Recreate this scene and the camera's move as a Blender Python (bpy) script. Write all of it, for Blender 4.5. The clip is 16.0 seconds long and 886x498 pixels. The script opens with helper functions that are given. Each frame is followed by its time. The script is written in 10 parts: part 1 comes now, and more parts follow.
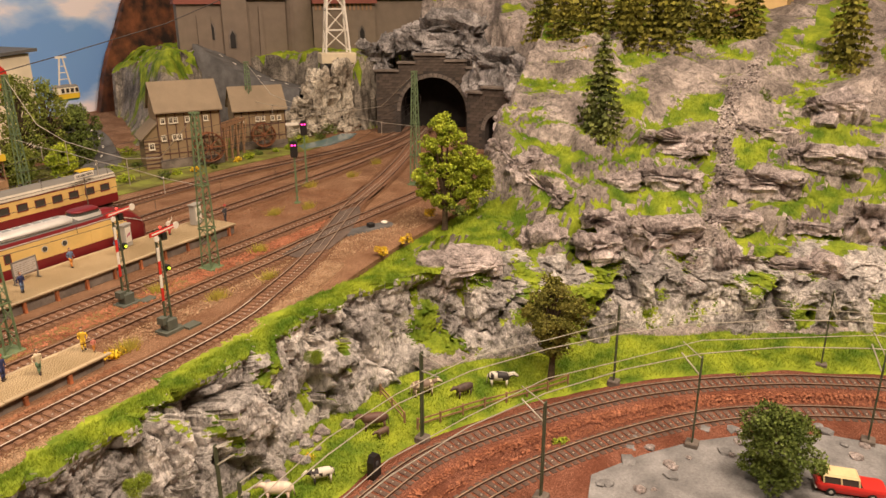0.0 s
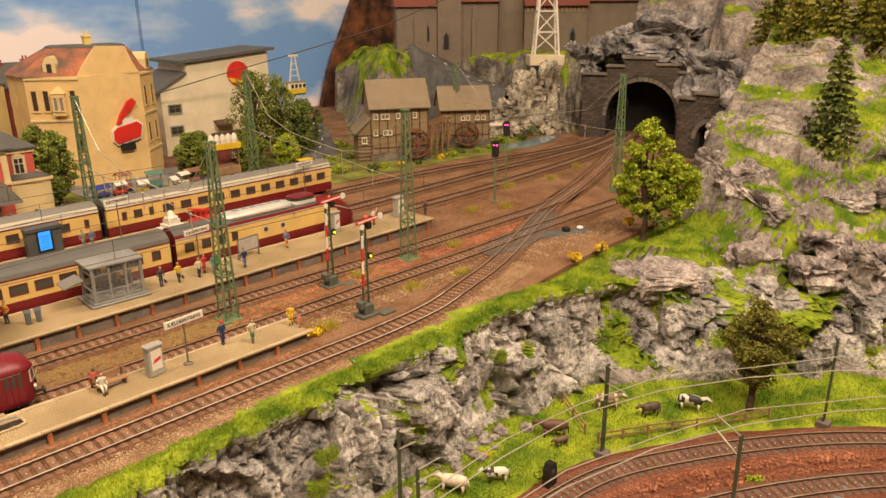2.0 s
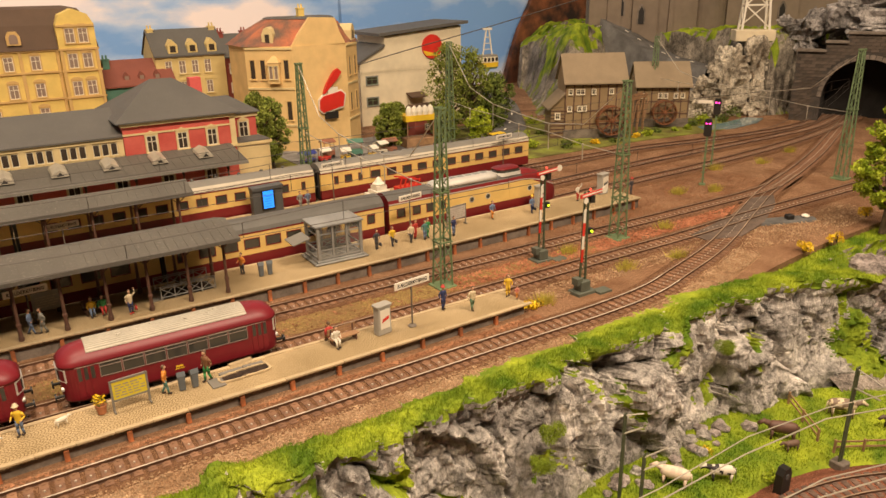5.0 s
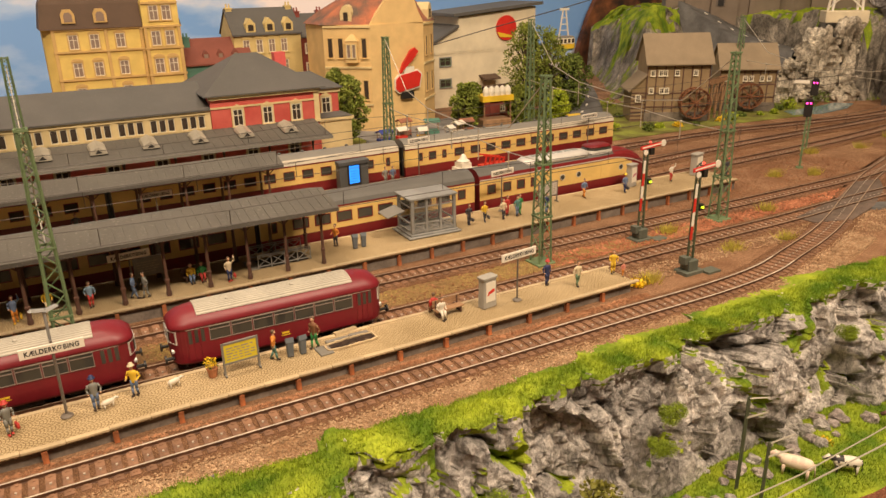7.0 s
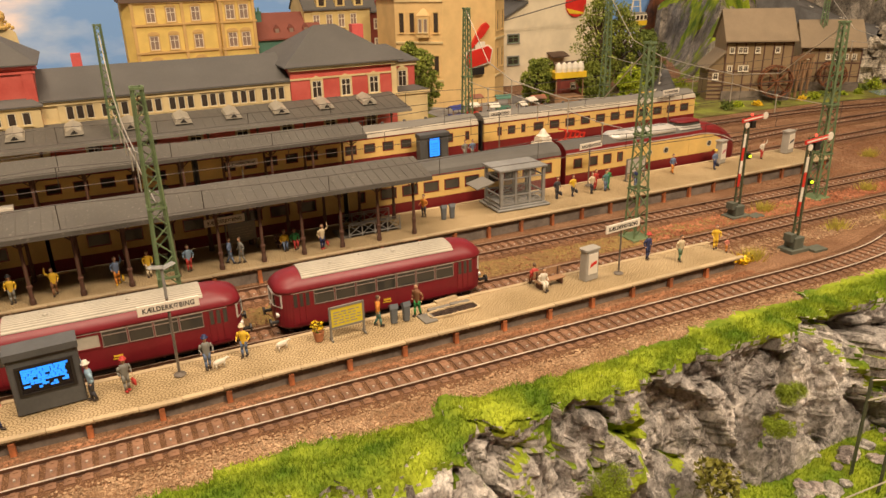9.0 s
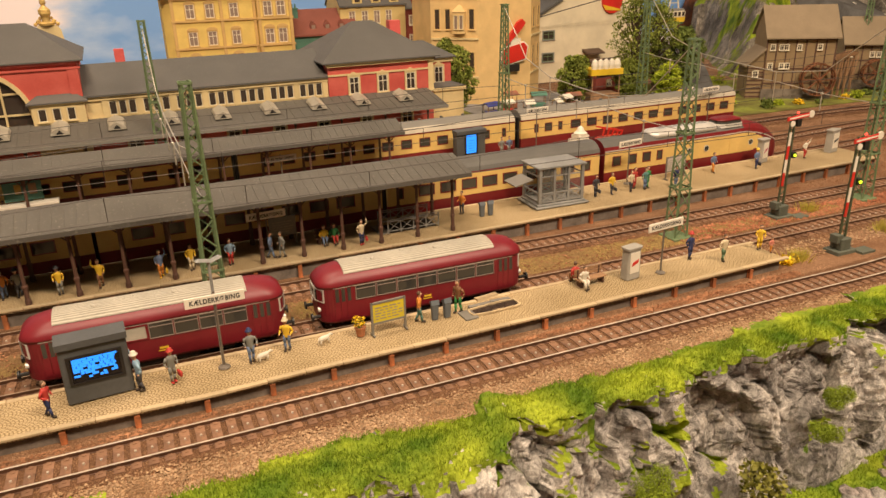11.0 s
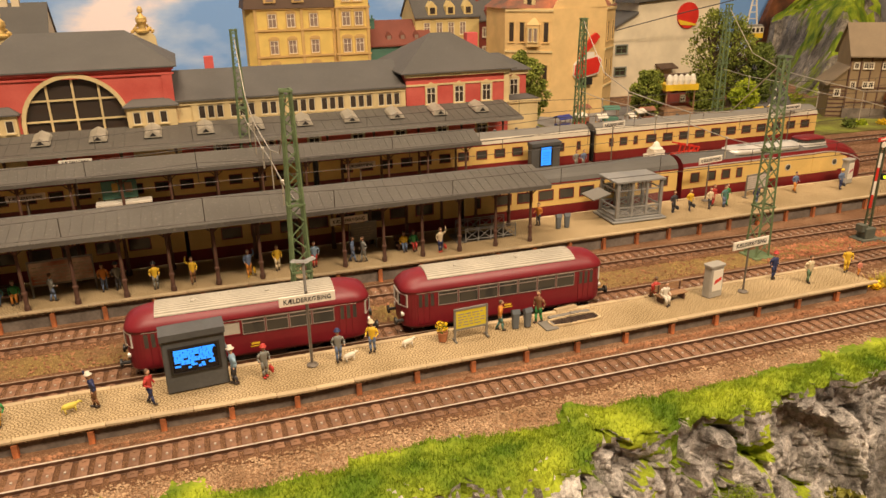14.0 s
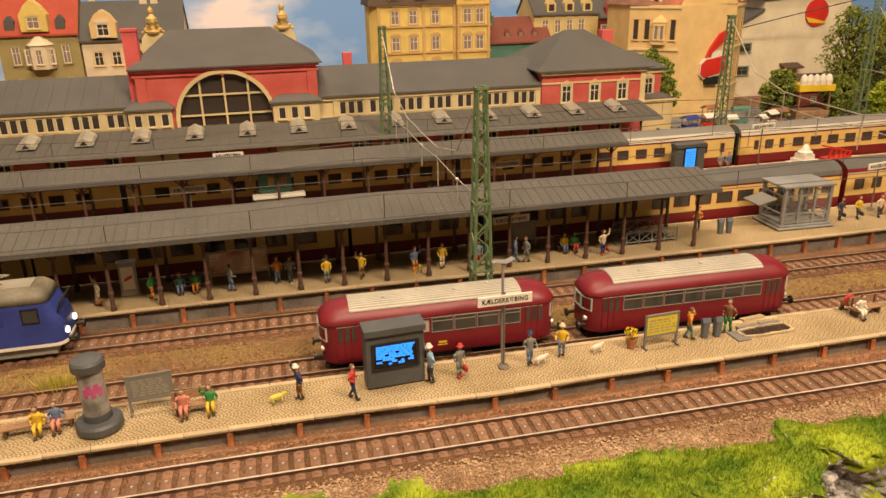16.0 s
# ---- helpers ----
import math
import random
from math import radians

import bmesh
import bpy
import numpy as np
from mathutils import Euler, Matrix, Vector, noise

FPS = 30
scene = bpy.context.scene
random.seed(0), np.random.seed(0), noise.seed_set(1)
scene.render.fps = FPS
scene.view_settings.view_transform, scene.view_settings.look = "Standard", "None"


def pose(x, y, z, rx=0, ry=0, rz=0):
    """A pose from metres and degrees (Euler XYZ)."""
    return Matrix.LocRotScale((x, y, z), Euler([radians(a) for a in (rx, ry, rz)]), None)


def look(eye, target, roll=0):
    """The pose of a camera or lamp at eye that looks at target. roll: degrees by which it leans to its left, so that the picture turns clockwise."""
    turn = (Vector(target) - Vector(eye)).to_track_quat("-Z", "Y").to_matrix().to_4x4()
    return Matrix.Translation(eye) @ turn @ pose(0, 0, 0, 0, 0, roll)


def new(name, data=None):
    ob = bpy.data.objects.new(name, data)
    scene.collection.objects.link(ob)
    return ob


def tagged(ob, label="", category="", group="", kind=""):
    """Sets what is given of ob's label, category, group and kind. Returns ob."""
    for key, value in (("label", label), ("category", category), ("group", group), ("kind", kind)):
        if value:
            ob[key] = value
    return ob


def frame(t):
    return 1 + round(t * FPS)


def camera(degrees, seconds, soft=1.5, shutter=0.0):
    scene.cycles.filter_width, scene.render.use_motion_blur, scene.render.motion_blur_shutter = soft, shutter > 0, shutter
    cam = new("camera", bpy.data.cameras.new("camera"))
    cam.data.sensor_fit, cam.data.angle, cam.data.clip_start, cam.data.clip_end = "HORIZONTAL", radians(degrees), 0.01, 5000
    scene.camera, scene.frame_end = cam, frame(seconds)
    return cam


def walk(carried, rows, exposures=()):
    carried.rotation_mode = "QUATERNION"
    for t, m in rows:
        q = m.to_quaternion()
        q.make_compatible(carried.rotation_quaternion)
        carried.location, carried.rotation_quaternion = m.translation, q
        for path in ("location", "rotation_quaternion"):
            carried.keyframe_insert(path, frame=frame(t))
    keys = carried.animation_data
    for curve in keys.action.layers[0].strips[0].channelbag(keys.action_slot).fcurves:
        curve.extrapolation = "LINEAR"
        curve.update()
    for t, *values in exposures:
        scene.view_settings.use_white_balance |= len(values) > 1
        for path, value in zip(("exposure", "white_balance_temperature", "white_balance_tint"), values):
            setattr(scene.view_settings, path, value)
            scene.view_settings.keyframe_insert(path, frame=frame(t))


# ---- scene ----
cam = camera(62.4, 16.0, 1.5)
METRES, EYE, TILT, LEAN, TURN = 0.29, 0.264, -0.67, -1.23, -61.2
ROWS = [
    (0.0, 0.0, 0.0, 0.0, -0.46, -18.11, 1.41),
    (0.5, 0.0112, 0.0253, 0.0114, 3.95, -17.83, 1.48),
    (1.0, 0.0095, 0.0245, 0.0096, 7.83, -17.6, 1.61),
    (1.5, 0.0104, 0.0141, 0.0039, 11.59, -17.49, 1.56),
    (2.0, -0.0096, 0.0166, -0.0056, 15.17, -17.51, 1.45),
    (2.5, -0.0699, 0.0124, -0.0233, 18.83, -17.66, 1.31),
    (3.0, -0.1217, 0.0091, -0.0346, 21.61, -17.9, 1.28),
    (3.5, -0.1873, -0.0019, -0.0349, 23.83, -18.18, 1.37),
    (4.0, -0.1937, 0.0017, -0.0374, 25.29, -18.4, 1.51),
    (6.5, -0.3154, -0.0387, -0.0821, 30.4, -18.9, 1.78),
    (7.0, -0.3669, -0.0432, -0.1104, 31.38, -19.07, 1.78),
    (7.5, -0.4169, -0.0494, -0.129, 32.27, -19.3, 1.78),
    (8.0, -0.4649, -0.0763, -0.144, 33.19, -19.61, 1.76),
    (8.5, -0.4949, -0.0943, -0.1541, 34.03, -19.92, 1.78),
    (9.0, -0.499, -0.0999, -0.156, 34.82, -20.1, 1.8),
    (11.5, -0.5321, -0.1151, -0.157, 37.51, -20.22, 1.85),
    (12.0, -0.5317, -0.1065, -0.1556, 37.98, -20.15, 1.78),
    (12.5, -0.529, -0.1189, -0.154, 38.52, -20.0, 1.66),
    (13.0, -0.5304, -0.1326, -0.1523, 39.32, -19.77, 1.51),
    (13.5, -0.5368, -0.1427, -0.1536, 40.36, -19.52, 1.38),
    (14.0, -0.5569, -0.1746, -0.1502, 41.81, -19.31, 1.31),
    (14.5, -0.5839, -0.2059, -0.1466, 43.32, -19.19, 1.28),
    (15.0, -0.6455, -0.2593, -0.1394, 45.07, -19.19, 1.39),
    (15.5, -0.6964, -0.2949, -0.1381, 46.34, -19.26, 1.38),
    (16.0, -0.7522, -0.3306, -0.1455, 47.38, -19.39, 1.4),
]
walk(cam, [(t, pose(0, 0, EYE, TILT, LEAN, TURN) @ pose(METRES * x, METRES * y, METRES * z, 90 + pitch, roll, yaw)) for t, x, y, z, yaw, pitch, roll in ROWS],
     [(0.0, 0.0, 6250, 20), (1.0, 0.0, 6350, 18), (2.0, 0.0, 6600, 15), (4.0, 0.0, 6600, 15), (9.0, 0.0, 6550, 15), (12.0, 0.0, 6600, 15), (16.0, 0.0, 6750, 15)])

# ---- light: a closed show room with warm lamps under its ceiling ----
world = bpy.data.worlds.new("room_air")
scene.world = world
world.use_nodes = True
world.node_tree.nodes["Background"].inputs[0].default_value = (1.0, 0.86, 0.7, 1)
world.node_tree.nodes["Background"].inputs[1].default_value = 0.12


def ceiling_lamp(x, y, z, size, watts, target):
    data = bpy.data.lights.new("ceiling_lamp_light", "AREA")
    data.shape, data.size, data.size_y = "RECTANGLE", size, size * 0.4
    data.energy, data.color = watts, (1.0, 0.8, 0.56)
    ob = new("ceiling_lamp_light", data)
    ob.matrix_basis = look((x, y, z), target)
    return ob


LAMP = 15.6
ceiling_lamp(-0.4, -0.3, 1.45, 0.5, LAMP * 1.3, (-0.15, 0.4, 0))
ceiling_lamp(0.5, -0.4, 1.4, 0.5, LAMP * 1.8, (0.5, 0.25, 0))
ceiling_lamp(-0.25, 0.7, 1.7, 0.6, LAMP * 1.25, (-0.25, 1.05, 0))
ceiling_lamp(1.15, 0.5, 1.75, 0.6, LAMP * 0.28, (1.15, 0.6, 0))

# ---- mesh helpers: all lengths below are centimetres ----
CM = 0.01


def at(x, y, z=0.0, rz=0.0, rx=0.0, ry=0.0):
    return pose(x * CM, y * CM, z * CM, rx, ry, rz)


def mesh_of(bm, material, smooth=False):
    me = bpy.data.meshes.new("mesh")
    bmesh.ops.recalc_face_normals(bm, faces=bm.faces[:])
    bm.transform(Matrix.Scale(CM, 4))
    bm.to_mesh(me)
    bm.free()
    mats = material if isinstance(material, (list, tuple)) else [material]
    for m in mats:
        me.materials.append(m)
    if smooth:
        me.polygons.foreach_set("use_smooth", [True] * len(me.polygons))
    return me


def part(name, bm, material, parent, label="", smooth=False):
    """One mesh under a thing or a part, in the thing's own coordinates."""
    ob = new(name, mesh_of(bm, material, smooth))
    ob.parent = parent
    if label:
        tagged(ob, label)
    return ob


def solo(name, bm, material, label, category, m=None, group="", kind="", smooth=False):
    """A thing that is a single mesh."""
    ob = new(name, mesh_of(bm, material, smooth))
    if m is not None:
        ob.matrix_basis = m
    return tagged(ob, label, category, group, kind)


def thing(name, label, category, m=None, group="", kind=""):
    ob = new(name)
    ob.empty_display_size = 0.01
    if m is not None:
        ob.matrix_basis = m
    return tagged(ob, label, category, group, kind)


def B():
    return bmesh.new()


def box(bm, x0, x1, y0, y1, z0, z1, mi=0, bevel=0.0):
    v = [bm.verts.new(p) for p in ((x0, y0, z0), (x1, y0, z0), (x1, y1, z0), (x0, y1, z0), (x0, y0, z1), (x1, y0, z1), (x1, y1, z1), (x0, y1, z1))]
    fs = []
    for i in ((3, 2, 1, 0), (4, 5, 6, 7), (0, 1, 5, 4), (1, 2, 6, 5), (2, 3, 7, 6), (3, 0, 4, 7)):
        f = bm.faces.new([v[k] for k in i])
        f.material_index = mi
        fs.append(f)
    if bevel:
        es = list({e for f in fs for e in f.edges})
        r = bmesh.ops.bevel(bm, geom=es, offset=bevel, segments=1, affect="EDGES", profile=0.5)
        for f in r["faces"]:
            f.material_index = mi
    return fs


def beam(bm, a, b, w, h=None, mi=0, up=(0, 0, 1)):
    """A straight square bar from a to b."""
    a, b = Vector(a), Vector(b)
    d = (b - a).normalized()
    u = Vector(up)
    if abs(d.dot(u)) > 0.95:
        u = Vector((1, 0, 0))
    s = d.cross(u).normalized() * (w / 2)
    t = s.cross(d).normalized() * ((h or w) / 2)
    v = [bm.verts.new(p) for p in (a - s - t, a + s - t, a + s + t, a - s + t, b - s - t, b + s - t, b + s + t, b - s + t)]
    for i in ((3, 2, 1, 0), (4, 5, 6, 7), (0, 1, 5, 4), (1, 2, 6, 5), (2, 3, 7, 6), (3, 0, 4, 7)):
        bm.faces.new([v[k] for k in i]).material_index = mi


def rod(bm, a, b, r0, r1=None, n=8, mi=0, caps=True):
    """A round bar, tapered where r1 differs."""
    a, b = Vector(a), Vector(b)
    r1 = r0 if r1 is None else r1
    d = (b - a).normalized()
    u = Vector((0, 0, 1)) if abs(d.z) < 0.9 else Vector((1, 0, 0))
    s = d.cross(u).normalized()
    t = s.cross(d)
    rings = []
    for p, r in ((a, r0), (b, r1)):
        rings.append([bm.verts.new(p + (s * math.cos(k * math.tau / n) + t * math.sin(k * math.tau / n)) * r) for k in range(n)])
    for k in range(n):
        bm.faces.new((rings[0][k], rings[0][(k + 1) % n], rings[1][(k + 1) % n], rings[1][k])).material_index = mi
    if caps:
        bm.faces.new(rings[0][::-1]).material_index = mi
        bm.faces.new(rings[1]).material_index = mi


def wire(bm, pts, r, n=5, mi=0):
    """One unbroken tube through the points."""
    p = [Vector(q) for q in pts]
    prev = None
    for i, c in enumerate(p):
        d = (p[min(i + 1, len(p) - 1)] - p[max(i - 1, 0)]).normalized()
        u = d.cross(Vector((0, 0, 1)))
        u = u.normalized() if u.length > 1e-4 else Vector((1, 0, 0))
        v = u.cross(d)
        ring = [bm.verts.new(c + (u * math.cos(k * math.tau / n) + v * math.sin(k * math.tau / n)) * r) for k in range(n)]
        if prev:
            for k in range(n):
                bm.faces.new((prev[k], prev[(k + 1) % n], ring[(k + 1) % n], ring[k])).material_index = mi
        prev = ring


def frame_ring(bm, x0, x1, z0, z1, t, y0, y1, mi=0):
    """A rectangular frame in one piece, its bars t wide."""
    co = lambda y: [[bm.verts.new((x, y, z)) for x, z in ((a, c), (b, c), (b, d), (a, d))] for a, b, c, d in ((x0, x1, z0, z1), (x0 + t, x1 - t, z0 + t, z1 - t))]
    (o0, i0), (o1, i1) = co(y0), co(y1)
    for k in range(4):
        j = (k + 1) % 4
        for f in ((o0[k], o0[j], i0[j], i0[k]), (o1[k], i1[k], i1[j], o1[j]), (o0[k], o1[k], o1[j], o0[j]), (i0[k], i0[j], i1[j], i1[k])):
            bm.faces.new(f).material_index = mi


def lathe(bm, prof, cx=0.0, cy=0.0, n=16, mi=0, squash=1.0):
    """Turned shape: prof lists (radius, z) from bottom to top."""
    rings = [[bm.verts.new((cx + r * math.cos(k * math.tau / n), cy + squash * r * math.sin(k * math.tau / n), z)) for k in range(n)] for r, z in prof]
    for a, b in zip(rings, rings[1:]):
        for k in range(n):
            bm.faces.new((a[k], a[(k + 1) % n], b[(k + 1) % n], b[k])).material_index = mi
    bm.faces.new(rings[0][::-1]).material_index = mi
    bm.faces.new(rings[-1]).material_index = mi


def prism(bm, poly, x0, x1, mi=0):
    """A (y, z) outline drawn out along x."""
    a = [bm.verts.new((x0, y, z)) for y, z in poly]
    b = [bm.verts.new((x1, y, z)) for y, z in poly]
    n = len(poly)
    for k in range(n):
        bm.faces.new((a[k], a[(k + 1) % n], b[(k + 1) % n], b[k])).material_index = mi
    bm.faces.new(a[::-1]).material_index = mi
    bm.faces.new(b).material_index = mi


def prism_y(bm, poly, y0, y1, mi=0):
    """An (x, z) outline drawn out along y."""
    a = [bm.verts.new((x, y0, z)) for x, z in poly]
    b = [bm.verts.new((x, y1, z)) for x, z in poly]
    n = len(poly)
    for k in range(n):
        bm.faces.new((a[k], a[(k + 1) % n], b[(k + 1) % n], b[k])).material_index = mi
    bm.faces.new(a[::-1]).material_index = mi
    bm.faces.new(b).material_index = mi


def slab(bm, poly, z0, z1, mi=0):
    """A plan outline (x, y) of some thickness."""
    a = [bm.verts.new((x, y, z0)) for x, y in poly]
    b = [bm.verts.new((x, y, z1)) for x, y in poly]
    n = len(poly)
    for k in range(n):
        bm.faces.new((a[k], a[(k + 1) % n], b[(k + 1) % n], b[k])).material_index = mi
    bm.faces.new(a[::-1]).material_index = mi
    bm.faces.new(b).material_index = mi


def quad(bm, *pts, mi=0):
    f = bm.faces.new([bm.verts.new(p) for p in pts])
    f.material_index = mi
    return f


def ball(bm, c, r, sub=1, sz=1.0, mi=0, rough=0.0):
    r0 = bmesh.ops.create_icosphere(bm, subdivisions=sub, radius=1.0)
    for v in r0["verts"]:
        k = r * (1 + rough * random.uniform(-1, 1))
        v.co = Vector((v.co.x * k + c[0], v.co.y * k + c[1], v.co.z * k * sz + c[2]))
        for f in v.link_faces:
            f.material_index = mi


# ---- materials ----
def material(name, base, rough=0.6, metal=0.0, var=0.25, scale=40.0, fine=400.0, bump=0.2, tint=None, depth=0.0006, spec=0.5, island=0.0, obj=0.0):
    """A painted or natural surface: two scales of colour change, fine relief. scale and fine are per metre."""
    m = bpy.data.materials.new(name)
    m.use_nodes = True
    nt = m.node_tree
    bs = nt.nodes["Principled BSDF"]
    bs.inputs["Roughness"].default_value = rough
    bs.inputs["Metallic"].default_value = metal
    bs.inputs["Specular IOR Level"].default_value = spec
    co = nt.nodes.new("ShaderNodeTexCoord")
    big = nt.nodes.new("ShaderNodeTexNoise")
    big.inputs["Scale"].default_value = scale
    big.inputs["Detail"].default_value = 4
    sm = nt.nodes.new("ShaderNodeTexNoise")
    sm.inputs["Scale"].default_value = fine
    sm.inputs["Detail"].default_value = 3
    nt.links.new(co.outputs["Object"], big.inputs["Vector"])
    nt.links.new(co.outputs["Object"], sm.inputs["Vector"])
    ramp = nt.nodes.new("ShaderNodeValToRGB")
    dark = tuple(c * (1 - var) for c in base)
    lite = tint if tint else tuple(min(1, c * (1 + var)) for c in base)
    ramp.color_ramp.elements[0].position, ramp.color_ramp.elements[0].color = 0.35, (*dark, 1)
    ramp.color_ramp.elements[1].position, ramp.color_ramp.elements[1].color = 0.68, (*lite, 1)
    nt.links.new(big.outputs["Fac"], ramp.inputs["Fac"])
    mix = nt.nodes.new("ShaderNodeMix")
    mix.data_type, mix.blend_type = "RGBA", "OVERLAY"
    mix.inputs["Factor"].default_value = min(0.5, var * 1.2)
    nt.links.new(ramp.outputs["Color"], mix.inputs[6])
    nt.links.new(sm.outputs["Fac"], mix.inputs[7])
    out = mix.outputs[2]
    if island or obj:
        if island:
            g = nt.nodes.new("ShaderNodeNewGeometry")
            src, amount = g.outputs["Random Per Island"], island
        else:
            g = nt.nodes.new("ShaderNodeObjectInfo")
            src, amount = g.outputs["Random"], obj
        hsv = nt.nodes.new("ShaderNodeHueSaturation")
        mp = nt.nodes.new("ShaderNodeMapRange")
        mp.inputs["To Min"].default_value, mp.inputs["To Max"].default_value = 1 - amount, 1 + amount
        nt.links.new(src, mp.inputs["Value"])
        nt.links.new(mp.outputs["Result"], hsv.inputs["Value"])
        nt.links.new(out, hsv.inputs["Color"])
        out = hsv.outputs["Color"]
    nt.links.new(out, bs.inputs["Base Color"])
    if bump:
        b = nt.nodes.new("ShaderNodeBump")
        b.inputs["Strength"].default_value = bump
        b.inputs["Distance"].default_value = depth
        nt.links.new(sm.outputs["Fac"], b.inputs["Height"])
        nt.links.new(b.outputs["Normal"], bs.inputs["Normal"])
    return m


def plain(name, base, rough=0.5, metal=0.0, var=0.08):
    return material(name, base, rough, metal, var=var, scale=60, fine=700, bump=0.05)


def glow(name, base, strength):
    m = bpy.data.materials.new(name)
    m.use_nodes = True
    bs = m.node_tree.nodes["Principled BSDF"]
    bs.inputs["Base Color"].default_value = (*base, 1)
    bs.inputs["Emission Color"].default_value = (*base, 1)
    bs.inputs["Emission Strength"].default_value = strength
    return m


def glass(name, base=(0.6, 0.65, 0.65), alpha=0.35, rough=0.05):
    m = bpy.data.materials.new(name)
    m.use_nodes = True
    bs = m.node_tree.nodes["Principled BSDF"]
    bs.inputs["Base Color"].default_value = (*base, 1)
    bs.inputs["Roughness"].default_value = rough
    bs.inputs["Alpha"].default_value = alpha
    return m


def cells(m, scale, strength, distance, dark, metric="DISTANCE_TO_EDGE", width=0.08, spread=0.35):
    """Adds small stones with sunk joints to a material."""
    nt = m.node_tree
    bs = nt.nodes["Principled BSDF"]
    co = nt.nodes.new("ShaderNodeTexCoord")
    vo = nt.nodes.new("ShaderNodeTexVoronoi")
    vo.feature = metric
    vo.inputs["Scale"].default_value = scale
    nt.links.new(co.outputs["Object"], vo.inputs["Vector"])
    vc = nt.nodes.new("ShaderNodeTexVoronoi")
    vc.inputs["Scale"].default_value = scale
    nt.links.new(co.outputs["Object"], vc.inputs["Vector"])
    mp = nt.nodes.new("ShaderNodeMapRange")
    mp.inputs["From Max"].default_value = width
    nt.links.new(vo.outputs["Distance"], mp.inputs["Value"])
    old = bs.inputs["Base Color"].links[0].from_socket
    hs = nt.nodes.new("ShaderNodeHueSaturation")
    mv = nt.nodes.new("ShaderNodeMapRange")
    mv.inputs["To Min"].default_value, mv.inputs["To Max"].default_value = 1 - spread, 1 + spread
    nt.links.new(vc.outputs["Color"], mv.inputs["Value"])
    nt.links.new(mv.outputs["Result"], hs.inputs["Value"])
    nt.links.new(old, hs.inputs["Color"])
    mx = nt.nodes.new("ShaderNodeMix")
    mx.data_type = "RGBA"
    mx.inputs[6].default_value = (*dark, 1)
    nt.links.new(mp.outputs["Result"], mx.inputs["Factor"])
    nt.links.new(hs.outputs["Color"], mx.inputs[7])
    nt.links.new(mx.outputs[2], bs.inputs["Base Color"])
    b = nt.nodes.new("ShaderNodeBump")
    b.inputs["Strength"].default_value, b.inputs["Distance"].default_value = strength, distance
    nt.links.new(mp.outputs["Result"], b.inputs["Height"])
    if bs.inputs["Normal"].links:
        nt.links.new(bs.inputs["Normal"].links[0].from_socket, b.inputs["Normal"])
    nt.links.new(b.outputs["Normal"], bs.inputs["Normal"])
    return m


def speckle(m, dots=520, amount=0.35):
    """Scattered pale flecks and thin wear on a roof."""
    nt = m.node_tree
    bs = nt.nodes["Principled BSDF"]
    co = nt.nodes.new("ShaderNodeTexCoord")
    vo = nt.nodes.new("ShaderNodeTexNoise")
    vo.inputs["Scale"].default_value, vo.inputs["Detail"].default_value, vo.inputs["Roughness"].default_value = dots, 3, 0.7
    nt.links.new(co.outputs["Object"], vo.inputs["Vector"])
    mp = nt.nodes.new("ShaderNodeMapRange")
    mp.inputs["From Min"].default_value, mp.inputs["From Max"].default_value = 0.6, 0.7
    mp.inputs["To Max"].default_value = amount
    nt.links.new(vo.outputs["Fac"], mp.inputs["Value"])
    mx = nt.nodes.new("ShaderNodeMix")
    mx.data_type = "RGBA"
    mx.inputs[7].default_value = (0.4, 0.37, 0.31, 1)
    nt.links.new(mp.outputs["Result"], mx.inputs["Factor"])
    nt.links.new(bs.inputs["Base Color"].links[0].from_socket, mx.inputs[6])
    nt.links.new(mx.outputs[2], bs.inputs["Base Color"])
    return m


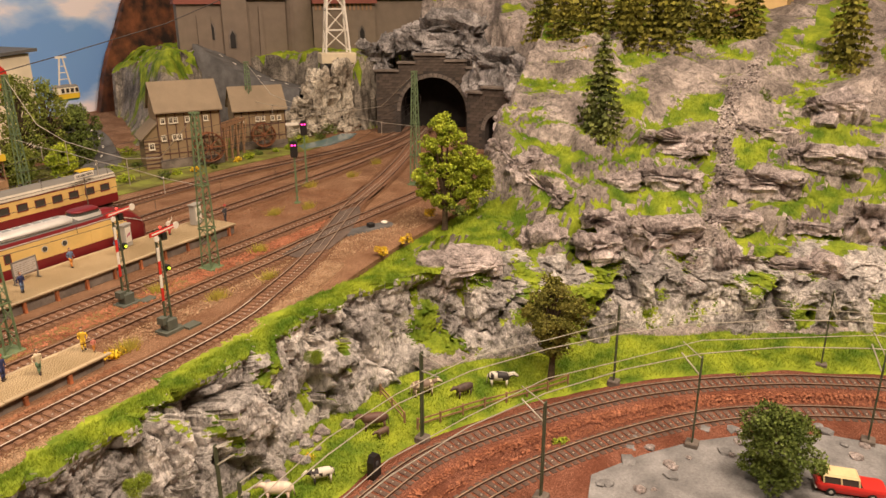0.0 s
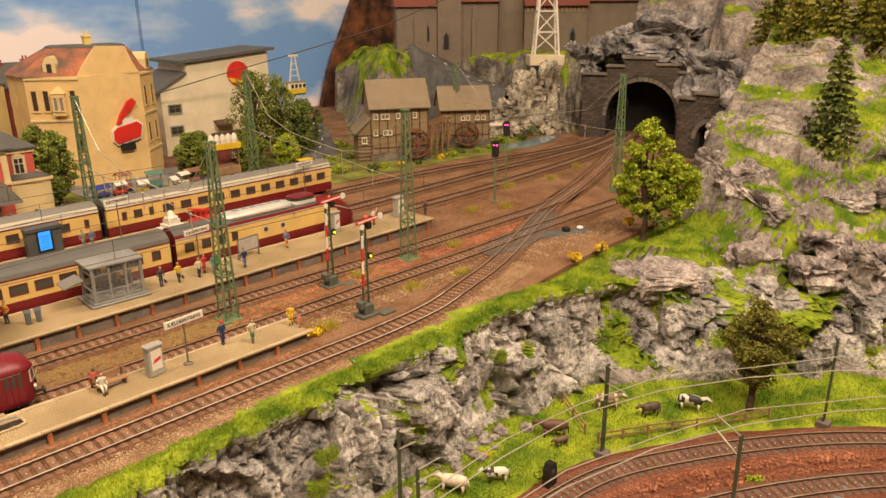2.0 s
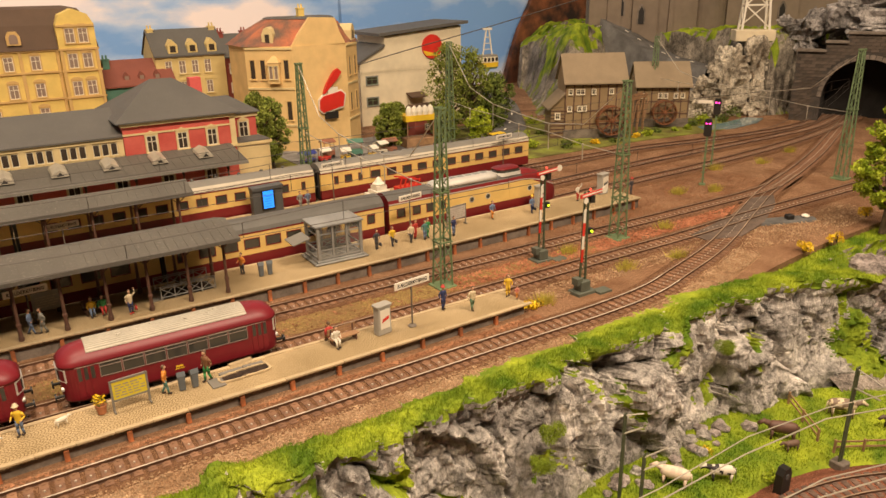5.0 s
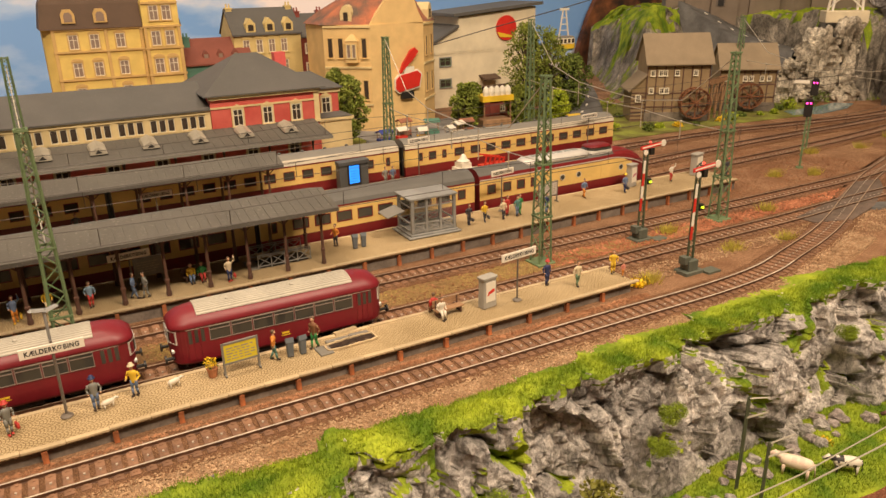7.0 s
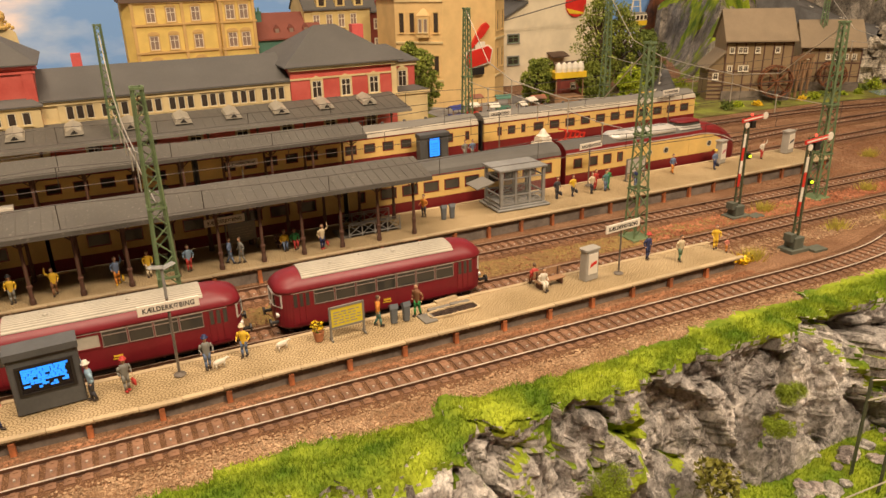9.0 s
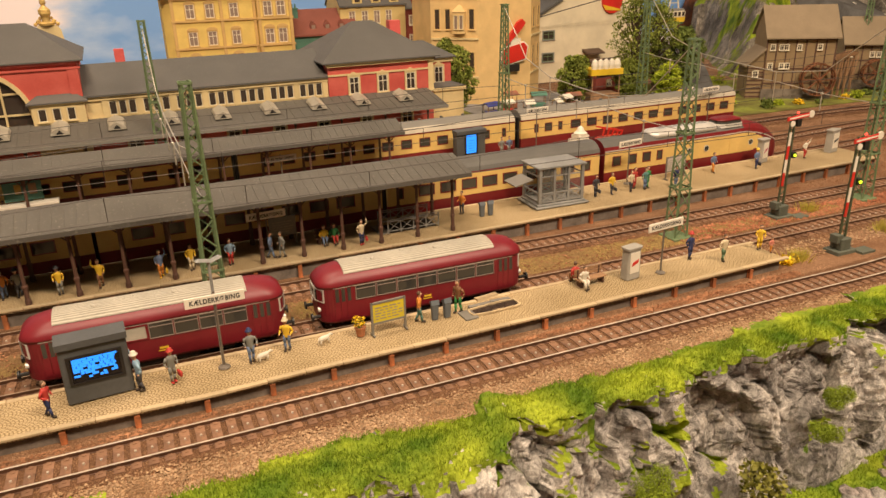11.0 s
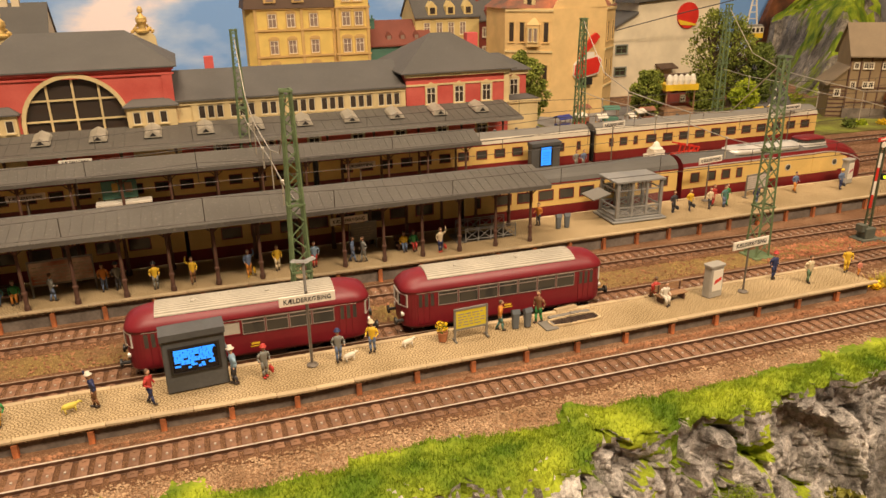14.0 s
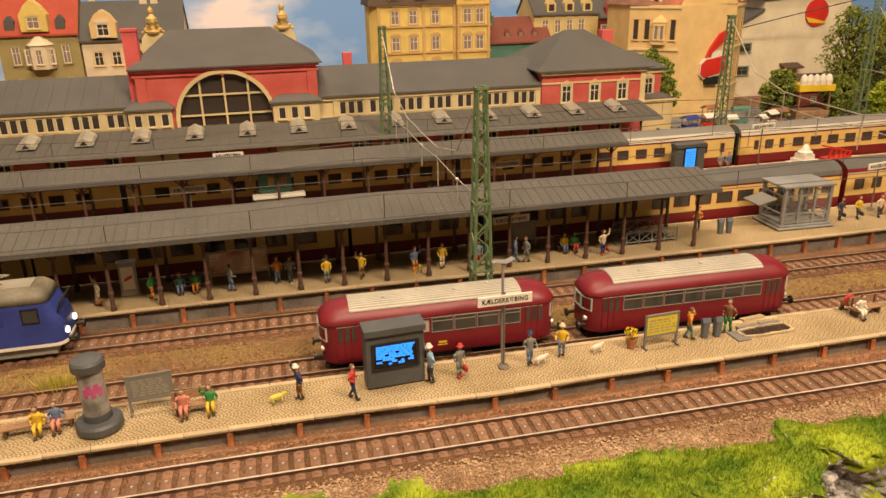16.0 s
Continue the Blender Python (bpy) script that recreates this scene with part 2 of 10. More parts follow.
def arc_cobbles(m):
    """Small cobbles laid in segmental arcs with sunk joints."""
    nt = m.node_tree
    bs = nt.nodes["Principled BSDF"]
    co = nt.nodes.new("ShaderNodeTexCoord")
    sep = nt.nodes.new("ShaderNodeSeparateXYZ")
    nt.links.new(co.outputs["Object"], sep.inputs[0])

    def step(op, a, b=None):
        n = nt.nodes.new("ShaderNodeMath")
        n.operation = op
        for k, v in enumerate((a, b)):
            if v is None:
                continue
            if isinstance(v, (int, float)):
                n.inputs[k].default_value = v
            else:
                nt.links.new(v, n.inputs[k])
        return n.outputs[0]

    # arcs bulge along x, one arc in each 0.95 cm band of y
    band = step("DIVIDE", sep.outputs["Y"], 0.0095)
    fr = step("SUBTRACT", step("FRACT", band), 0.5)
    bow = step("MULTIPLY", step("MULTIPLY", fr, fr), 0.011)
    u = step("ADD", sep.outputs["X"], bow)
    cmb = nt.nodes.new("ShaderNodeCombineXYZ")
    nt.links.new(sep.outputs["Y"], cmb.inputs[0])
    nt.links.new(u, cmb.inputs[1])
    br = nt.nodes.new("ShaderNodeTexBrick")
    nt.links.new(cmb.outputs[0], br.inputs["Vector"])
    br.inputs["Scale"].default_value = 1.0
    br.inputs["Brick Width"].default_value, br.inputs["Row Height"].default_value = 0.0021, 0.0018
    br.inputs["Mortar Size"].default_value, br.inputs["Mortar Smooth"].default_value = 0.0003, 0.3
    br.inputs["Color1"].default_value, br.inputs["Color2"].default_value = (0.97, 0.97, 0.97, 1), (1.08, 1.08, 1.08, 1)
    br.inputs["Mortar"].default_value = (0.5, 0.45, 0.38, 1)
    mx = nt.nodes.new("ShaderNodeMix")
    mx.data_type, mx.blend_type = "RGBA", "MULTIPLY"
    mx.inputs["Factor"].default_value = 1.0
    nt.links.new(bs.inputs["Base Color"].links[0].from_socket, mx.inputs[6])
    nt.links.new(br.outputs["Color"], mx.inputs[7])
    nt.links.new(mx.outputs[2], bs.inputs["Base Color"])
    b = nt.nodes.new("ShaderNodeBump")
    b.inputs["Strength"].default_value, b.inputs["Distance"].default_value = 0.7, 0.0005
    b.invert = True
    nt.links.new(br.outputs["Fac"], b.inputs["Height"])
    nt.links.new(bs.inputs["Normal"].links[0].from_socket, b.inputs["Normal"])
    nt.links.new(b.outputs["Normal"], bs.inputs["Normal"])
    return m


def rock_material(name, grey, warm, moss, mossy, slope=0.3):
    """Brushed plaster rock; level ledges carry grass flock."""
    m = material(name, grey, 0.8, var=0.3, scale=22, fine=620, bump=0.9, depth=0.0012, tint=warm, spec=0.25)
    nt = m.node_tree
    bs = nt.nodes["Principled BSDF"]
    g = nt.nodes.new("ShaderNodeNewGeometry")
    sep = nt.nodes.new("ShaderNodeSeparateXYZ")
    nt.links.new(g.outputs["Normal"], sep.inputs[0])
    co = nt.nodes.new("ShaderNodeTexCoord")
    n = nt.nodes.new("ShaderNodeTexNoise")
    n.inputs["Scale"].default_value, n.inputs["Detail"].default_value = 20, 6
    n.inputs["Roughness"].default_value = 0.62
    nt.links.new(co.outputs["Object"], n.inputs["Vector"])
    add = nt.nodes.new("ShaderNodeMath")
    add.operation = "MULTIPLY_ADD"
    add.inputs[1].default_value = slope
    nt.links.new(sep.outputs["Z"], add.inputs[0])
    nt.links.new(n.outputs["Fac"], add.inputs[2])
    mp = nt.nodes.new("ShaderNodeMapRange")
    mp.inputs["From Min"].default_value, mp.inputs["From Max"].default_value = mossy, mossy + 0.12
    nt.links.new(add.outputs[0], mp.inputs["Value"])
    gn = nt.nodes.new("ShaderNodeTexNoise")
    gn.inputs["Scale"].default_value, gn.inputs["Detail"].default_value = 70, 6
    nt.links.new(co.outputs["Object"], gn.inputs["Vector"])
    gr = nt.nodes.new("ShaderNodeValToRGB")
    gr.color_ramp.elements[0].position, gr.color_ramp.elements[0].color = 0.35, (*(c * 0.5 for c in moss), 1)
    gr.color_ramp.elements[1].position, gr.color_ramp.elements[1].color = 0.65, (moss[0] * 1.7, moss[1] * 1.4, moss[2] * 1.2, 1)
    nt.links.new(gn.outputs["Fac"], gr.inputs["Fac"])
    # relief noise of the casting; colour goes darker in its hollows, paler on raised chips
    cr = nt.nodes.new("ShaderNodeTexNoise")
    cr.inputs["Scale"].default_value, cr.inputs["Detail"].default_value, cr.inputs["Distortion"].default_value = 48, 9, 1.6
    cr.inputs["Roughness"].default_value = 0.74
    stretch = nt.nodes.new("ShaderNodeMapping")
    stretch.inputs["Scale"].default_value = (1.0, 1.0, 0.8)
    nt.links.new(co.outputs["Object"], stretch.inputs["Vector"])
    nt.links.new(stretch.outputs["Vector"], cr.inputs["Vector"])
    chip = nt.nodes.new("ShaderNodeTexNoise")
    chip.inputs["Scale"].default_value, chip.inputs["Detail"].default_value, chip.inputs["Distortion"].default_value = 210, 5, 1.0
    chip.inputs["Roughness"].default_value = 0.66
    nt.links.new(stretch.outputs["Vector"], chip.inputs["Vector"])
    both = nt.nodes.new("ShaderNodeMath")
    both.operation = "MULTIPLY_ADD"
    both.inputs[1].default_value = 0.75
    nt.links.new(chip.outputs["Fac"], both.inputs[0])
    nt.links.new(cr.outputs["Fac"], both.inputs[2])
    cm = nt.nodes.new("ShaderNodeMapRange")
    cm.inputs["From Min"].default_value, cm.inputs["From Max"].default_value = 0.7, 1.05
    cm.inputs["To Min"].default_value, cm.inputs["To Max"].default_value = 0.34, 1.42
    chips = nt.nodes.new("ShaderNodeBump")
    chips.inputs["Strength"].default_value, chips.inputs["Distance"].default_value = 0.6, 0.0022
    nt.links.new(chip.outputs["Fac"], chips.inputs["Height"])
    nt.links.new(bs.inputs["Normal"].links[0].from_socket, chips.inputs["Normal"])
    nt.links.new(chips.outputs["Normal"], bs.inputs["Normal"])
    crinkle = nt.nodes.new("ShaderNodeBump")
    crinkle.inputs["Strength"].default_value, crinkle.inputs["Distance"].default_value = 0.7, 0.006
    nt.links.new(cr.outputs["Fac"], crinkle.inputs["Height"])
    nt.links.new(bs.inputs["Normal"].links[0].from_socket, crinkle.inputs["Normal"])
    nt.links.new(crinkle.outputs["Normal"], bs.inputs["Normal"])
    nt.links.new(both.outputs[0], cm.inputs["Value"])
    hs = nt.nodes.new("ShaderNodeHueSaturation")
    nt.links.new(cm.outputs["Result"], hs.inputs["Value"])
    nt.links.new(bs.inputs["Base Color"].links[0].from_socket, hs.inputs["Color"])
    mx = nt.nodes.new("ShaderNodeMix")
    mx.data_type = "RGBA"
    nt.links.new(mp.outputs["Result"], mx.inputs["Factor"])
    nt.links.new(hs.outputs["Color"], mx.inputs[6])
    nt.links.new(gr.outputs["Color"], mx.inputs[7])
    nt.links.new(mx.outputs[2], bs.inputs["Base Color"])
    return m


M = {}
M["dirt"] = cells(material("railway_dirt", (0.33, 0.175, 0.098), 0.9, var=0.3, scale=22, fine=700, bump=0.6, depth=0.001, tint=(0.47, 0.285, 0.17), spec=0.15), 1100, 0.6, 0.0006, (0.18, 0.09, 0.045), width=0.2)
M["ballast"] = cells(material("brown_ballast", (0.27, 0.14, 0.075), 0.9, var=0.25, scale=24, fine=700, bump=0.6, depth=0.001, tint=(0.35, 0.19, 0.105), spec=0.15), 1100, 0.8, 0.0008, (0.14, 0.07, 0.035), width=0.2)
M["tan"] = cells(material("tan_gravel", (0.52, 0.31, 0.17), 0.9, var=0.2, scale=30, fine=700, bump=0.6, depth=0.001, tint=(0.62, 0.42, 0.26), spec=0.15), 950, 0.9, 0.0009, (0.32, 0.17, 0.085), width=0.2, spread=0.4)
M["clods"] = cells(material("red_clods", (0.3, 0.115, 0.055), 0.9, var=0.3, scale=40, fine=300, bump=0.7, depth=0.0015, tint=(0.44, 0.2, 0.1), spec=0.15), 800, 0.9, 0.001, (0.2, 0.075, 0.035), width=0.2)
M["mossdirt"] = cells(material("mossy_earth", (0.37, 0.21, 0.12), 0.9, var=0.35, scale=14, fine=260, bump=0.6, depth=0.001, tint=(0.42, 0.31, 0.09), spec=0.15), 1100, 0.7, 0.0006, (0.19, 0.11, 0.05), width=0.2)
M["redballast"] = cells(material("red_ballast", (0.36, 0.135, 0.08), 0.9, var=0.25, scale=24, fine=700, bump=0.6, depth=0.001, tint=(0.44, 0.195, 0.125), spec=0.15), 1000, 0.8, 0.0008, (0.15, 0.05, 0.025), width=0.2)
M["sleeper"] = material("brown_sleeper", (0.2, 0.105, 0.06), 0.75, var=0.25, scale=200, fine=900, bump=0.3, obj=0.2)
M["rail"] = material("rusty_rail", (0.12, 0.06, 0.035), 0.5, 0.3, var=0.3, scale=120, fine=900, bump=0.15)
M["railtop"] = material("worn_rail_head", (0.6, 0.52, 0.42), 0.45, 0.25, var=0.2, scale=60, fine=500, bump=0.05)
M["silverrock"] = rock_material("silver_grey_rock", (0.28, 0.262, 0.25), (0.52, 0.485, 0.465), (0.2, 0.29, 0.02), 0.98)
M["dksleeper"] = material("dark_sleeper", (0.12, 0.075, 0.055), 0.8, var=0.25, scale=200, fine=900, bump=0.3, obj=0.2)
M["scrub"] = material("scrubby_ground", (0.2, 0.17, 0.06), 0.9, var=0.4, scale=30, fine=500, bump=0.7, depth=0.001, tint=(0.24, 0.27, 0.05), spec=0.15)
M["crossbed"] = material("sooty_track_bed", (0.12, 0.085, 0.065), 0.85, var=0.3, scale=50, fine=600, bump=0.5)
M["pebble"] = material("tan_pebbles", (0.39, 0.24, 0.135), 0.9, var=0.2, scale=60, fine=500, bump=0, tint=(0.49, 0.34, 0.21), island=0.3, spec=0.15)
M["redclod"] = material("orange_red_clods", (0.36, 0.135, 0.07), 0.9, var=0.2, scale=60, fine=500, bump=0, tint=(0.47, 0.2, 0.11), island=0.3, spec=0.15)
M["clod"] = material("red_brown_clods", (0.29, 0.135, 0.07), 0.9, var=0.2, scale=60, fine=500, bump=0, tint=(0.37, 0.185, 0.1), island=0.3, spec=0.15)
M["railworn"] = material("dull_rail_head", (0.32, 0.23, 0.16), 0.6, 0.1, var=0.2, scale=60, fine=500, bump=0.05)
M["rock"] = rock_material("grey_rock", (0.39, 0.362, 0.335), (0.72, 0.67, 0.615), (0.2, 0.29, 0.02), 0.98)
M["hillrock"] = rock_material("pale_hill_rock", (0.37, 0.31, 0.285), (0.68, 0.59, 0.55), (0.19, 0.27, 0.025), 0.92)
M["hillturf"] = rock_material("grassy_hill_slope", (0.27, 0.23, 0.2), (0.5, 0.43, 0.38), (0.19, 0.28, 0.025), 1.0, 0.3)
M["grass"] = material("grass_flock", (0.15, 0.26, 0.022), 0.85, var=0.4, scale=38, fine=500, bump=0.8, depth=0.001, tint=(0.33, 0.39, 0.03), spec=0.15)
M["blade"] = material("grass_blade", (0.165, 0.31, 0.02), 0.7, var=0.35, scale=38, fine=300, bump=0, tint=(0.39, 0.46, 0.035), island=0.25, spec=0.15)
M["paving"] = arc_cobbles(material("buff_cobbles", (0.45, 0.34, 0.185), 0.75, var=0.12, scale=25, fine=500, bump=0.3, tint=(0.53, 0.41, 0.24), spec=0.3))
M["kerb"] = material("buff_kerb_stone", (0.47, 0.36, 0.215), 0.7, var=0.15, scale=80, fine=600, bump=0.2, obj=0.12)
M["pwall"] = material("grey_platform_wall", (0.17, 0.14, 0.115), 0.85, var=0.3, scale=60, fine=500, bump=0.4)
M["rust"] = material("rust_post", (0.4, 0.13, 0.045), 0.85, var=0.3, scale=150, fine=900, bump=0.3, obj=0.25)
M["busred"] = material("wine_red_paint", (0.17, 0.009, 0.016), 0.45, var=0.1, scale=60, fine=500, bump=0.03)
M["busroof"] = material("pale_roof_panel", (0.41, 0.38, 0.315), 0.6, var=0.12, scale=40, fine=400, bump=0.1)
M["black"] = plain("black_plastic", (0.015, 0.013, 0.012), 0.5)
M["dkglass"] = glass("dark_window_glass", (0.055, 0.042, 0.034), 0.93, 0.08)
M["clear"] = glass("clear_window_glass", (0.3, 0.3, 0.28), 0.12, 0.04)
M["cream"] = material("cream_paint", (0.7, 0.48, 0.16), 0.4, var=0.08, scale=50, fine=500, bump=0.03)
M["crimson"] = material("crimson_paint", (0.17, 0.012, 0.014), 0.4, var=0.12, scale=50, fine=500, bump=0.03)
M["greyroof"] = material("slate_grey_roof", (0.1, 0.096, 0.088), 0.6, var=0.08, scale=40, fine=500, bump=0.2)
M["palegrey"] = material("pale_grey_roof", (0.19, 0.178, 0.155), 0.6, var=0.07, scale=40, fine=500, bump=0.1)
M["roofedge"] = material("cream_grey_roof_edge", (0.47, 0.42, 0.33), 0.55, var=0.08, scale=40, fine=400, bump=0.1)
M["silver"] = material("silver_paint", (0.6, 0.58, 0.54), 0.4, 0.3, var=0.1)
M["mast"] = material("mast_green", (0.13, 0.19, 0.09), 0.6, var=0.2, scale=90, fine=700, bump=0.1)
M["greenpole"] = material("dark_green_pole", (0.07, 0.085, 0.045), 0.6, var=0.2, scale=90, fine=700, bump=0.1)
M["wirem"] = plain("catenary_wire", (0.5, 0.46, 0.38), 0.4, 0.4)
M["dkwire"] = plain("dark_wire", (0.06, 0.05, 0.045), 0.5, 0.3)
M["steel"] = material("grey_steel", (0.28, 0.28, 0.27), 0.5, 0.2, var=0.15)
M["dkgrey"] = material("dark_grey_plastic", (0.075, 0.078, 0.08), 0.5, var=0.15, scale=60, fine=600, bump=0.05)
M["white"] = material("white_paint", (0.75, 0.7, 0.6), 0.5, var=0.06)
M["redp"] = material("signal_red_paint", (0.6, 0.03, 0.02), 0.4, var=0.1)
M["yellowp"] = material("yellow_paint", (0.75, 0.5, 0.03), 0.5, var=0.1)
M["canroof"] = material("canopy_roof_felt", (0.088, 0.08, 0.068), 0.7, var=0.06, scale=30, fine=1200, bump=0.3, tint=(0.1, 0.092, 0.078))
speckle(M["canroof"])
M["canwood"] = material("brown_canopy_wood", (0.1, 0.048, 0.032), 0.65, var=0.2, scale=90, fine=700, bump=0.2)
M["stred"] = material("salmon_red_plaster", (0.56, 0.085, 0.065), 0.75, var=0.1, scale=30, fine=500, bump=0.15, tint=(0.62, 0.13, 0.1))
M["stcream"] = material("cream_plaster", (0.68, 0.54, 0.28), 0.7, var=0.1, scale=40, fine=500, bump=0.15)
M["winframe"] = material("white_window_frame", (0.72, 0.66, 0.52), 0.5, var=0.06)
M["skylight"] = material("dull_skylight", (0.34, 0.31, 0.25), 0.35, var=0.2, scale=80, fine=500, bump=0.1)
M["chim"] = material("red_chimney", (0.6, 0.1, 0.09), 0.7, var=0.12)
M["brick"] = material("dark_brown_brick", (0.085, 0.065, 0.05), 0.85, var=0.25, scale=90, fine=600, bump=0.3, obj=0.3)
M["portal"] = material("portal_mortar", (0.06, 0.05, 0.043), 0.9, var=0.3, scale=60, fine=500, bump=0.3)
# near-black base colour that stands in for the shade inside the tunnels
M["tunnel"] = material("shade_black_tunnel", (0.02, 0.018, 0.016), 0.95, var=0.3)
M["leaf"] = material("bright_green_leaf", (0.29, 0.4, 0.02), 0.6, var=0.3, scale=60, fine=300, bump=0, tint=(0.46, 0.52, 0.04), island=0.35, spec=0.25)
M["townleaf"] = material("mid_green_leaf", (0.17, 0.22, 0.035), 0.65, var=0.3, scale=60, fine=300, bump=0, tint=(0.29, 0.33, 0.06), island=0.4, spec=0.2)
M["dkleaf"] = material("dark_green_leaf", (0.12, 0.17, 0.03), 0.65, var=0.3, scale=25, fine=300, bump=0, tint=(0.19, 0.24, 0.05), island=0.4, spec=0.2)
M["olive"] = material("olive_needle", (0.15, 0.15, 0.02), 0.65, var=0.3, scale=60, fine=300, bump=0, tint=(0.26, 0.24, 0.05), island=0.45, spec=0.2)
M["fir"] = material("fir_needle", (0.15, 0.155, 0.022), 0.65, var=0.3, scale=25, fine=300, bump=0, tint=(0.3, 0.27, 0.04), island=0.45, spec=0.2)
M["bluefir"] = material("blue_fir_needle", (0.11, 0.145, 0.035), 0.65, var=0.3, scale=25, fine=300, bump=0, tint=(0.23, 0.25, 0.06), island=0.45, spec=0.2)
M["ochre"] = material("ochre_bush_leaf", (0.5, 0.3, 0.06), 0.7, var=0.3, bump=0, island=0.35)
M["flower"] = material("yellow_blossom", (0.75, 0.5, 0.01), 0.6, var=0.2, bump=0, island=0.3)
M["bark"] = material("brown_bark", (0.09, 0.06, 0.035), 0.9, var=0.35, scale=200, fine=900, bump=0.6)
M["asphalt"] = material("grey_asphalt", (0.09, 0.085, 0.08), 0.9, var=0.2, scale=40, fine=700, bump=0.2, tint=(0.14, 0.135, 0.13))
M["paleasphalt"] = material("pale_slate_ground", (0.21, 0.205, 0.2), 0.9, var=0.35, scale=30, fine=500, bump=0.4)
M["bench"] = material("bench_wood", (0.33, 0.19, 0.1), 0.65, var=0.2, scale=120, fine=900, bump=0.2)

# ---- the lie of the land ----
def curve_points(pts, step):
    """A smooth run through plan points, resampled at even steps."""
    p = np.array(pts, float)
    q = np.vstack([2 * p[0] - p[1], p, 2 * p[-1] - p[-2]])
    out = []
    for i in range(1, len(q) - 2):
        n = max(2, int(np.linalg.norm(q[i + 1] - q[i]) / (step * 0.5)))
        for k in range(n):
            t = k / n
            out.append(0.5 * (2 * q[i] + (q[i + 1] - q[i - 1]) * t + (2 * q[i - 1] - 5 * q[i] + 4 * q[i + 1] - q[i + 2]) * t * t + (3 * q[i] - q[i - 1] - 3 * q[i + 1] + q[i + 2]) * t ** 3))
    out.append(p[-1])
    out = np.array(out)
    d = np.concatenate([[0], np.cumsum(np.linalg.norm(np.diff(out, axis=0), axis=1))])
    s = np.arange(0, d[-1], step)
    return np.stack([np.interp(s, d, out[:, k]) for k in range(out.shape[1])], 1)


def side_of(path):
    """Unit normals to the left of a plan path."""
    t = np.gradient(path[:, :2], axis=0)
    t /= np.linalg.norm(t, axis=1)[:, None]
    return np.stack([-t[:, 1], t[:, 0]], 1)


def crag(p, tall=0.42):
    """Relief of broken rock: large tilted faces, a few open joints, creased and chipped in between, in cm."""
    v = Vector(p)
    u = Vector((v.x, v.y, v.z * tall))
    w = noise.noise_vector(u * 0.12) * 0.5 + noise.noise_vector(u * 0.5 + Vector((5, 2, 9))) * 0.16 + noise.noise_vector(v * 1.2) * 0.06
    out = noise.noise(Vector((v.x * 0.07, v.y * 0.07, v.z * 0.04 + 3))) * 1.2
    broken = min(1.0, max(0.0, 0.5 + 1.6 * noise.noise(v * 0.14 + Vector((31, 7, 2)))))
    for sc, step, tilt, gap, width in ((0.11, 1.5, 5.5, 1.5, 0.07), (0.3, 0.4 + 0.5 * broken, 2.6, 0.5 * broken, 0.1), (0.9, 0.18, 0.8, 0.12 * broken, 0.1)):
        q = Vector((v.x * sc, v.y * sc, v.z * sc * tall)) + w
        d, pts = noise.voronoi(q)
        lean = (noise.cell_vector(pts[0] * 7.3) - Vector((0.5, 0.5, 0.5))) * Vector((1.0, 1.0, 0.35))
        out += (noise.cell(pts[0] * 9.1) - 0.5) * step + (q - pts[0]).dot(lean) * tilt - max(0.0, width - (d[1] - d[0])) / width * gap
    fold = noise.noise(Vector((v.x * 0.42 + w.x, v.y * 0.42 + w.y, v.z * 0.17)))
    out -= max(0.0, 0.14 - abs(fold)) * 4.0
    crease = noise.noise(Vector((v.x * 1.3 + w.y * 2, v.y * 1.3 + w.z * 2, v.z * 0.5 + v.x * 0.2)))
    out -= max(0.0, 0.2 - abs(crease)) * 1.3 * (0.4 + 0.6 * broken)
    return out + noise.fractal(u * 1.9, 0.6, 2.2, 4) * 0.26 + 0.15


BASE = [(-85, 34.6), (-40, 34.8), (-10, 35.0), (12, 35.2), (30, 35.6), (44, 36.0), (53, 34.6), (59.2, 31.4), (65, 25.9), (72, 20.8), (77.7, 12.6), (82.5, 4.4), (88, -7), (98, -28)]
base_path = curve_points(BASE, 0.2)
LOW = -10.0


def grid_mesh(name, rows, mat, smooth=True, turf=None):
    """A sheet from rows of points (numpy array n x m x 3); turf tells which faces are grassed."""
    n, m, _ = rows.shape
    me = bpy.data.meshes.new(name)
    idx = np.arange(n * m).reshape(n, m)
    f = np.stack([idx[:-1, :-1], idx[1:, :-1], idx[1:, 1:], idx[:-1, 1:]], -1).reshape(-1, 4)
    me.from_pydata((rows.reshape(-1, 3) * CM).tolist(), [], f.tolist())
    me.polygons.foreach_set("use_smooth", [smooth] * len(me.polygons))
    me.materials.append(mat)
    if turf is not None:
        me.materials.append(M["grass"])
        me.polygons.foreach_set("material_index", turf(*faces_of(rows)).astype(int))
    return me


def faces_of(rows):
    """Face centres and how far each face looks up."""
    c = ((rows[:-1, :-1] + rows[1:, 1:]) / 2).reshape(-1, 3)
    n = np.cross(rows[1:, :-1] - rows[:-1, :-1], rows[:-1, 1:] - rows[:-1, :-1]).reshape(-1, 3)
    return c, np.abs(n[:, 2]) / (np.linalg.norm(n, axis=1) + 1e-9)


EDGE_X = [-50, -8, 1.4, 6, 11.4, 16, 22, 33, 42, 51, 63]
EDGE_Y = [40.7, 40.7, 40.8, 40.9, 40.4, 39.8, 39.7, 40.2, 39.9, 41.0, 43.0]


def patchy(p, s):
    return np.array([noise.noise(Vector((q[0] * s, q[1] * s, q[2] * s + 7))) + 0.45 * noise.noise(Vector((q[0] * s * 3.1, q[1] * s * 3.1, q[2] * s * 3.1))) for q in p])


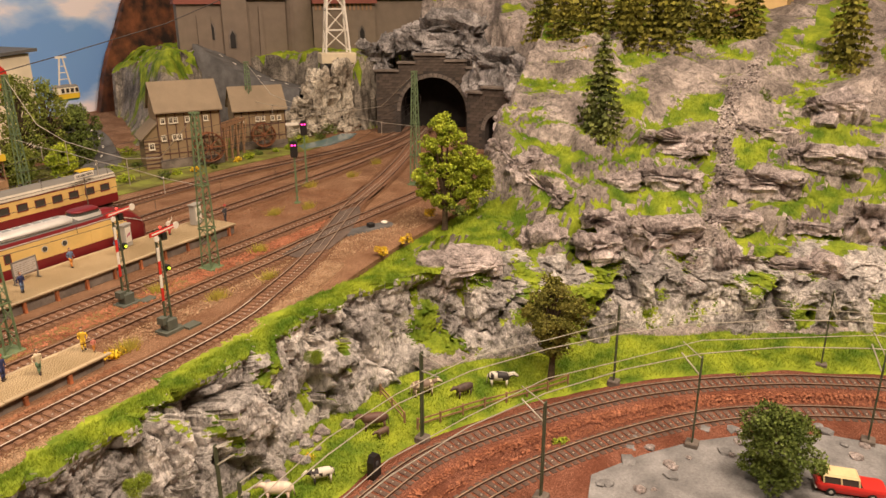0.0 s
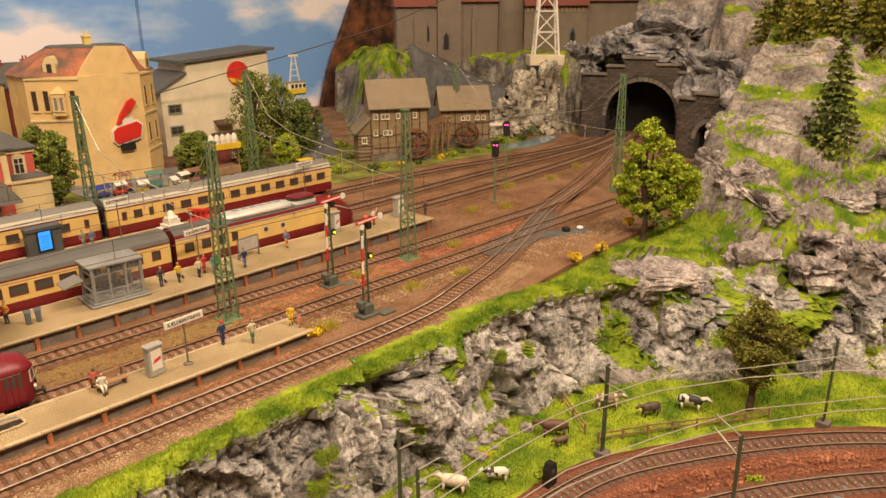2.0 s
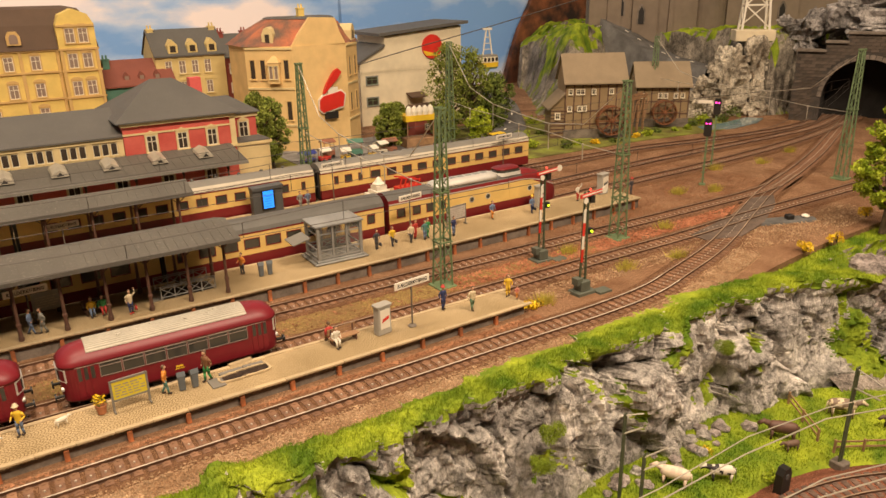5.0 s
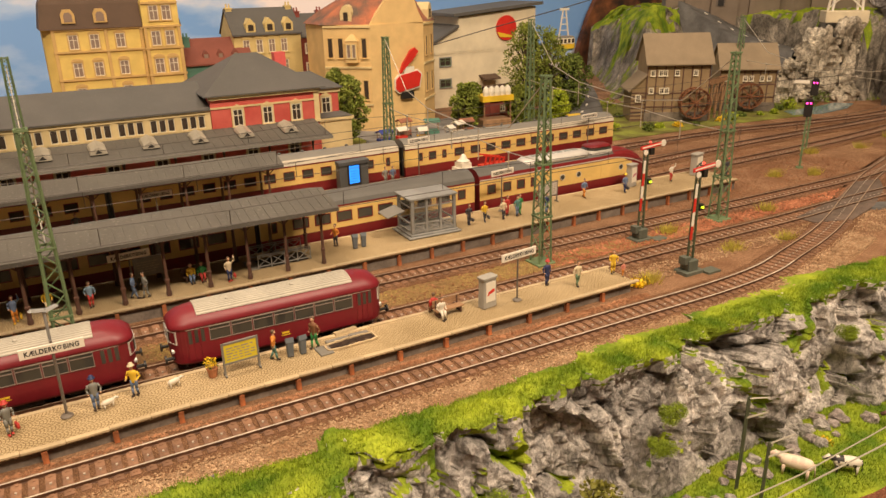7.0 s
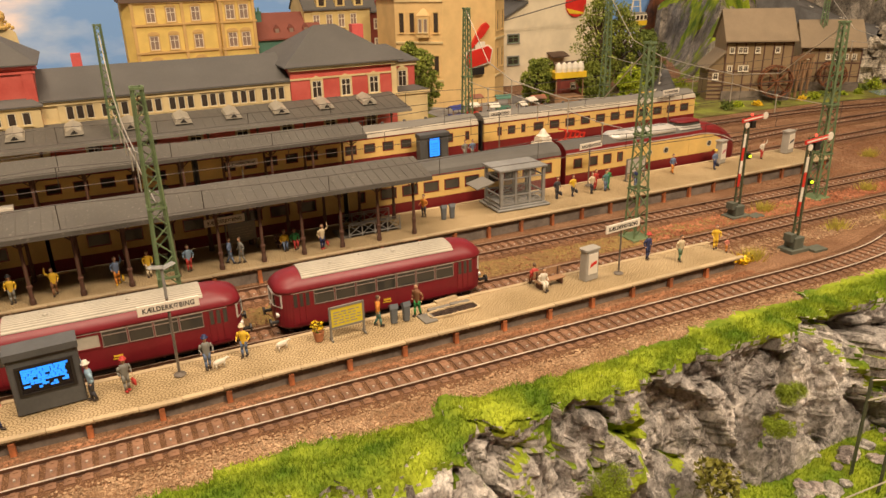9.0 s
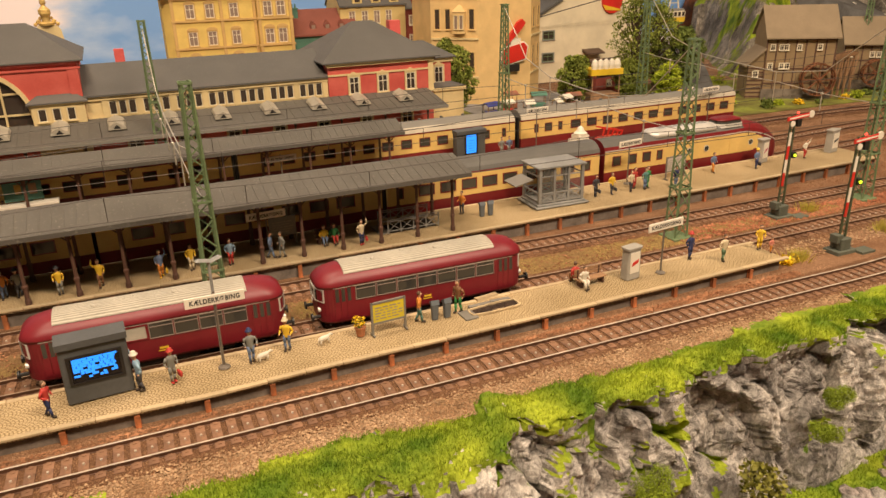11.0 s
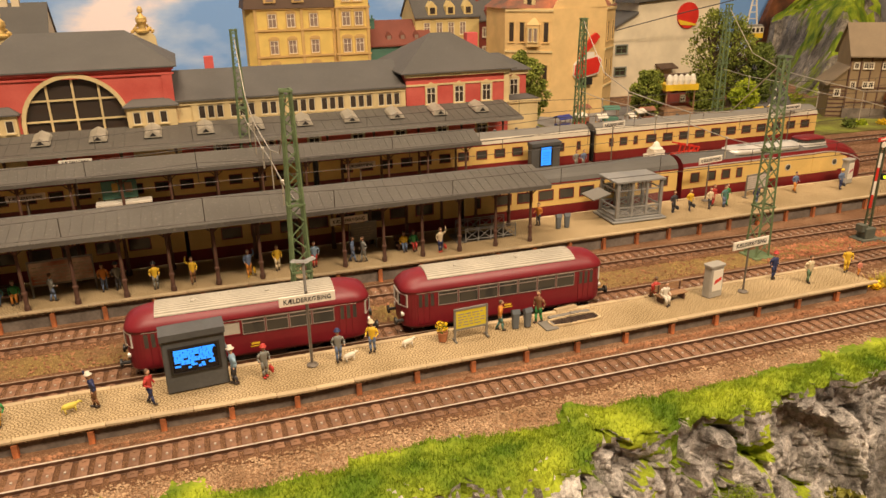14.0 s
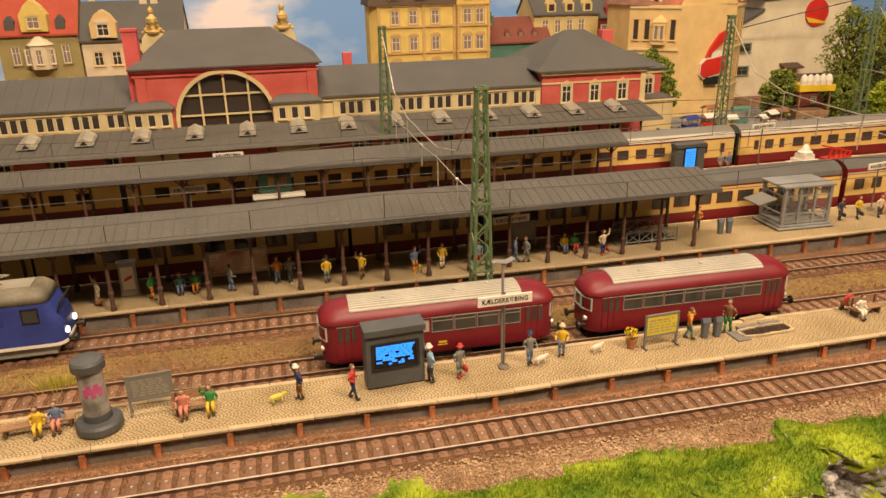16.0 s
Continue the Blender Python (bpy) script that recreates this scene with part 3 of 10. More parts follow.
def cliff_turf(p, up):
    """Grass on the top edge and in clinging patches on the face."""
    k = patchy(p, 0.21)
    top = (p[:, 2] > -0.35 + k * 0.5) & (up > 0.2)
    more = np.where(p[:, 0] > 56, 0.24, 0.0)
    return np.where(p[:, 2] > -0.9, top | (k > 0.45 - more), (k + (up - 0.5) * 0.3 > 0.46 - more) & (p[:, 2] > -9.2))


CREEK_X, CREEK_Y = [79, 87.7, 97.2, 107.8, 123.6], [13.0, 11.4, 12.4, 13.6, 12.0]


def hill_turf(p, up):
    k = patchy(p, 0.13)
    creek = np.abs(p[:, 1] - np.interp(p[:, 0], CREEK_X, CREEK_Y) + k * 0.8) < 1.3
    return (k * 0.8 + (up - 0.66) * 1.4 + np.where(p[:, 0] < 84, 0.35, 0) - np.clip((p[:, 2] - 6) * 0.05, -0.12, 0.4) > 0.0) & (p[:, 2] > -5) & ~creek


def grit(p):
    """Sharp small fissures and chips, in cm."""
    a = noise.noise(Vector((p[0] * 1.5, p[1] * 1.5, p[2] * 0.7)))
    b = noise.noise(Vector((p[0] * 3.4, p[1] * 3.4, p[2] * 1.8)))
    return 0.28 - abs(a) * 0.95 - abs(b) * 0.4


def soften(a, times):
    """Rounds off single-step jumps in a field of heights."""
    for _ in range(times):
        p = np.pad(a, 1, mode="edge")
        a = (4 * p[1:-1, 1:-1] + 2 * (p[:-2, 1:-1] + p[2:, 1:-1] + p[1:-1, :-2] + p[1:-1, 2:]) + p[:-2, :-2] + p[2:, 2:] + p[:-2, 2:] + p[2:, :-2]) / 16
    return a


def build_cliff():
    nrm = side_of(base_path)
    left = [(0, -10.4), (0.2, -8.6), (0.5, -6.5), (0.3, -4.6), (0.9, -2.6), (1.4, -0.9), (1.8, 0.1), (2.4, 0.4), (3.3, 0.48), (4.3, 0.35), (5.0, 0.12), (5.5, -0.3)]
    right = [(0, -10.4), (0.3, -9.2), (0.7, -7.6), (0.9, -6.0), (1.5, -4.6), (2.2, -3.8), (3.2, -3.2), (4.2, -2.9), (5.2, -2.2), (6.0, -1.2), (7.0, -0.8), (8.0, -0.6)]
    m = 120
    v = np.linspace(0, 1, m)
    def spread(pr):
        a = np.array(pr, float)
        d = np.concatenate([[0], np.cumsum(np.linalg.norm(np.diff(a, axis=0), axis=1))])
        return np.stack([np.interp(v * d[-1], d, a[:, 0]), np.interp(v * d[-1], d, a[:, 1])], 1)
    L, R = spread(left), spread(right)
    rows = np.zeros((len(base_path), m, 3))
    relief, dirs = np.zeros((len(base_path), m)), np.zeros((len(base_path), m, 3))
    for i, (p, n2) in enumerate(zip(base_path, nrm)):
        w = min(1, max(0, (p[0] - 57) / 9))
        w = w * w * (3 - 2 * w)
        pr = L * (1 - w) + R * w
        for j in range(m):
            s, z = pr[j]
            q = (p[0] + n2[0] * s, p[1] + n2[1] * s, z)
            fade = min(1, max(0.06, (0.9 - z) / 1.8)) if w < 0.5 else min(1, max(0.3, (-0.2 - z) / 3.0))
            d = crag(q) * fade * 0.85
            foot = min(1.0, max(0.0, (-5.2 - z) / 2.6))
            d = d * (1 - foot) + max(d, d * 0.35 - 0.1) * foot
            lift = noise.noise(Vector((q[0] * 0.5, q[1] * 0.5, 3))) * 0.22 * (1 - fade)
            relief[i, j], dirs[i, j] = d, (-n2[0], -n2[1], 0.25 * (fade > 0.5))
            rows[i, j] = (q[0], q[1], z + lift)
    rough = np.array([[grit(q) for q in row] for row in rows]) * (np.abs(relief) > 0.03) * np.clip((0.6 - rows[:, :, 2]) / 1.2, 0.05, 1)
    rows += (relief + rough * 0.25)[:, :, None] * dirs
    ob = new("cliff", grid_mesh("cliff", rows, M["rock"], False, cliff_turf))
    tagged(ob, "grey brushed plaster rock face with grassy top edge below the railway", "rock face", kind="structure")
    return rows


cliff_rows = build_cliff()


def base_distance(x, y):
    """Distance inside the foot line of the rocks (positive uphill)."""
    best, sign = 1e9, 1
    p = BASE
    for a, b in zip(p, p[1:]):
        dx, dy = b[0] - a[0], b[1] - a[1]
        t = max(0, min(1, ((x - a[0]) * dx + (y - a[1]) * dy) / (dx * dx + dy * dy)))
        ex, ey = x - a[0] - t * dx, y - a[1] - t * dy
        d = ex * ex + ey * ey
        if d < best:
            best, sign = d, (1 if dx * ey - dy * ex > 0 else -1)
    return math.sqrt(best) * sign


HILL_S = [0, 3, 5.5, 7, 10, 12, 15, 20, 24, 28, 34, 42, 52, 62, 80, 120]
HILL_Z = [-6, -4, -1.6, 0.8, 2.0, 4.0, 5.4, 9.0, 11.0, 13.2, 15.5, 19.0, 22.5, 24.0, 26.0, 30.0]
FLANK_X = [55, 60, 66, 75, 84, 90, 100, 113, 120, 122.5, 123.5, 130, 138, 139.5, 150, 200]
FLANK_Y = [38.5, 39.5, 40.2, 40.6, 41.0, 42.5, 44.5, 46.5, 48.0, 49.0, 60.5, 62.5, 65.0, 86.0, 89.0, 92.0]


def hill_height(x, y):
    s = base_distance(x, y)
    z = float(np.interp(s, HILL_S, HILL_Z))
    shelf = ((x - 83) * 0.874 - (y - 40) * 0.485 + noise.noise(Vector((x * 0.2, y * 0.2, 8))) * 1.5) / 5.0
    shelf = min(1, max(0, shelf))
    shelf = shelf * shelf * (3 - 2 * shelf)
    if z > 0.3:
        z = 0.3 + (z - 0.3) * (0.12 + 0.88 * shelf)
    soft = min(1, max(0, s / 8)) * (0.2 + 0.8 * shelf)
    z += noise.fractal(Vector((x * 0.07, y * 0.07, 0.3)), 1.0, 2.0, 3) * 2.0 * soft
    # broken ledges: tilted blocks that step up and grassy banks between
    w = noise.noise_vector(Vector((x * 0.1, y * 0.1, 2.0)))
    d, pts = noise.voronoi(Vector((x * 0.11, y * 0.11, 0.0)) + w * 0.35)
    z += (noise.cell(pts[0] * 5.0) - 0.5) * 1.0 * soft
    st = 3.4
    k = z / st + noise.noise(Vector((x * 0.06, y * 0.06, 9))) * 1.6
    fr = k - math.floor(k)
    keep = 0.5 + 0.5 * noise.noise(Vector((x * 0.08, y * 0.08, 21)))
    z += (min(1, max(0, (fr - 0.5) * 2.4 + 0.5)) - fr) * st * 0.6 * min(1, max(0.1, keep * 1.6)) * soft
    yb = float(np.interp(x, FLANK_X, FLANK_Y))
    f = min(1, max(0, (yb - y + noise.noise(Vector((x * 0.3, y * 0.3, 5))) * 1.0) / 2.6))
    if x < 68:
        f *= min(1, max(0, (x - 58 + (40 - y) * 0.35) / 7))
    f = f * f * (3 - 2 * f)
    low = -0.6
    # room behind the two tunnel portals
    for ax, ay, ux, uy, ln in ((128.6, 85.0, 0.409, -0.9125, 23.5), (122.8, 60.5, -0.08, -0.997, 12.6)):
        along, deep = (x - ax) * ux + (y - ay) * uy, -(x - ax) * uy + (y - ay) * ux
        if -1 < along < ln + 0.5 and -3 < deep:
            f *= min(1, max(0, (deep - 10.5) / 9))
    return (low + (z - low) * f) if s > 3.0 else z, s, f


def build_hill():
    xs = np.concatenate([np.arange(57, 130, 0.42), np.arange(130, 196, 0.9)])
    ys = np.concatenate([np.arange(-42, 20, 0.5), np.arange(20, 60, 0.42), np.arange(60, 92, 0.7)])
    rows, relief = np.zeros((len(xs), len(ys), 3)), np.zeros((len(xs), len(ys)))
    for i, x in enumerate(xs):
        for j, y in enumerate(ys):
            z, s, f = hill_height(x, y)
            z -= 3.4 * min(1, max(0, (7.0 - s) / 3.0))
            if s < 2.5:
                z = min(z, -6.0 - (2.5 - s) * 1.5) if s > -3 else -13
            bare = min(1, max(0.12, 0.55 + 1.5 * noise.noise(Vector((x * 0.11, y * 0.11, 14))) - max(0, z - 7) * 0.06))
            d = crag((x, y, z), 1.0) * 0.62 * bare * (1 if f > 0.05 and s > 2.5 else 0.05)
            relief[i, j], rows[i, j] = d, (x, y, z)
    relief = relief + np.array([[grit(q) for q in row] for row in rows]) * (np.abs(relief) > 0.15) * 0.15
    rows[:, :, 1] -= relief * 0.5
    rows[:, :, 2] = soften(rows[:, :, 2], 1) + relief * 0.75
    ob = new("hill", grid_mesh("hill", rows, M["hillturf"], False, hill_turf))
    tagged(ob, "pale plaster rock hillside with grass ledges above the pasture", "hill", kind="structure")
    return rows


hill_rows = build_hill()


def outcrop(x, y, z, w, d, h, rz, seed, mat="hillrock", tilt=0.0, pitch=0.0, label="pale pinkish grey cast rock ledge on the grassy hillside"):
    """One cast rock: a squared block broken into slabs and layers, its top lying back."""
    bm = B()
    bmesh.ops.create_icosphere(bm, subdivisions=5 if w > 2.4 else 4, radius=1.0)
    off = Vector((seed * 13.7, seed * 5.1, seed * 3.3))
    for v in bm.verts:
        c = v.co.copy()
        q = Vector([math.copysign(abs(k) ** 0.55, k) for k in c])
        q = Vector((q.x * w, q.y * d, q.z * h))
        k = min(1.0, 0.25 + h * 0.17)
        lay = (q.z + 0.22 * q.x) * 0.8 + noise.noise(q * 0.22 + off) * 1.2
        edge = lay - math.floor(lay)
        v.co = q + c * (crag(q + off, 1.35) * k * 0.8 + (0.34 * edge - 0.17) * (1 - abs(c.z)))
    return solo("rock_outcrop", bm, M[mat], label, "rock", at(x, y, z, rz, tilt, pitch), group="rock outcrops on the hill")


def ground_z(x, y):
    return hill_height(x, y)[0]


# dark castings over the portals, the pale rib beside the small portal, ledges down to the pasture
SILVER = "silver grey cast rock above the tunnel portals"
for k, (x, y, z, w, d, h, rz) in enumerate(((141.5, 76.5, 18.6, 4.6, 9.4, 4.4, 24), (128.0, 57.5, 13.4, 4.0, 7.0, 5.6, -6), (136.0, 90.5, 15.0, 3.0, 4.6, 4.4, 20), (122.5, 48.6, 12.6, 4.0, 4.6, 4.6, -20), (117.5, 46.0, 9.0, 3.4, 3.4, 4.4, -20))):
    outcrop(x, y, z, w, d, h, rz, k * 2.3 + 1, "silverrock", label=SILVER)
LEDGES = ((107.0, 38.0, 10.6, 5.6, 5.6, 5.0, 30, 4), (97.0, 40.6, 7.0, 4.4, 3.0, 5.2, 24, 4), 
          (89.6, 23.5, 4.8, 3.2, 1.8, 1.6, -70, 8), (99.2, 19.0, 8.6, 5.8, 2.0, 1.7, -82, 6), (93.4, 18.0, 4.6, 5.9, 2.4, 2.7, -80, 10),
          (98.0, 7.0, 4.0, 5.4, 2.6, 2.8, -88, 8), (106.8, 8.4, 9.4, 4.4, 2.0, 1.9, -86, 6), (105.0, 1.4, 6.8, 5.2, 2.2, 2.1, -92, 6),
          (107.8, -5.4, 6.8, 4.4, 2.4, 2.5, -96, 8), (114.6, 1.3, 11.0, 5.4, 4.0, 4.6, -80, 4), (82.8, 23.4, 1.2, 2.3, 1.6, 1.7, -60, 8),
          (75.8, 28.4, -0.4, 3.2, 1.9, 2.0, -50, 10), (79.6, 22.2, -0.8, 3.2, 1.9, 2.0, -60, 10), (84.4, 16.3, -0.2, 5.0, 2.2, 2.6, -65, 10),
          (90.9, 9.6, 1.0, 3.5, 1.8, 1.8, -75, 8), (94.4, 0.8, 0.6, 3.9, 1.8, 1.5, -80, 6), (96.8, -5.0, 0.4, 3.8, 2.6, 4.6, -84, 4),
          (85.8, 7.6, -3.6, 3.0, 1.8, 4.0, -70, 4), (89.2, 1.6, -3.2, 4.5, 1.7, 1.6, -72, 4), (66.4, 33.8, -1.4, 4.9, 2.4, 2.2, -45, 8))
outcrop(87.2, 36.6, 6.2, 4.4, 3.2, 3.6, 68, 9.1, tilt=-6, pitch=-26)
outcrop(85.6, 31.4, 3.4, 5.0, 3.2, 3.4, 70, 4.4, tilt=-6, pitch=-28)
for k, (x, y, z, w, d, h, rz, tilt) in enumerate(LEDGES):
    outcrop(x, y, z, w, d, h, rz, k * 1.7 + 3, tilt=tilt)


def flat_sheet(name, poly, z, thick, mat, label, category):
    bm = B()
    slab(bm, poly, z - thick, z)
    return solo(name, bm, mat, label, category, kind="structure")


flat_sheet("ground_station", [(-85, 39.2), (12, 39.2), (50, 40.0), (58, 41.2), (66, 42.0), (84, 42.5), (100, 43), (150, 44), (150, 175), (-85, 175)], 0.0, 1.5, M["dirt"], "reddish brown railway ground of the station", "ground")
flat_sheet("ground_lower", [(-90, -60), (200, -60), (200, 60), (-90, 60)], LOW - 0.3, 2.0, M["redballast"], "rust red ballast ground at the foot of the rocks", "ground")


# ---- tracks ----
def track(name, pts, label, rails_z=0.4, ballast=True, mat="ballast", pieces=None, bed=2.6, z0=0.0, head="railworn", wood="sleeper"):
    """A track along plan points: ballast bed, sleepers, two rails. pieces: stretch of x in which each sleeper is its own part."""
    path = curve_points(pts, 0.75)
    nrm = side_of(path)
    root = thing(name, label, "railway track", kind="structure")
    if ballast:
        bm = B()
        prev = None
        for p, n2 in zip(path, nrm):
            w = bed + noise.noise(Vector((p[0] * 0.4, p[1] * 0.4, 2))) * 0.18
            ring = [bm.verts.new((p[0] + n2[0] * k, p[1] + n2[1] * k, z)) for k, z in ((-w, z0 - 0.36), (-1.75, z0 + 0.15), (1.75, z0 + 0.15), (w, z0 - 0.36))]
            if prev:
                for k in range(3):
                    bm.faces.new((prev[k], prev[k + 1], ring[k + 1], ring[k]))
            prev = ring
        part("ballast_bed", bm, M[mat], root)
    for side in (-0.87, 0.87):
        bm = B()
        prev = None
        for p, n2 in zip(path, nrm):
            ring = []
            for k, z in ((-0.09, 0.17), (-0.03, 0.2), (-0.055, 0.36), (-0.055, rails_z), (0.055, rails_z), (0.055, 0.36), (0.03, 0.2), (0.09, 0.17)):
                ring.append(bm.verts.new((p[0] + n2[0] * (side + k), p[1] + n2[1] * (side + k), z0 + z)))
            if prev:
                for k in range(7):
                    f = bm.faces.new((prev[k], prev[k + 1], ring[k + 1], ring[k]))
                    f.material_index = (1 if p[0] < 47 else 2) if k == 3 else 0
            prev = ring
        part("rail", bm, [M["rail"], M[head], M["railworn"]], root)
    bm = B()
    sleeper_shape(bm)
    me = mesh_of(bm, [M[wood], M["railtop"]])
    rest = B()
    any_rest = False
    for p, n2 in zip(path, nrm):
        ang = math.degrees(math.atan2(n2[1], n2[0])) - 90
        if pieces and pieces[0] < p[0] < pieces[1]:
            ob = new("sleeper", me)
            ob.parent = root
            ob.matrix_basis = at(p[0], p[1], z0 + random.uniform(-0.01, 0.01), ang + random.uniform(-1, 1))
        else:
            any_rest = True
            sleeper_shape(rest, Matrix.Translation((p[0], p[1], z0)) @ Matrix.Rotation(math.radians(ang), 4, "Z"))
    if any_rest:
        tagged(part("sleepers", rest, [M[wood], M["railtop"]], root), kind="stuff")
    else:
        rest.free()
    return root


def sleeper_shape(bm, m=None):
    n0 = len(bm.verts)
    box(bm, -0.235, 0.235, -1.36, 1.36, 0.1, 0.2)
    box(bm, -0.1, 0.1, -1.12, -0.62, 0.2, 0.235)
    box(bm, -0.1, 0.1, 0.62, 1.12, 0.2, 0.235)
    box(bm, -0.05, 0.05, -0.055, 0.055, 0.2, 0.27, mi=1)
    if m is not None:
        bm.verts.ensure_lookup_table()
        for v in bm.verts[n0:]:
            v.co = m @ v.co


T1 = [(-85, 44.2), (-50, 44.2), (-28, 44.3), (-9, 44.0), (5, 43.75), (15, 43.6), (28, 43.4), (37, 43.2), (43.5, 43.65), (48.5, 44.9), (55, 46.7), (61, 48.9), (70, 52.8), (79.5, 56.7), (92, 60.6), (106, 65.6), (120, 71.3), (146, 82)]
T2 = [(-85, 53.3), (-45, 53.3), (-19, 53.0), (19.5, 51.9), (43, 51.6), (57, 51.4), (70, 51.7), (88, 51.4), (102, 51.6), (114, 53.0), (131, 56.5)]
T3 = [(-85, 59.7), (-45, 59.7), (-20, 59.5), (19, 58.5), (48, 57.6), (66, 57.2), (80, 57.4), (90, 60.1)]
T4 = [(-85, 69.5), (20, 69.5), (50, 69.6), (68, 69.9), (86, 70.3), (105, 71.6), (122, 74.2), (146, 80)]
T5 = [(-85, 75.0), (30, 75.0), (55, 75.6), (76, 76.5), (92, 76.8), (110, 76.6), (125, 77.4), (146, 83)]
T6 = [(-85, 84.3), (40, 84.3), (64, 84.6), (85, 84.0), (98, 81.9), (116, 79.6), (130, 80.8), (146, 85)]
track("track_front", T1, "single track with brown sleepers and worn rail heads", pieces=(-42, 62), head="railtop")
track("track_railbus", T2, "track behind the low platform with brown sleepers", pieces=(-42, 62))
track("track_middle", T3, "brown track before the long roofed platform", pieces=(-42, 62))
track("track_express", T4, "brown track under the express train", mat="ballast")
track("track_empty", T5, "brown track between the trains", mat="ballast")
track("track_back", T6, "brown track before the station building", mat="ballast")
UP = [(-30, 27.6), (10, 27.6), (28, 27.5), (35, 27.4), (40, 27.0), (44.2, 26.3), (47.9, 24.9), (53, 22), (58.2, 18.5), (63.2, 14.4), (67.3, 10), (70.8, 5.3), (73.9, 0.3), (76.1, -4.7), (77.6, -9), (78.4, -18), (78, -30)]
LO = [(-30, 23.6), (10, 23.6), (28, 23.2), (36, 22.0), (41, 20.7), (45.7, 18.9), (51, 16), (56, 12.6), (60.7, 8.7), (64.6, 4.4), (67.4, -0.1), (69.6, -4.7), (71, -9), (72, -18), (71.8, -30)]
track("track_outer_curve", UP, "curved main track on red ballast below the rocks", mat="redballast", z0=LOW, pieces=(30, 80), wood="dksleeper")
track("track_inner_curve", LO, "inner curved track on red ballast below the rocks", mat="redballast", z0=LOW, pieces=(30, 80), wood="dksleeper")


def strip(name, pts, w0, w1, mat, label, z=0.02, bumps=0.12):
    """A loose gravel strip beside a line, w0 to w1 cm to its left."""
    path = curve_points(pts, 0.4)
    nrm = side_of(path)
    m = 9
    rows = np.zeros((len(path), m, 3))
    for i, (p, n2) in enumerate(zip(path, nrm)):
        for j in range(m):
            k = w0 + (w1 - w0) * j / (m - 1)
            x, y = p[0] + n2[0] * k, p[1] + n2[1] * k
            e = math.sin(math.pi * j / (m - 1)) ** 0.6
            rows[i, j] = (x, y, z - 0.06 + e * (0.07 + bumps * (0.5 + noise.fractal(Vector((x * 1.6, y * 1.6, 1)), 0.8, 2, 3))))
    tagged(new(name, grid_mesh(name, rows, mat)), label, "gravel", kind="structure")


FRONT = [(-85, 44.2), (-50, 44.2), (-28, 44.3), (-9, 44.0), (5, 43.75), (15, 43.6), (28, 43.4), (37, 43.2), (43.5, 43.65), (48.5, 44.9), (55, 46.7), (58, 47.7)]
strip("gravel_pale", FRONT, -1.55, -4.2, M["tan"], "pale tan gravel between track and grass", 0.05, 0.1)
strip("gravel_red", [(-85, 45.9), (-28, 45.8), (-5, 45.5), (12, 45.4), (32, 45.4)], 0.5, -0.5, M["clods"], "rust red clods along the platform wall", 0.02, 0.1)
strip("gravel_between", [(-85, 56.6), (-20, 56.4), (19, 55.4), (48, 54.7)], 1.9, -1.7, M["mossdirt"], "mossy brown earth between two tracks", 0.03, 0.14)

def pebbles(name, line, w0, w1, n, r0, r1, mat, z, label):
    """Loose grains strewn beside a line."""
    path = curve_points(line, 0.5)
    path = path[(path[:, 0] > -45) & (path[:, 0] < 84)]
    nn = side_of(path)
    g = np.random.default_rng(len(label))
    i = g.integers(0, len(path), n)
    k = w0 + (w1 - w0) * g.random(n)
    c = np.stack([path[i, 0] + nn[i, 0] * k + g.normal(size=n) * 0.3, path[i, 1] + nn[i, 1] * k, z + g.random(n) * 0.08], 1)
    axes = np.array([(1, 0, 0), (-1, 0, 0), (0, 1, 0), (0, -1, 0), (0, 0, 0.8), (0, 0, -0.8)])
    v = c[:, None, :] + axes[None] * (r0 + (r1 - r0) * g.random((n, 1, 1)) ** 2) * (0.6 + 0.8 * g.random((n, 6, 1)))
    tri = np.array([(0, 2, 4), (2, 1, 4), (1, 3, 4), (3, 0, 4), (2, 0, 5), (1, 2, 5), (3, 1, 5), (0, 3, 5)])
    f = (np.arange(n)[:, None, None] * 6 + tri[None]).reshape(-1, 3)
    me = bpy.data.meshes.new(name)
    me.from_pydata((v.reshape(-1, 3) * CM).tolist(), [], f.tolist())
    me.materials.append(mat)
    tagged(new(name, me), label, "gravel", kind="stuff")


pebbles("pale_pebbles", FRONT, -1.6, -4.0, 18000, 0.035, 0.1, M["pebble"], 0.1, "pale tan pebbles before the grass edge")
pebbles("red_clods", [(-85, 45.9), (-28, 45.8), (-5, 45.5), (12, 45.4), (32, 45.4)], 0.35, -0.55, 6500, 0.05, 0.16, M["clod"], 0.06, "rust red clods heaped along the platform wall")
pebbles("earth_grains", [(-85, 56.6), (-20, 56.4), (19, 55.4), (48, 54.7)], 2.2, -2.2, 5000, 0.04, 0.12, M["clod"], 0.08, "loose brown grains between two tracks")
CREEK = [(x, y, ground_z(x, y)) for x, y in zip(np.linspace(80, 123, 24), np.interp(np.linspace(80, 123, 24), CREEK_X, CREEK_Y))]
creek_bm, creek_rng = B(), np.random.default_rng(3)
for a, b in zip(CREEK, CREEK[1:]):
    for _ in range(26):
        t = creek_rng.random()
        ball(creek_bm, (a[0] + (b[0] - a[0]) * t, a[1] + (b[1] - a[1]) * t + creek_rng.normal() * 0.8, a[2] + (b[2] - a[2]) * t + 0.15), creek_rng.uniform(0.1, 0.26), 1, 0.6, 0, 0.3)
solo("creek_stones", creek_bm, M["hillrock"], "pale stones of a dry creek running down the hillside", "stones", kind="stuff")
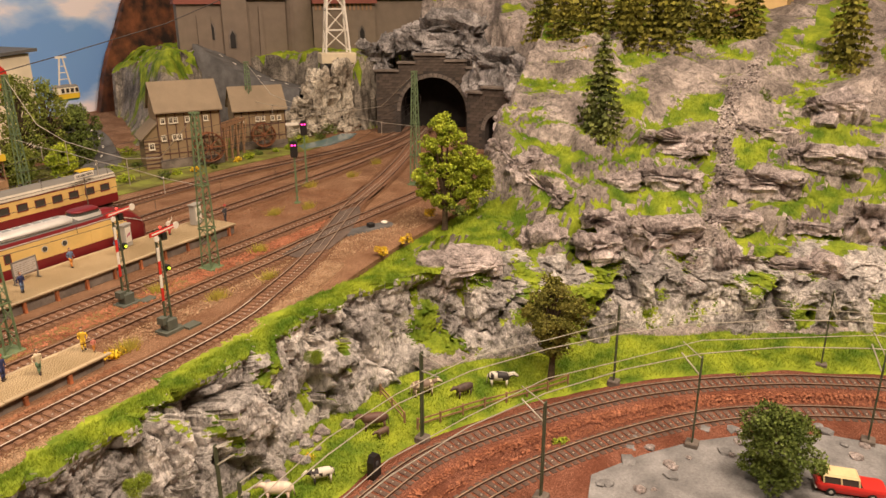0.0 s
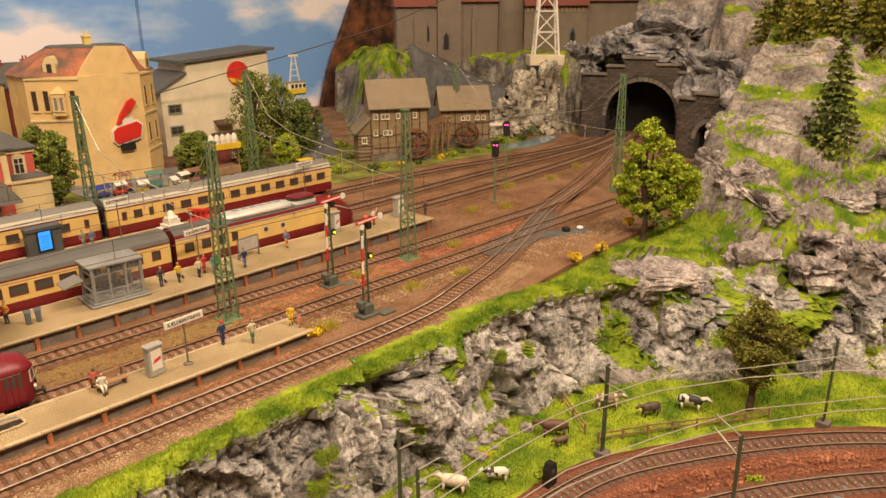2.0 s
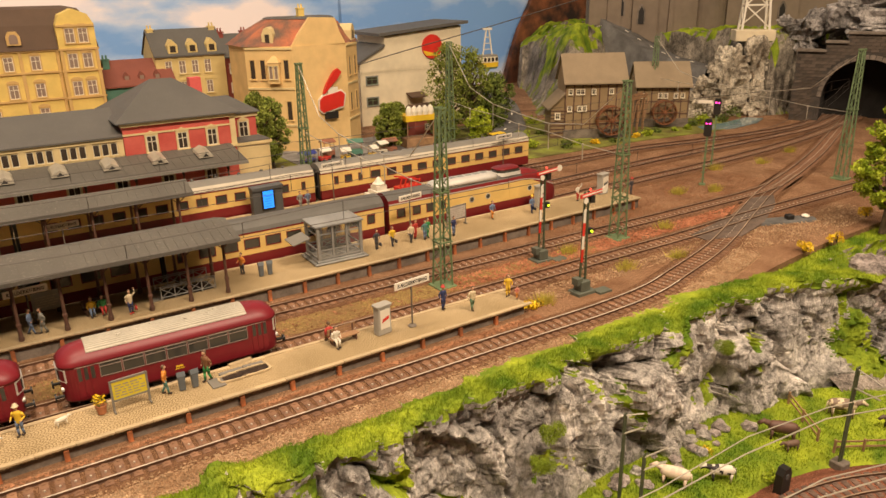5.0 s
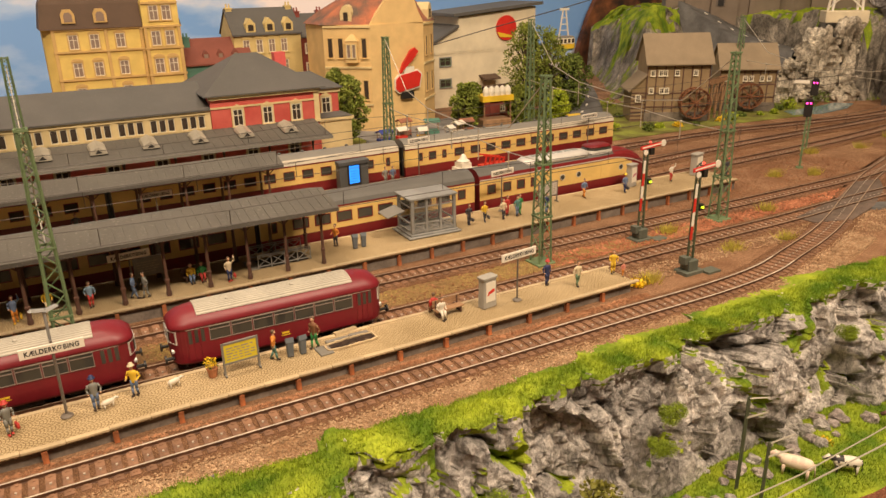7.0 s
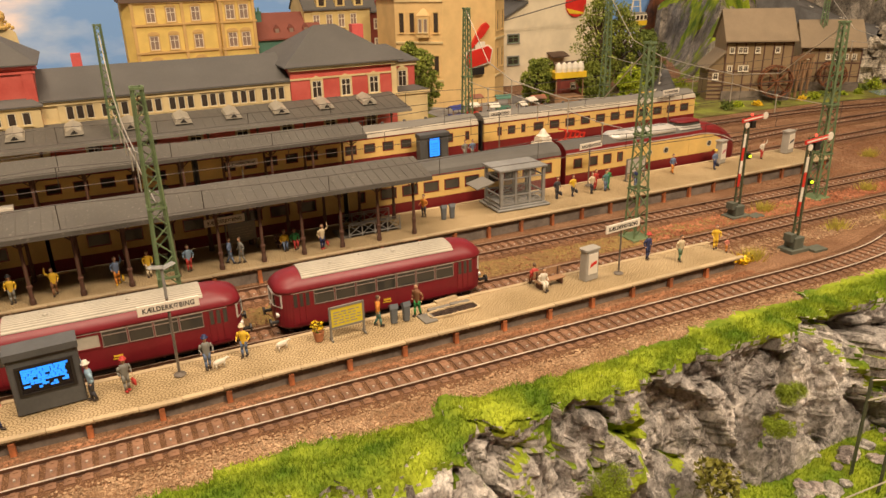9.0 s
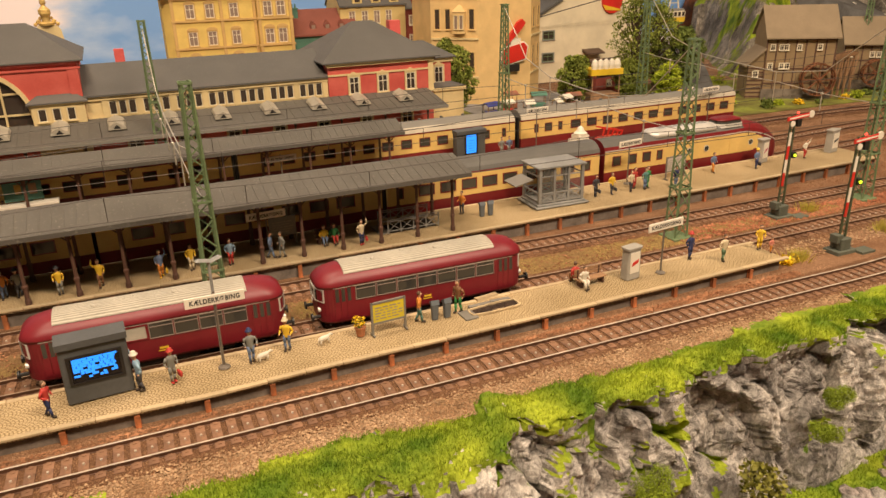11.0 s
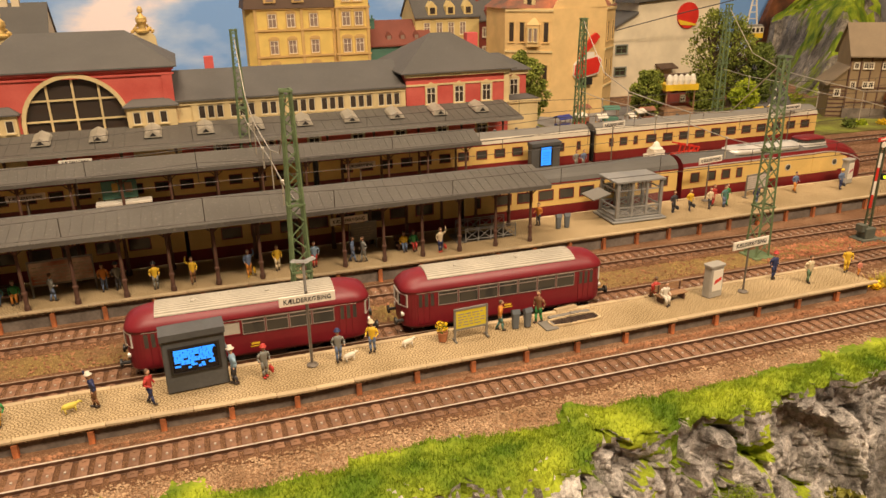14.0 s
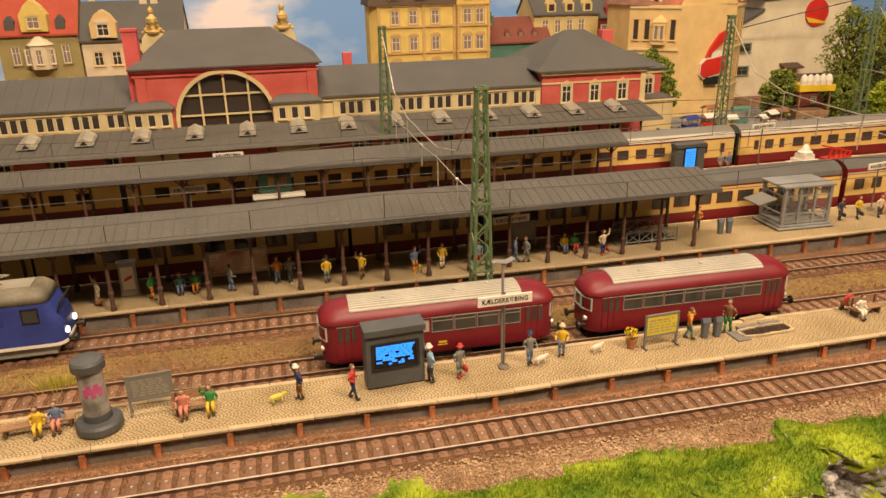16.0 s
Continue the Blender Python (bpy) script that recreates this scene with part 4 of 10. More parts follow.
pebbles("red_patch", [(30, 54.9), (46, 54.7), (60, 54.5), (72, 54.2)], 1.3, -1.2, 5000, 0.05, 0.15, M["redclod"], 0.05, "orange red clods strewn between the tracks")
pebbles("curve_stones", UP, -1.7, -2.9, 6000, 0.05, 0.15, M["redclod"], LOW + 0.02, "rust red stones beside the outer curve")
pebbles("inner_stones", LO, 1.7, 2.6, 4000, 0.05, 0.15, M["redclod"], LOW + 0.02, "rust red stones beside the inner curve")
pebbles("throat_grains", [(48, 63), (66, 63.5), (84, 66), (104, 70), (120, 74)], 9.5, -9.5, 12000, 0.03, 0.09, M["clod"], 0.03, "brown grains strewn between the throat tracks")
pebbles("yard_grains", [(34, 49.5), (50, 50.0), (62, 47.0), (72, 45.8), (82, 46.5)], 2.6, -2.4, 7000, 0.04, 0.12, M["pebble"], 0.05, "loose tan grains round the crossing")

# ---- platforms ----
def platform(name, label, front, back, top, x_end, seam, post_step, wall_face=True):
    """front, back: plan curves from left to right. A paved deck with kerb stones, a sunk wall and rusty posts."""
    root = thing(name, label, "platform", kind="structure")
    f, b = curve_points(front, 2.0), curve_points(back, 2.0)
    poly = [tuple(p) for p in f] + [tuple(p) for p in b[::-1]]
    bm = B()
    slab(bm, [(x, y) for x, y in poly], top - 0.25, top - 0.06)
    part("deck", bm, M["paving"], root)
    bm = B()
    n = side_of(f)
    inner = [(p[0] + k[0] * 0.25, p[1] + k[1] * 0.25) for p, k in zip(f, n)]
    nb = side_of(b)
    innerb = [(p[0] - k[0] * 0.25, p[1] - k[1] * 0.25) for p, k in zip(b, nb)]
    slab(bm, [(inner[0][0], inner[0][1])] + inner[1:-1] + [(inner[-1][0] - 0.2, inner[-1][1]), (innerb[-1][0] - 0.2, innerb[-1][1])] + innerb[:-1][::-1], -0.1, top - 0.255)
    part("retaining_wall", bm, M["pwall"], root)
    ks = curve_points(front, seam)
    bm = B()
    box(bm, -seam / 2 + 0.012, seam / 2 - 0.012, -0.08, 0.24, -0.16, 0.0, bevel=0.025)
    stone = mesh_of(bm, M["kerb"])
    kn = side_of(ks)
    kb = curve_points(back, seam)
    kbn = side_of(kb)
    for row, nn, turn in ((ks, kn, 0), (kb, kbn, 180)):
        for p, k in list(zip(row, nn))[1:]:
            if p[0] < -60 or p[0] > x_end - seam * 0.4:
                continue
            ob = new("kerb_stone", stone)
            ob.parent = root
            ob.matrix_basis = at(p[0], p[1], top + random.uniform(-0.015, 0.015), math.degrees(math.atan2(k[1], k[0])) - 90 + turn)
    bm = B()
    box(bm, -0.14, 0.14, -0.28, -0.22, -0.05, top - 0.3)
    box(bm, -0.14, 0.14, -0.06, 0.0, -0.05, top - 0.3)
    box(bm, -0.03, 0.03, -0.22, -0.06, -0.05, top - 0.3)
    pm = mesh_of(bm, M["rust"])
    for p, k in zip(curve_points(front, post_step), side_of(curve_points(front, post_step))):
        if -60 < p[0] < x_end - 1:
            ob = new("rail_post", pm)
            ob.parent = root
            ob.matrix_basis = at(p[0] + k[0] * 0.22, p[1] + k[1] * 0.22, 0.0, math.degrees(math.atan2(k[1], k[0])) - 90)
    return root


P1T, P2T, P3T = 1.0, 1.3, 1.5
platform("platform_low", "narrow buff cobbled platform with rusty posts", [(-80, 46.9), (-30, 46.7), (-18, 46.6), (-8, 46.25), (-2, 46.4), (12, 46.3), (32.2, 46.4)], [(-80, 50.6), (-30, 50.5), (-5, 50.2), (12, 50.2), (32.2, 49.9)], P1T, 32.2, 2.1, 3.4)
platform("platform_middle", "long buff cobbled platform with roof over its left half", [(-80, 62.3), (-20, 61.8), (0, 61.3), (21, 61.2), (45, 61.5), (63.2, 61.6)], [(-80, 67.6), (-20, 67.5), (20, 67.4), (45, 67.2), (63, 66.9)], P2T, 63.2, 2.1, 3.2)
platform("platform_rear", "buff cobbled platform between two express trains", [(-80, 77.4), (20, 77.4), (52, 77.8)], [(-80, 82.3), (20, 82.3), (52, 82.3)], P3T, 52, 2.4, 4.0)
flat_sheet("platform_house", [(-80, 86.6), (30, 86.6), (30, 94), (-80, 94)], 1.4, 1.5, M["paving"], "cobbled house platform under the long canopy", "platform")


# ---- rolling stock ----
def outline(hl, hw, r, bulge=0.25, n=7):
    """Plan of a car body: long sides, rounded corners, bowed ends."""
    pts = []
    r = min(r, hw * 0.98)
    for sx, sy, a0 in ((1, 1, 0), (-1, 1, 90), (-1, -1, 180), (1, -1, 270)):
        for k in range(n):
            a = math.radians(a0 + 90 * k / (n - 1))
            x, y = sx * (hl - r) + r * math.cos(a), sy * (hw - r) + r * math.sin(a)
            x += math.copysign(bulge * (1 - (y / hw) ** 2), x)
            pts.append((x, y))
    return pts


def loft(bm, levels, mi=0, cap_top=True, cap_bottom=True):
    """Stacked plan outlines: levels lists (points, z)."""
    rings = [[bm.verts.new((x, y, z)) for x, y in pts] for pts, z in levels]
    n = len(rings[0])
    for a, b in zip(rings, rings[1:]):
        for k in range(n):
            bm.faces.new((a[k], a[(k + 1) % n], b[(k + 1) % n], b[k])).material_index = mi
    if cap_bottom:
        bm.faces.new(rings[0][::-1]).material_index = mi
    if cap_top:
        bm.faces.new(rings[-1]).material_index = mi


def wheelset(root, x, label=""):
    bm = B()
    for y in (-0.82, 0.82):
        rod(bm, (x, y - 0.12, 0.4 + 0.5), (x, y + 0.12, 0.4 + 0.5), 0.5, n=16)
    rod(bm, (x, -0.8, 0.9), (x, 0.8, 0.9), 0.1, n=6)
    part("wheelset", bm, M["black"], root)


def window_mesh(w, h, frame_mat, pane_mat, bar=False, depth=0.05, t=0.07):
    """A framed pane in the x-z plane facing -y, its frame a little proud."""
    bm = B()
    frame_ring(bm, -w / 2, w / 2, -h / 2, h / 2, t, -depth, 0.06)
    if bar:
        box(bm, -w / 2 + t, w / 2 - t, -depth, 0.05, h / 4 - 0.03, h / 4 + 0.02)
    glass_bm = B()
    box(glass_bm, -w / 2 + t, w / 2 - t, -0.012, 0.05, -h / 2 + t, h / 2 - t)
    return mesh_of(bm, frame_mat), mesh_of(glass_bm, pane_mat)


def put(name, me, parent, m, label=""):
    """A part from ready mesh data; a tuple holds a window's frame, then its inner pieces."""
    if isinstance(me, tuple):
        ob = put(name, me[0], parent, m, label)
        for sub_name, sub_me in zip(("pane", "sash") if len(me) == 2 else ("sash", "pane"), me[1:]):
            if parent.parent is None:
                put(sub_name, sub_me, ob, Matrix.Identity(4))
            else:
                put(sub_name, sub_me, parent, m)
        return ob
    ob = new(name, me)
    ob.parent = parent
    ob.matrix_basis = m
    if label:
        tagged(ob, label)
    return ob


def buffers(root, x, sgn, z=1.35):
    for y in (-0.95, 0.95):
        bm = B()
        rod(bm, (x, y, z), (x + sgn * 0.45, y, z), 0.11, n=8)
        rod(bm, (x + sgn * 0.45, y, z), (x + sgn * 0.56, y, z), 0.26, n=12)
        part("buffer", bm, M["black"], root)


M["busrim"] = material("grey_window_rim", (0.3, 0.24, 0.21), 0.5, 0.2, var=0.1)
M["buspane"] = glass("railbus_window_glass", (0.05, 0.048, 0.042), 0.96, 0.06)


def railbus(m, label, blanked):
    root = thing("railbus", label, "railbus", m, group="two-car railbus")
    hl, hw = 6.75, 1.45
    o = lambda d: outline(hl - d * 1.3, hw - d, 0.75, 0.3)
    bm = B()
    loft(bm, [(o(0.1), 0.85), (o(0.02), 1.0), (o(0.0), 1.6), (o(0.0), 3.25)])
    part("body", bm, M["busred"], root, smooth=False)
    bm = B()
    loft(bm, [(o(-0.04), 3.25), (o(-0.05), 3.36), (o(0.05), 3.6), (o(0.24), 3.86), (o(0.55), 4.07), (o(0.95), 4.2), (o(1.25), 4.24)])
    part("roof", bm, M["busred"], root, "wine red rounded roof", smooth=True)
    top = lambda y: float(np.interp(abs(y), [0, 0.5, 0.9, 1.21, 1.4], [4.26, 4.22, 4.09, 3.88, 3.62]))
    bm = B()
    prof = []
    for k in range(14):
        a = -1.16 + 2.32 * k / 14
        for y, dz in ((a + 0.01, 0.0), (a + 0.03, 0.055), (a + 0.115, 0.055), (a + 0.135, 0.0)):
            prof.append((y, top(y) + 0.015 + dz))
    rings = [[bm.verts.new((x, y, z + dz)) for y, z in prof] for x, dz in ((-5.32, -0.25), (-5.3, 0), (4.9, 0), (4.92, -0.25))]
    for ra, rb in zip(rings, rings[1:]):
        for k in range(len(prof) - 1):
            bm.faces.new((ra[k], rb[k], rb[k + 1], ra[k + 1]))
    part("roof_panel", bm, M["busroof"], root, "pale ribbed roof panel")
    for k, (vx, vy) in enumerate(((-3.2, -0.3), (-1.1, 0.25), (1.0, -0.2), (3.1, 0.2))):
        bm = B()
        lathe(bm, [(0.14, top(vy)), (0.14, top(vy) + 0.1), (0.08, top(vy) + 0.14)], vx, vy, 8)
        part("roof_vent", bm, M["busroof"], root)
    side = window_mesh(1.3, 0.95, M["busrim"], M["buspane"], bar=True, t=0.04)
    blank = window_mesh(1.28, 0.9, M["busred"], M["busroof"])
    for k in range(7):
        x = -4.08 + k * 1.36
        put("side_window", blank if k == blanked else side, root, at(x, -hw, 2.72))
        put("side_window", side, root, at(-x, hw, 2.72, 180))
    door = B()
    for k in range(3):
        box(door, -0.56 + k * 0.38, -0.22 + k * 0.38, -0.03, 0.05, -1.0, 0.92)
        box(door, -0.5 + k * 0.38, -0.28 + k * 0.38, -0.04, 0.0, 0.14, 0.98, mi=1)
    dm = mesh_of(door, [M["busred"], M["buspane"]])
    for x in (-5.5, 5.6):
        put("folding_door", dm, root, at(x, -hw, 2.15), "ribbed wine red folding door")
        put("folding_door", dm, root, at(x, hw, 2.15, 180))
    bm = B()
    for y in (-hw - 0.012, hw + 0.012):
        box(bm, -6.1, 6.1, y - 0.012, y + 0.012, 3.2, 3.24)
    part("trim_line", bm, M["silver"], root, "thin pale trim line")
    for sgn in (-1, 1):
        x = sgn * (hl + 0.28)
        fw = window_mesh(0.84, 0.86, M["silver"], M["buspane"])
        put("front_window", fw, root, at(x + sgn * 0.02, 0, 2.72, 90 * sgn))
        for y in (-0.86, 0.86):
            put("front_window", fw, root, at(x - sgn * 0.16, y, 2.72, 90 * sgn + (-28 if y * sgn > 0 else 28) * -1))
        for y in (-0.85, 0.85):
            bm = B()
            rod(bm, (x - sgn * 0.2, y, 1.75), (x - sgn * 0.02, y, 1.75), 0.16, n=12)
            part("headlight", bm, M["silver"], root)
        buffers(root, sgn * (hl + 0.15), sgn)
    bm = B()
    box(bm, -5.9, 5.9, -0.95, 0.95, 0.62, 1.0)
    box(bm, -1.8, 1.8, -1.2, 1.2, 0.55, 0.9)
    part("underframe", bm, M["black"], root)
    for x in (-3.5, 3.5):
        wheelset(root, x)
    bm = B()
    box(bm, -0.24, 0.24, -hw - 0.02, -hw, 1.5, 1.62)
    box(bm, -0.3, 0.3, -hw - 0.02, -hw, 1.36, 1.42)
    part("lettering_bar", bm, M["yellowp"], root, "small yellow maker's marks as bars")
    return root


M["trainpane"] = glass("train_window_glass", (0.06, 0.058, 0.05), 0.9, 0.06)
railbus(at(-10.1, 53.0, 0, -1.4), "wine red railbus with a pale ribbed roof, one window blanked", 2)
railbus(at(5.9, 52.55, 0, -1.4), "wine red railbus with a pale ribbed roof coupled behind", -1)


def coach(m, length, label, roof_mat, wins, hw=1.5, z0=0.85, belt=2.05, eave=4.15, crown=5.15, name="express_coach"):
    """A cream and crimson express coach; wins lists window centres and widths along the side."""
    root = thing(name, label, "railway coach", m, group="express train coaches")
    hl = length / 2
    bm = B()
    prism(bm, [(-hw * 0.97, z0), (-hw, z0 + 0.3), (-hw, belt), (hw, belt), (hw, z0 + 0.3), (hw * 0.97, z0)], -hl, hl)
    part("lower_body", bm, M["crimson"], root, "crimson lower panels")
    bm = B()
    prism(bm, [(-hw, belt), (-hw, eave - 0.15), (hw, eave - 0.15), (hw, belt)], -hl, hl)
    part("upper_body", bm, M["cream"], root, "cream window band")
    bm = B()
    box(bm, -hl - 0.005, hl + 0.005, -hw - 0.015, hw + 0.015, eave - 0.15, eave)
    part("cornice", bm, M["crimson"], root)
    arc = [(-hw - 0.03, eave), (-hw * 0.93, eave + 0.36), (-hw * 0.72, eave + 0.68), (-hw * 0.4, crown - 0.08), (0, crown), (hw * 0.4, crown - 0.08), (hw * 0.72, eave + 0.68), (hw * 0.93, eave + 0.36), (hw + 0.03, eave)]
    bm = B()
    prism(bm, arc, -hl, hl)
    part("roof", bm, roof_mat, root, smooth=False)
    if roof_mat == M["palegrey"]:
        for sd in (-1, 1):
            bm = B()
            prism(bm, [(sd * (hw + 0.045), eave + 0.01), (sd * (hw * 0.93 + 0.02), eave + 0.37), (sd * (hw * 0.8 + 0.02), eave + 0.58), (sd * (hw * 0.8 - 0.05), eave + 0.5), (sd * (hw - 0.05), eave + 0.01)], -hl, hl)
            part("roof_edge", bm, M["roofedge"], root, "pale cream lower roof strip")
        for k in range(int(length / 2.6)):
            bm = B()
            lathe(bm, [(0.2, crown - 0.06), (0.2, crown + 0.08), (0.12, crown + 0.14)], -hl + 1.6 + k * 2.6, 0.35, 8)
            part("roof_vent", bm, M["greyroof"], root)
    made = {}
    for x, w in wins:
        if w not in made:
            made[w] = window_mesh(w, 0.98, M["crimson"], M["trainpane"])
        put("window", made[w], root, at(x, -hw, 3.08))
        put("window", made[w], root, at(x, hw, 3.08, 180))
    bm = B()
    box(bm, -hl + 0.7, hl - 0.7, -1.15, 1.15, 0.55, z0)
    part("underframe", bm, M["black"], root)
    for x in (-hl + 3, hl - 3):
        bm = B()
        box(bm, x - 1.7, x + 1.7, -1.15, 1.15, 0.5, 0.95)
        part("bogie", bm, M["black"], root)
        wheelset(root, x - 1.2)
        wheelset(root, x + 1.2)
    for s in (-1, 1):
        bm = B()
        box(bm, min(s * hl, s * (hl + 0.24)), max(s * hl, s * (hl + 0.24)), -1.15, 1.15, 1.0, 4.4)
        part("gangway", bm, M["black"], root)
    return root


def even_windows(n, length, w, ends=2.2):
    xs = np.linspace(-length / 2 + ends, length / 2 - ends, n)
    return [(float(x), w) for x in xs]


YA = 69.45
coach(at(20.2, YA), 21.6, "cream and crimson express coach with dark grey roof", M["greyroof"], even_windows(8, 21.6, 1.5, 3.6) + [(-9.6, 0.5), (9.3, 0.9)])
coach(at(-2.2, YA), 22.2, "cream and crimson dining coach in the platform roof's shade", M["greyroof"], even_windows(8, 22.2, 1.6, 3.2))
coach(at(-24.7, YA), 22.2, "cream and crimson express coach in the platform roof's shade", M["greyroof"], even_windows(8, 22.2, 1.6, 3.2))
coach(at(-47.2, YA), 22.2, "cream and crimson express coach at the train's far end", M["greyroof"], even_windows(8, 22.2, 1.6, 3.2))
YB = 84.3
coach(at(46.7, YB, 0.45), 31.6, "long cream and crimson coach with pale grey roof", M["palegrey"], [(x, 1.35) for x in np.arange(-8.5, 14.5, 2.25).tolist()] + [(-13.8, 0.55), (-12.2, 1.0), (-10.6, 0.55)])
coach(at(14.8, YB, 0.45), 30.6, "cream and crimson coach with pale grey roof beside the canopy", M["palegrey"], [(x, 1.25) for x in np.arange(-12.5, 9, 2.1).tolist()] + [(11.4, 1.4), (13.9, 0.5)])
coach(at(-16.4, YB, 0.45), 30.6, "cream and crimson coach in the shade of two canopies", M["palegrey"], even_windows(12, 30.6, 1.25, 3))
coach(at(-47.6, YB, 0.45), 30.6, "cream and crimson coach in the shade of the canopies", M["palegrey"], even_windows(12, 30.6, 1.25, 3))


def power_car(m):
    """Streamlined motor car with a rounded crimson nose."""
    root = thing("power_car", "crimson and cream streamlined diesel power car with silver roof", "power car", m, group="express train coaches")
    hw = 1.5
    def ring(x, w, top):
        return [(x, -w * 0.95, 0.8), (x, -w, 1.15), (x, -w, 2.05), (x, -w, top - 1.1), (x, -w * 0.9, top - 0.6), (x, -w * 0.66, top - 0.28), (x, -w * 0.35, top - 0.07), (x, 0, top),
                (x, w * 0.35, top - 0.07), (x, w * 0.66, top - 0.28), (x, w * 0.9, top - 0.6), (x, w, top - 1.1), (x, w, 2.05), (x, w, 1.15), (x, w * 0.95, 0.8)]
    xs = [(0, 1.5, 5.1), (8, 1.5, 5.1), (15.8, 1.5, 5.1), (17.6, 1.5, 5.15), (19.2, 1.48, 5.0), (20.6, 1.4, 4.6), (21.8, 1.25, 4.0), (22.7, 1.0, 3.3), (23.3, 0.6, 2.6)]
    bm = B()
    rows = [[bm.verts.new(p) for p in ring(*r)] for r in xs]
    for i, (a, b) in enumerate(zip(rows, rows[1:])):
        for k in range(14):
            f = bm.faces.new((a[k], b[k], b[k + 1], a[k + 1]))
            side = k in (2, 11) and i < 4
            f.material_index = 1 if side else (0 if (k < 2 or k > 11 or i >= 3) else 2)
            if k in (3, 10) and i < 3:
                f.material_index = 0
    bm.faces.new(rows[0])
    bm.faces.new(rows[-1][::-1])
    part("body", bm, [M["crimson"], M["cream"], M["greyroof"]], root, smooth=False)
    bm = B()
    prism_y(bm, [(15.7, 2.2), (15.7, 3.95), (17.2, 4.0), (18.9, 3.9), (20.2, 3.4), (20.5, 2.75), (19.8, 2.2)], -hw - 0.03, -hw + 0.4)
    part("nose_panel", bm, M["cream"], root, "cream panel sweeping round the nose")
    bm = B()
    rail = lambda x: float(np.interp(x, [0, 15.8, 17.6, 19.2, 20.6, 21.8, 22.7], [4.12, 4.14, 4.2, 3.95, 3.6, 3.1, 2.7]))
    w_of = lambda x: float(np.interp(x, [0, 17.6, 19.2, 20.6, 21.8, 22.7], [1.5, 1.5, 1.48, 1.4, 1.25, 1.0]))
    pts = [(x, -w_of(x) - 0.02, rail(x)) for x in np.linspace(0, 22.6, 30)]
    for a, b in zip(pts, pts[1:]):
        beam(bm, a, b, 0.06, 0.1)
    part("trim_line", bm, M["silver"], root)
    bm = B()
    loft(bm, [(outline(4.3, 1.28, 0.9, 0.1, 6), 4.7), (outline(4.25, 1.1, 0.85, 0.1, 6), 5.05), (outline(4.0, 0.85, 0.7, 0.1, 6), 5.26), (outline(3.5, 0.45, 0.4, 0.1, 6), 5.36)])
    ob = part("roof_cowl", bm, M["silver"], root, "smooth silver roof cowl", smooth=True)
    ob.matrix_basis = at(10.2, 0, 0)
    for k in range(6):
        bm = B()
        box(bm, 7.4 + k * 1.05, 8.2 + k * 1.05, -0.3, 0.3, 5.33, 5.39, bevel=0.02)
        part("grille", bm, M["steel"], root)
    bm = B()
    loft(bm, [(outline(1.7, 1.25, 0.8, 0.1, 6), 4.75), (outline(1.62, 1.18, 0.8, 0.1, 6), 5.12)])
    ob = part("cab", bm, M["silver"], root, "low raised driver's cab", smooth=False)
    ob.matrix_basis = at(16.2, 0, 0)
    bm = B()
    loft(bm, [(outline(1.6, 1.15, 0.8, 0.1, 6), 5.1), (outline(1.45, 1.02, 0.7, 0.1, 6), 5.42)])
    ob = part("cab_window", bm, M["trainpane"], root)
    ob.matrix_basis = at(16.2, 0, 0)
    bm = B()
    loft(bm, [(outline(1.55, 1.1, 0.75, 0.1, 6), 5.42), (outline(1.4, 0.95, 0.7, 0.1, 6), 5.56), (outline(0.9, 0.5, 0.4, 0.1, 6), 5.64)])
    ob = part("cab_roof", bm, M["crimson"], root, "rounded crimson cab roof", smooth=True)
    ob.matrix_basis = at(16.2, 0, 0)
    for x in (1.4, 3.3, 5.0, 6.6):
        put("window", window_mesh(1.0 if x < 6 else 0.7, 0.98, M["crimson"], M["trainpane"]), root, at(x, -hw, 3.08))
    for x in (10.4, 12.6, 18.6):
        bm = B()
        rod(bm, (x, -hw - 0.05, 3.0), (x, -hw + 0.1, 3.0), 0.34, n=18, mi=0)
        rod(bm, (x, -hw - 0.06, 3.0), (x, -hw + 0.1, 3.0), 0.26, n=18, mi=1)
        part("porthole", bm, [M["silver"], M["trainpane"]], root)
    bm = B()
    box(bm, 1, 21, -1.1, 1.1, 0.5, 0.9)
    part("underframe", bm, M["black"], root)
    for x in (2, 4.4, 17, 19.4):
        wheelset(root, x)


power_car(at(31.6, YA, 0.0, 0.0))


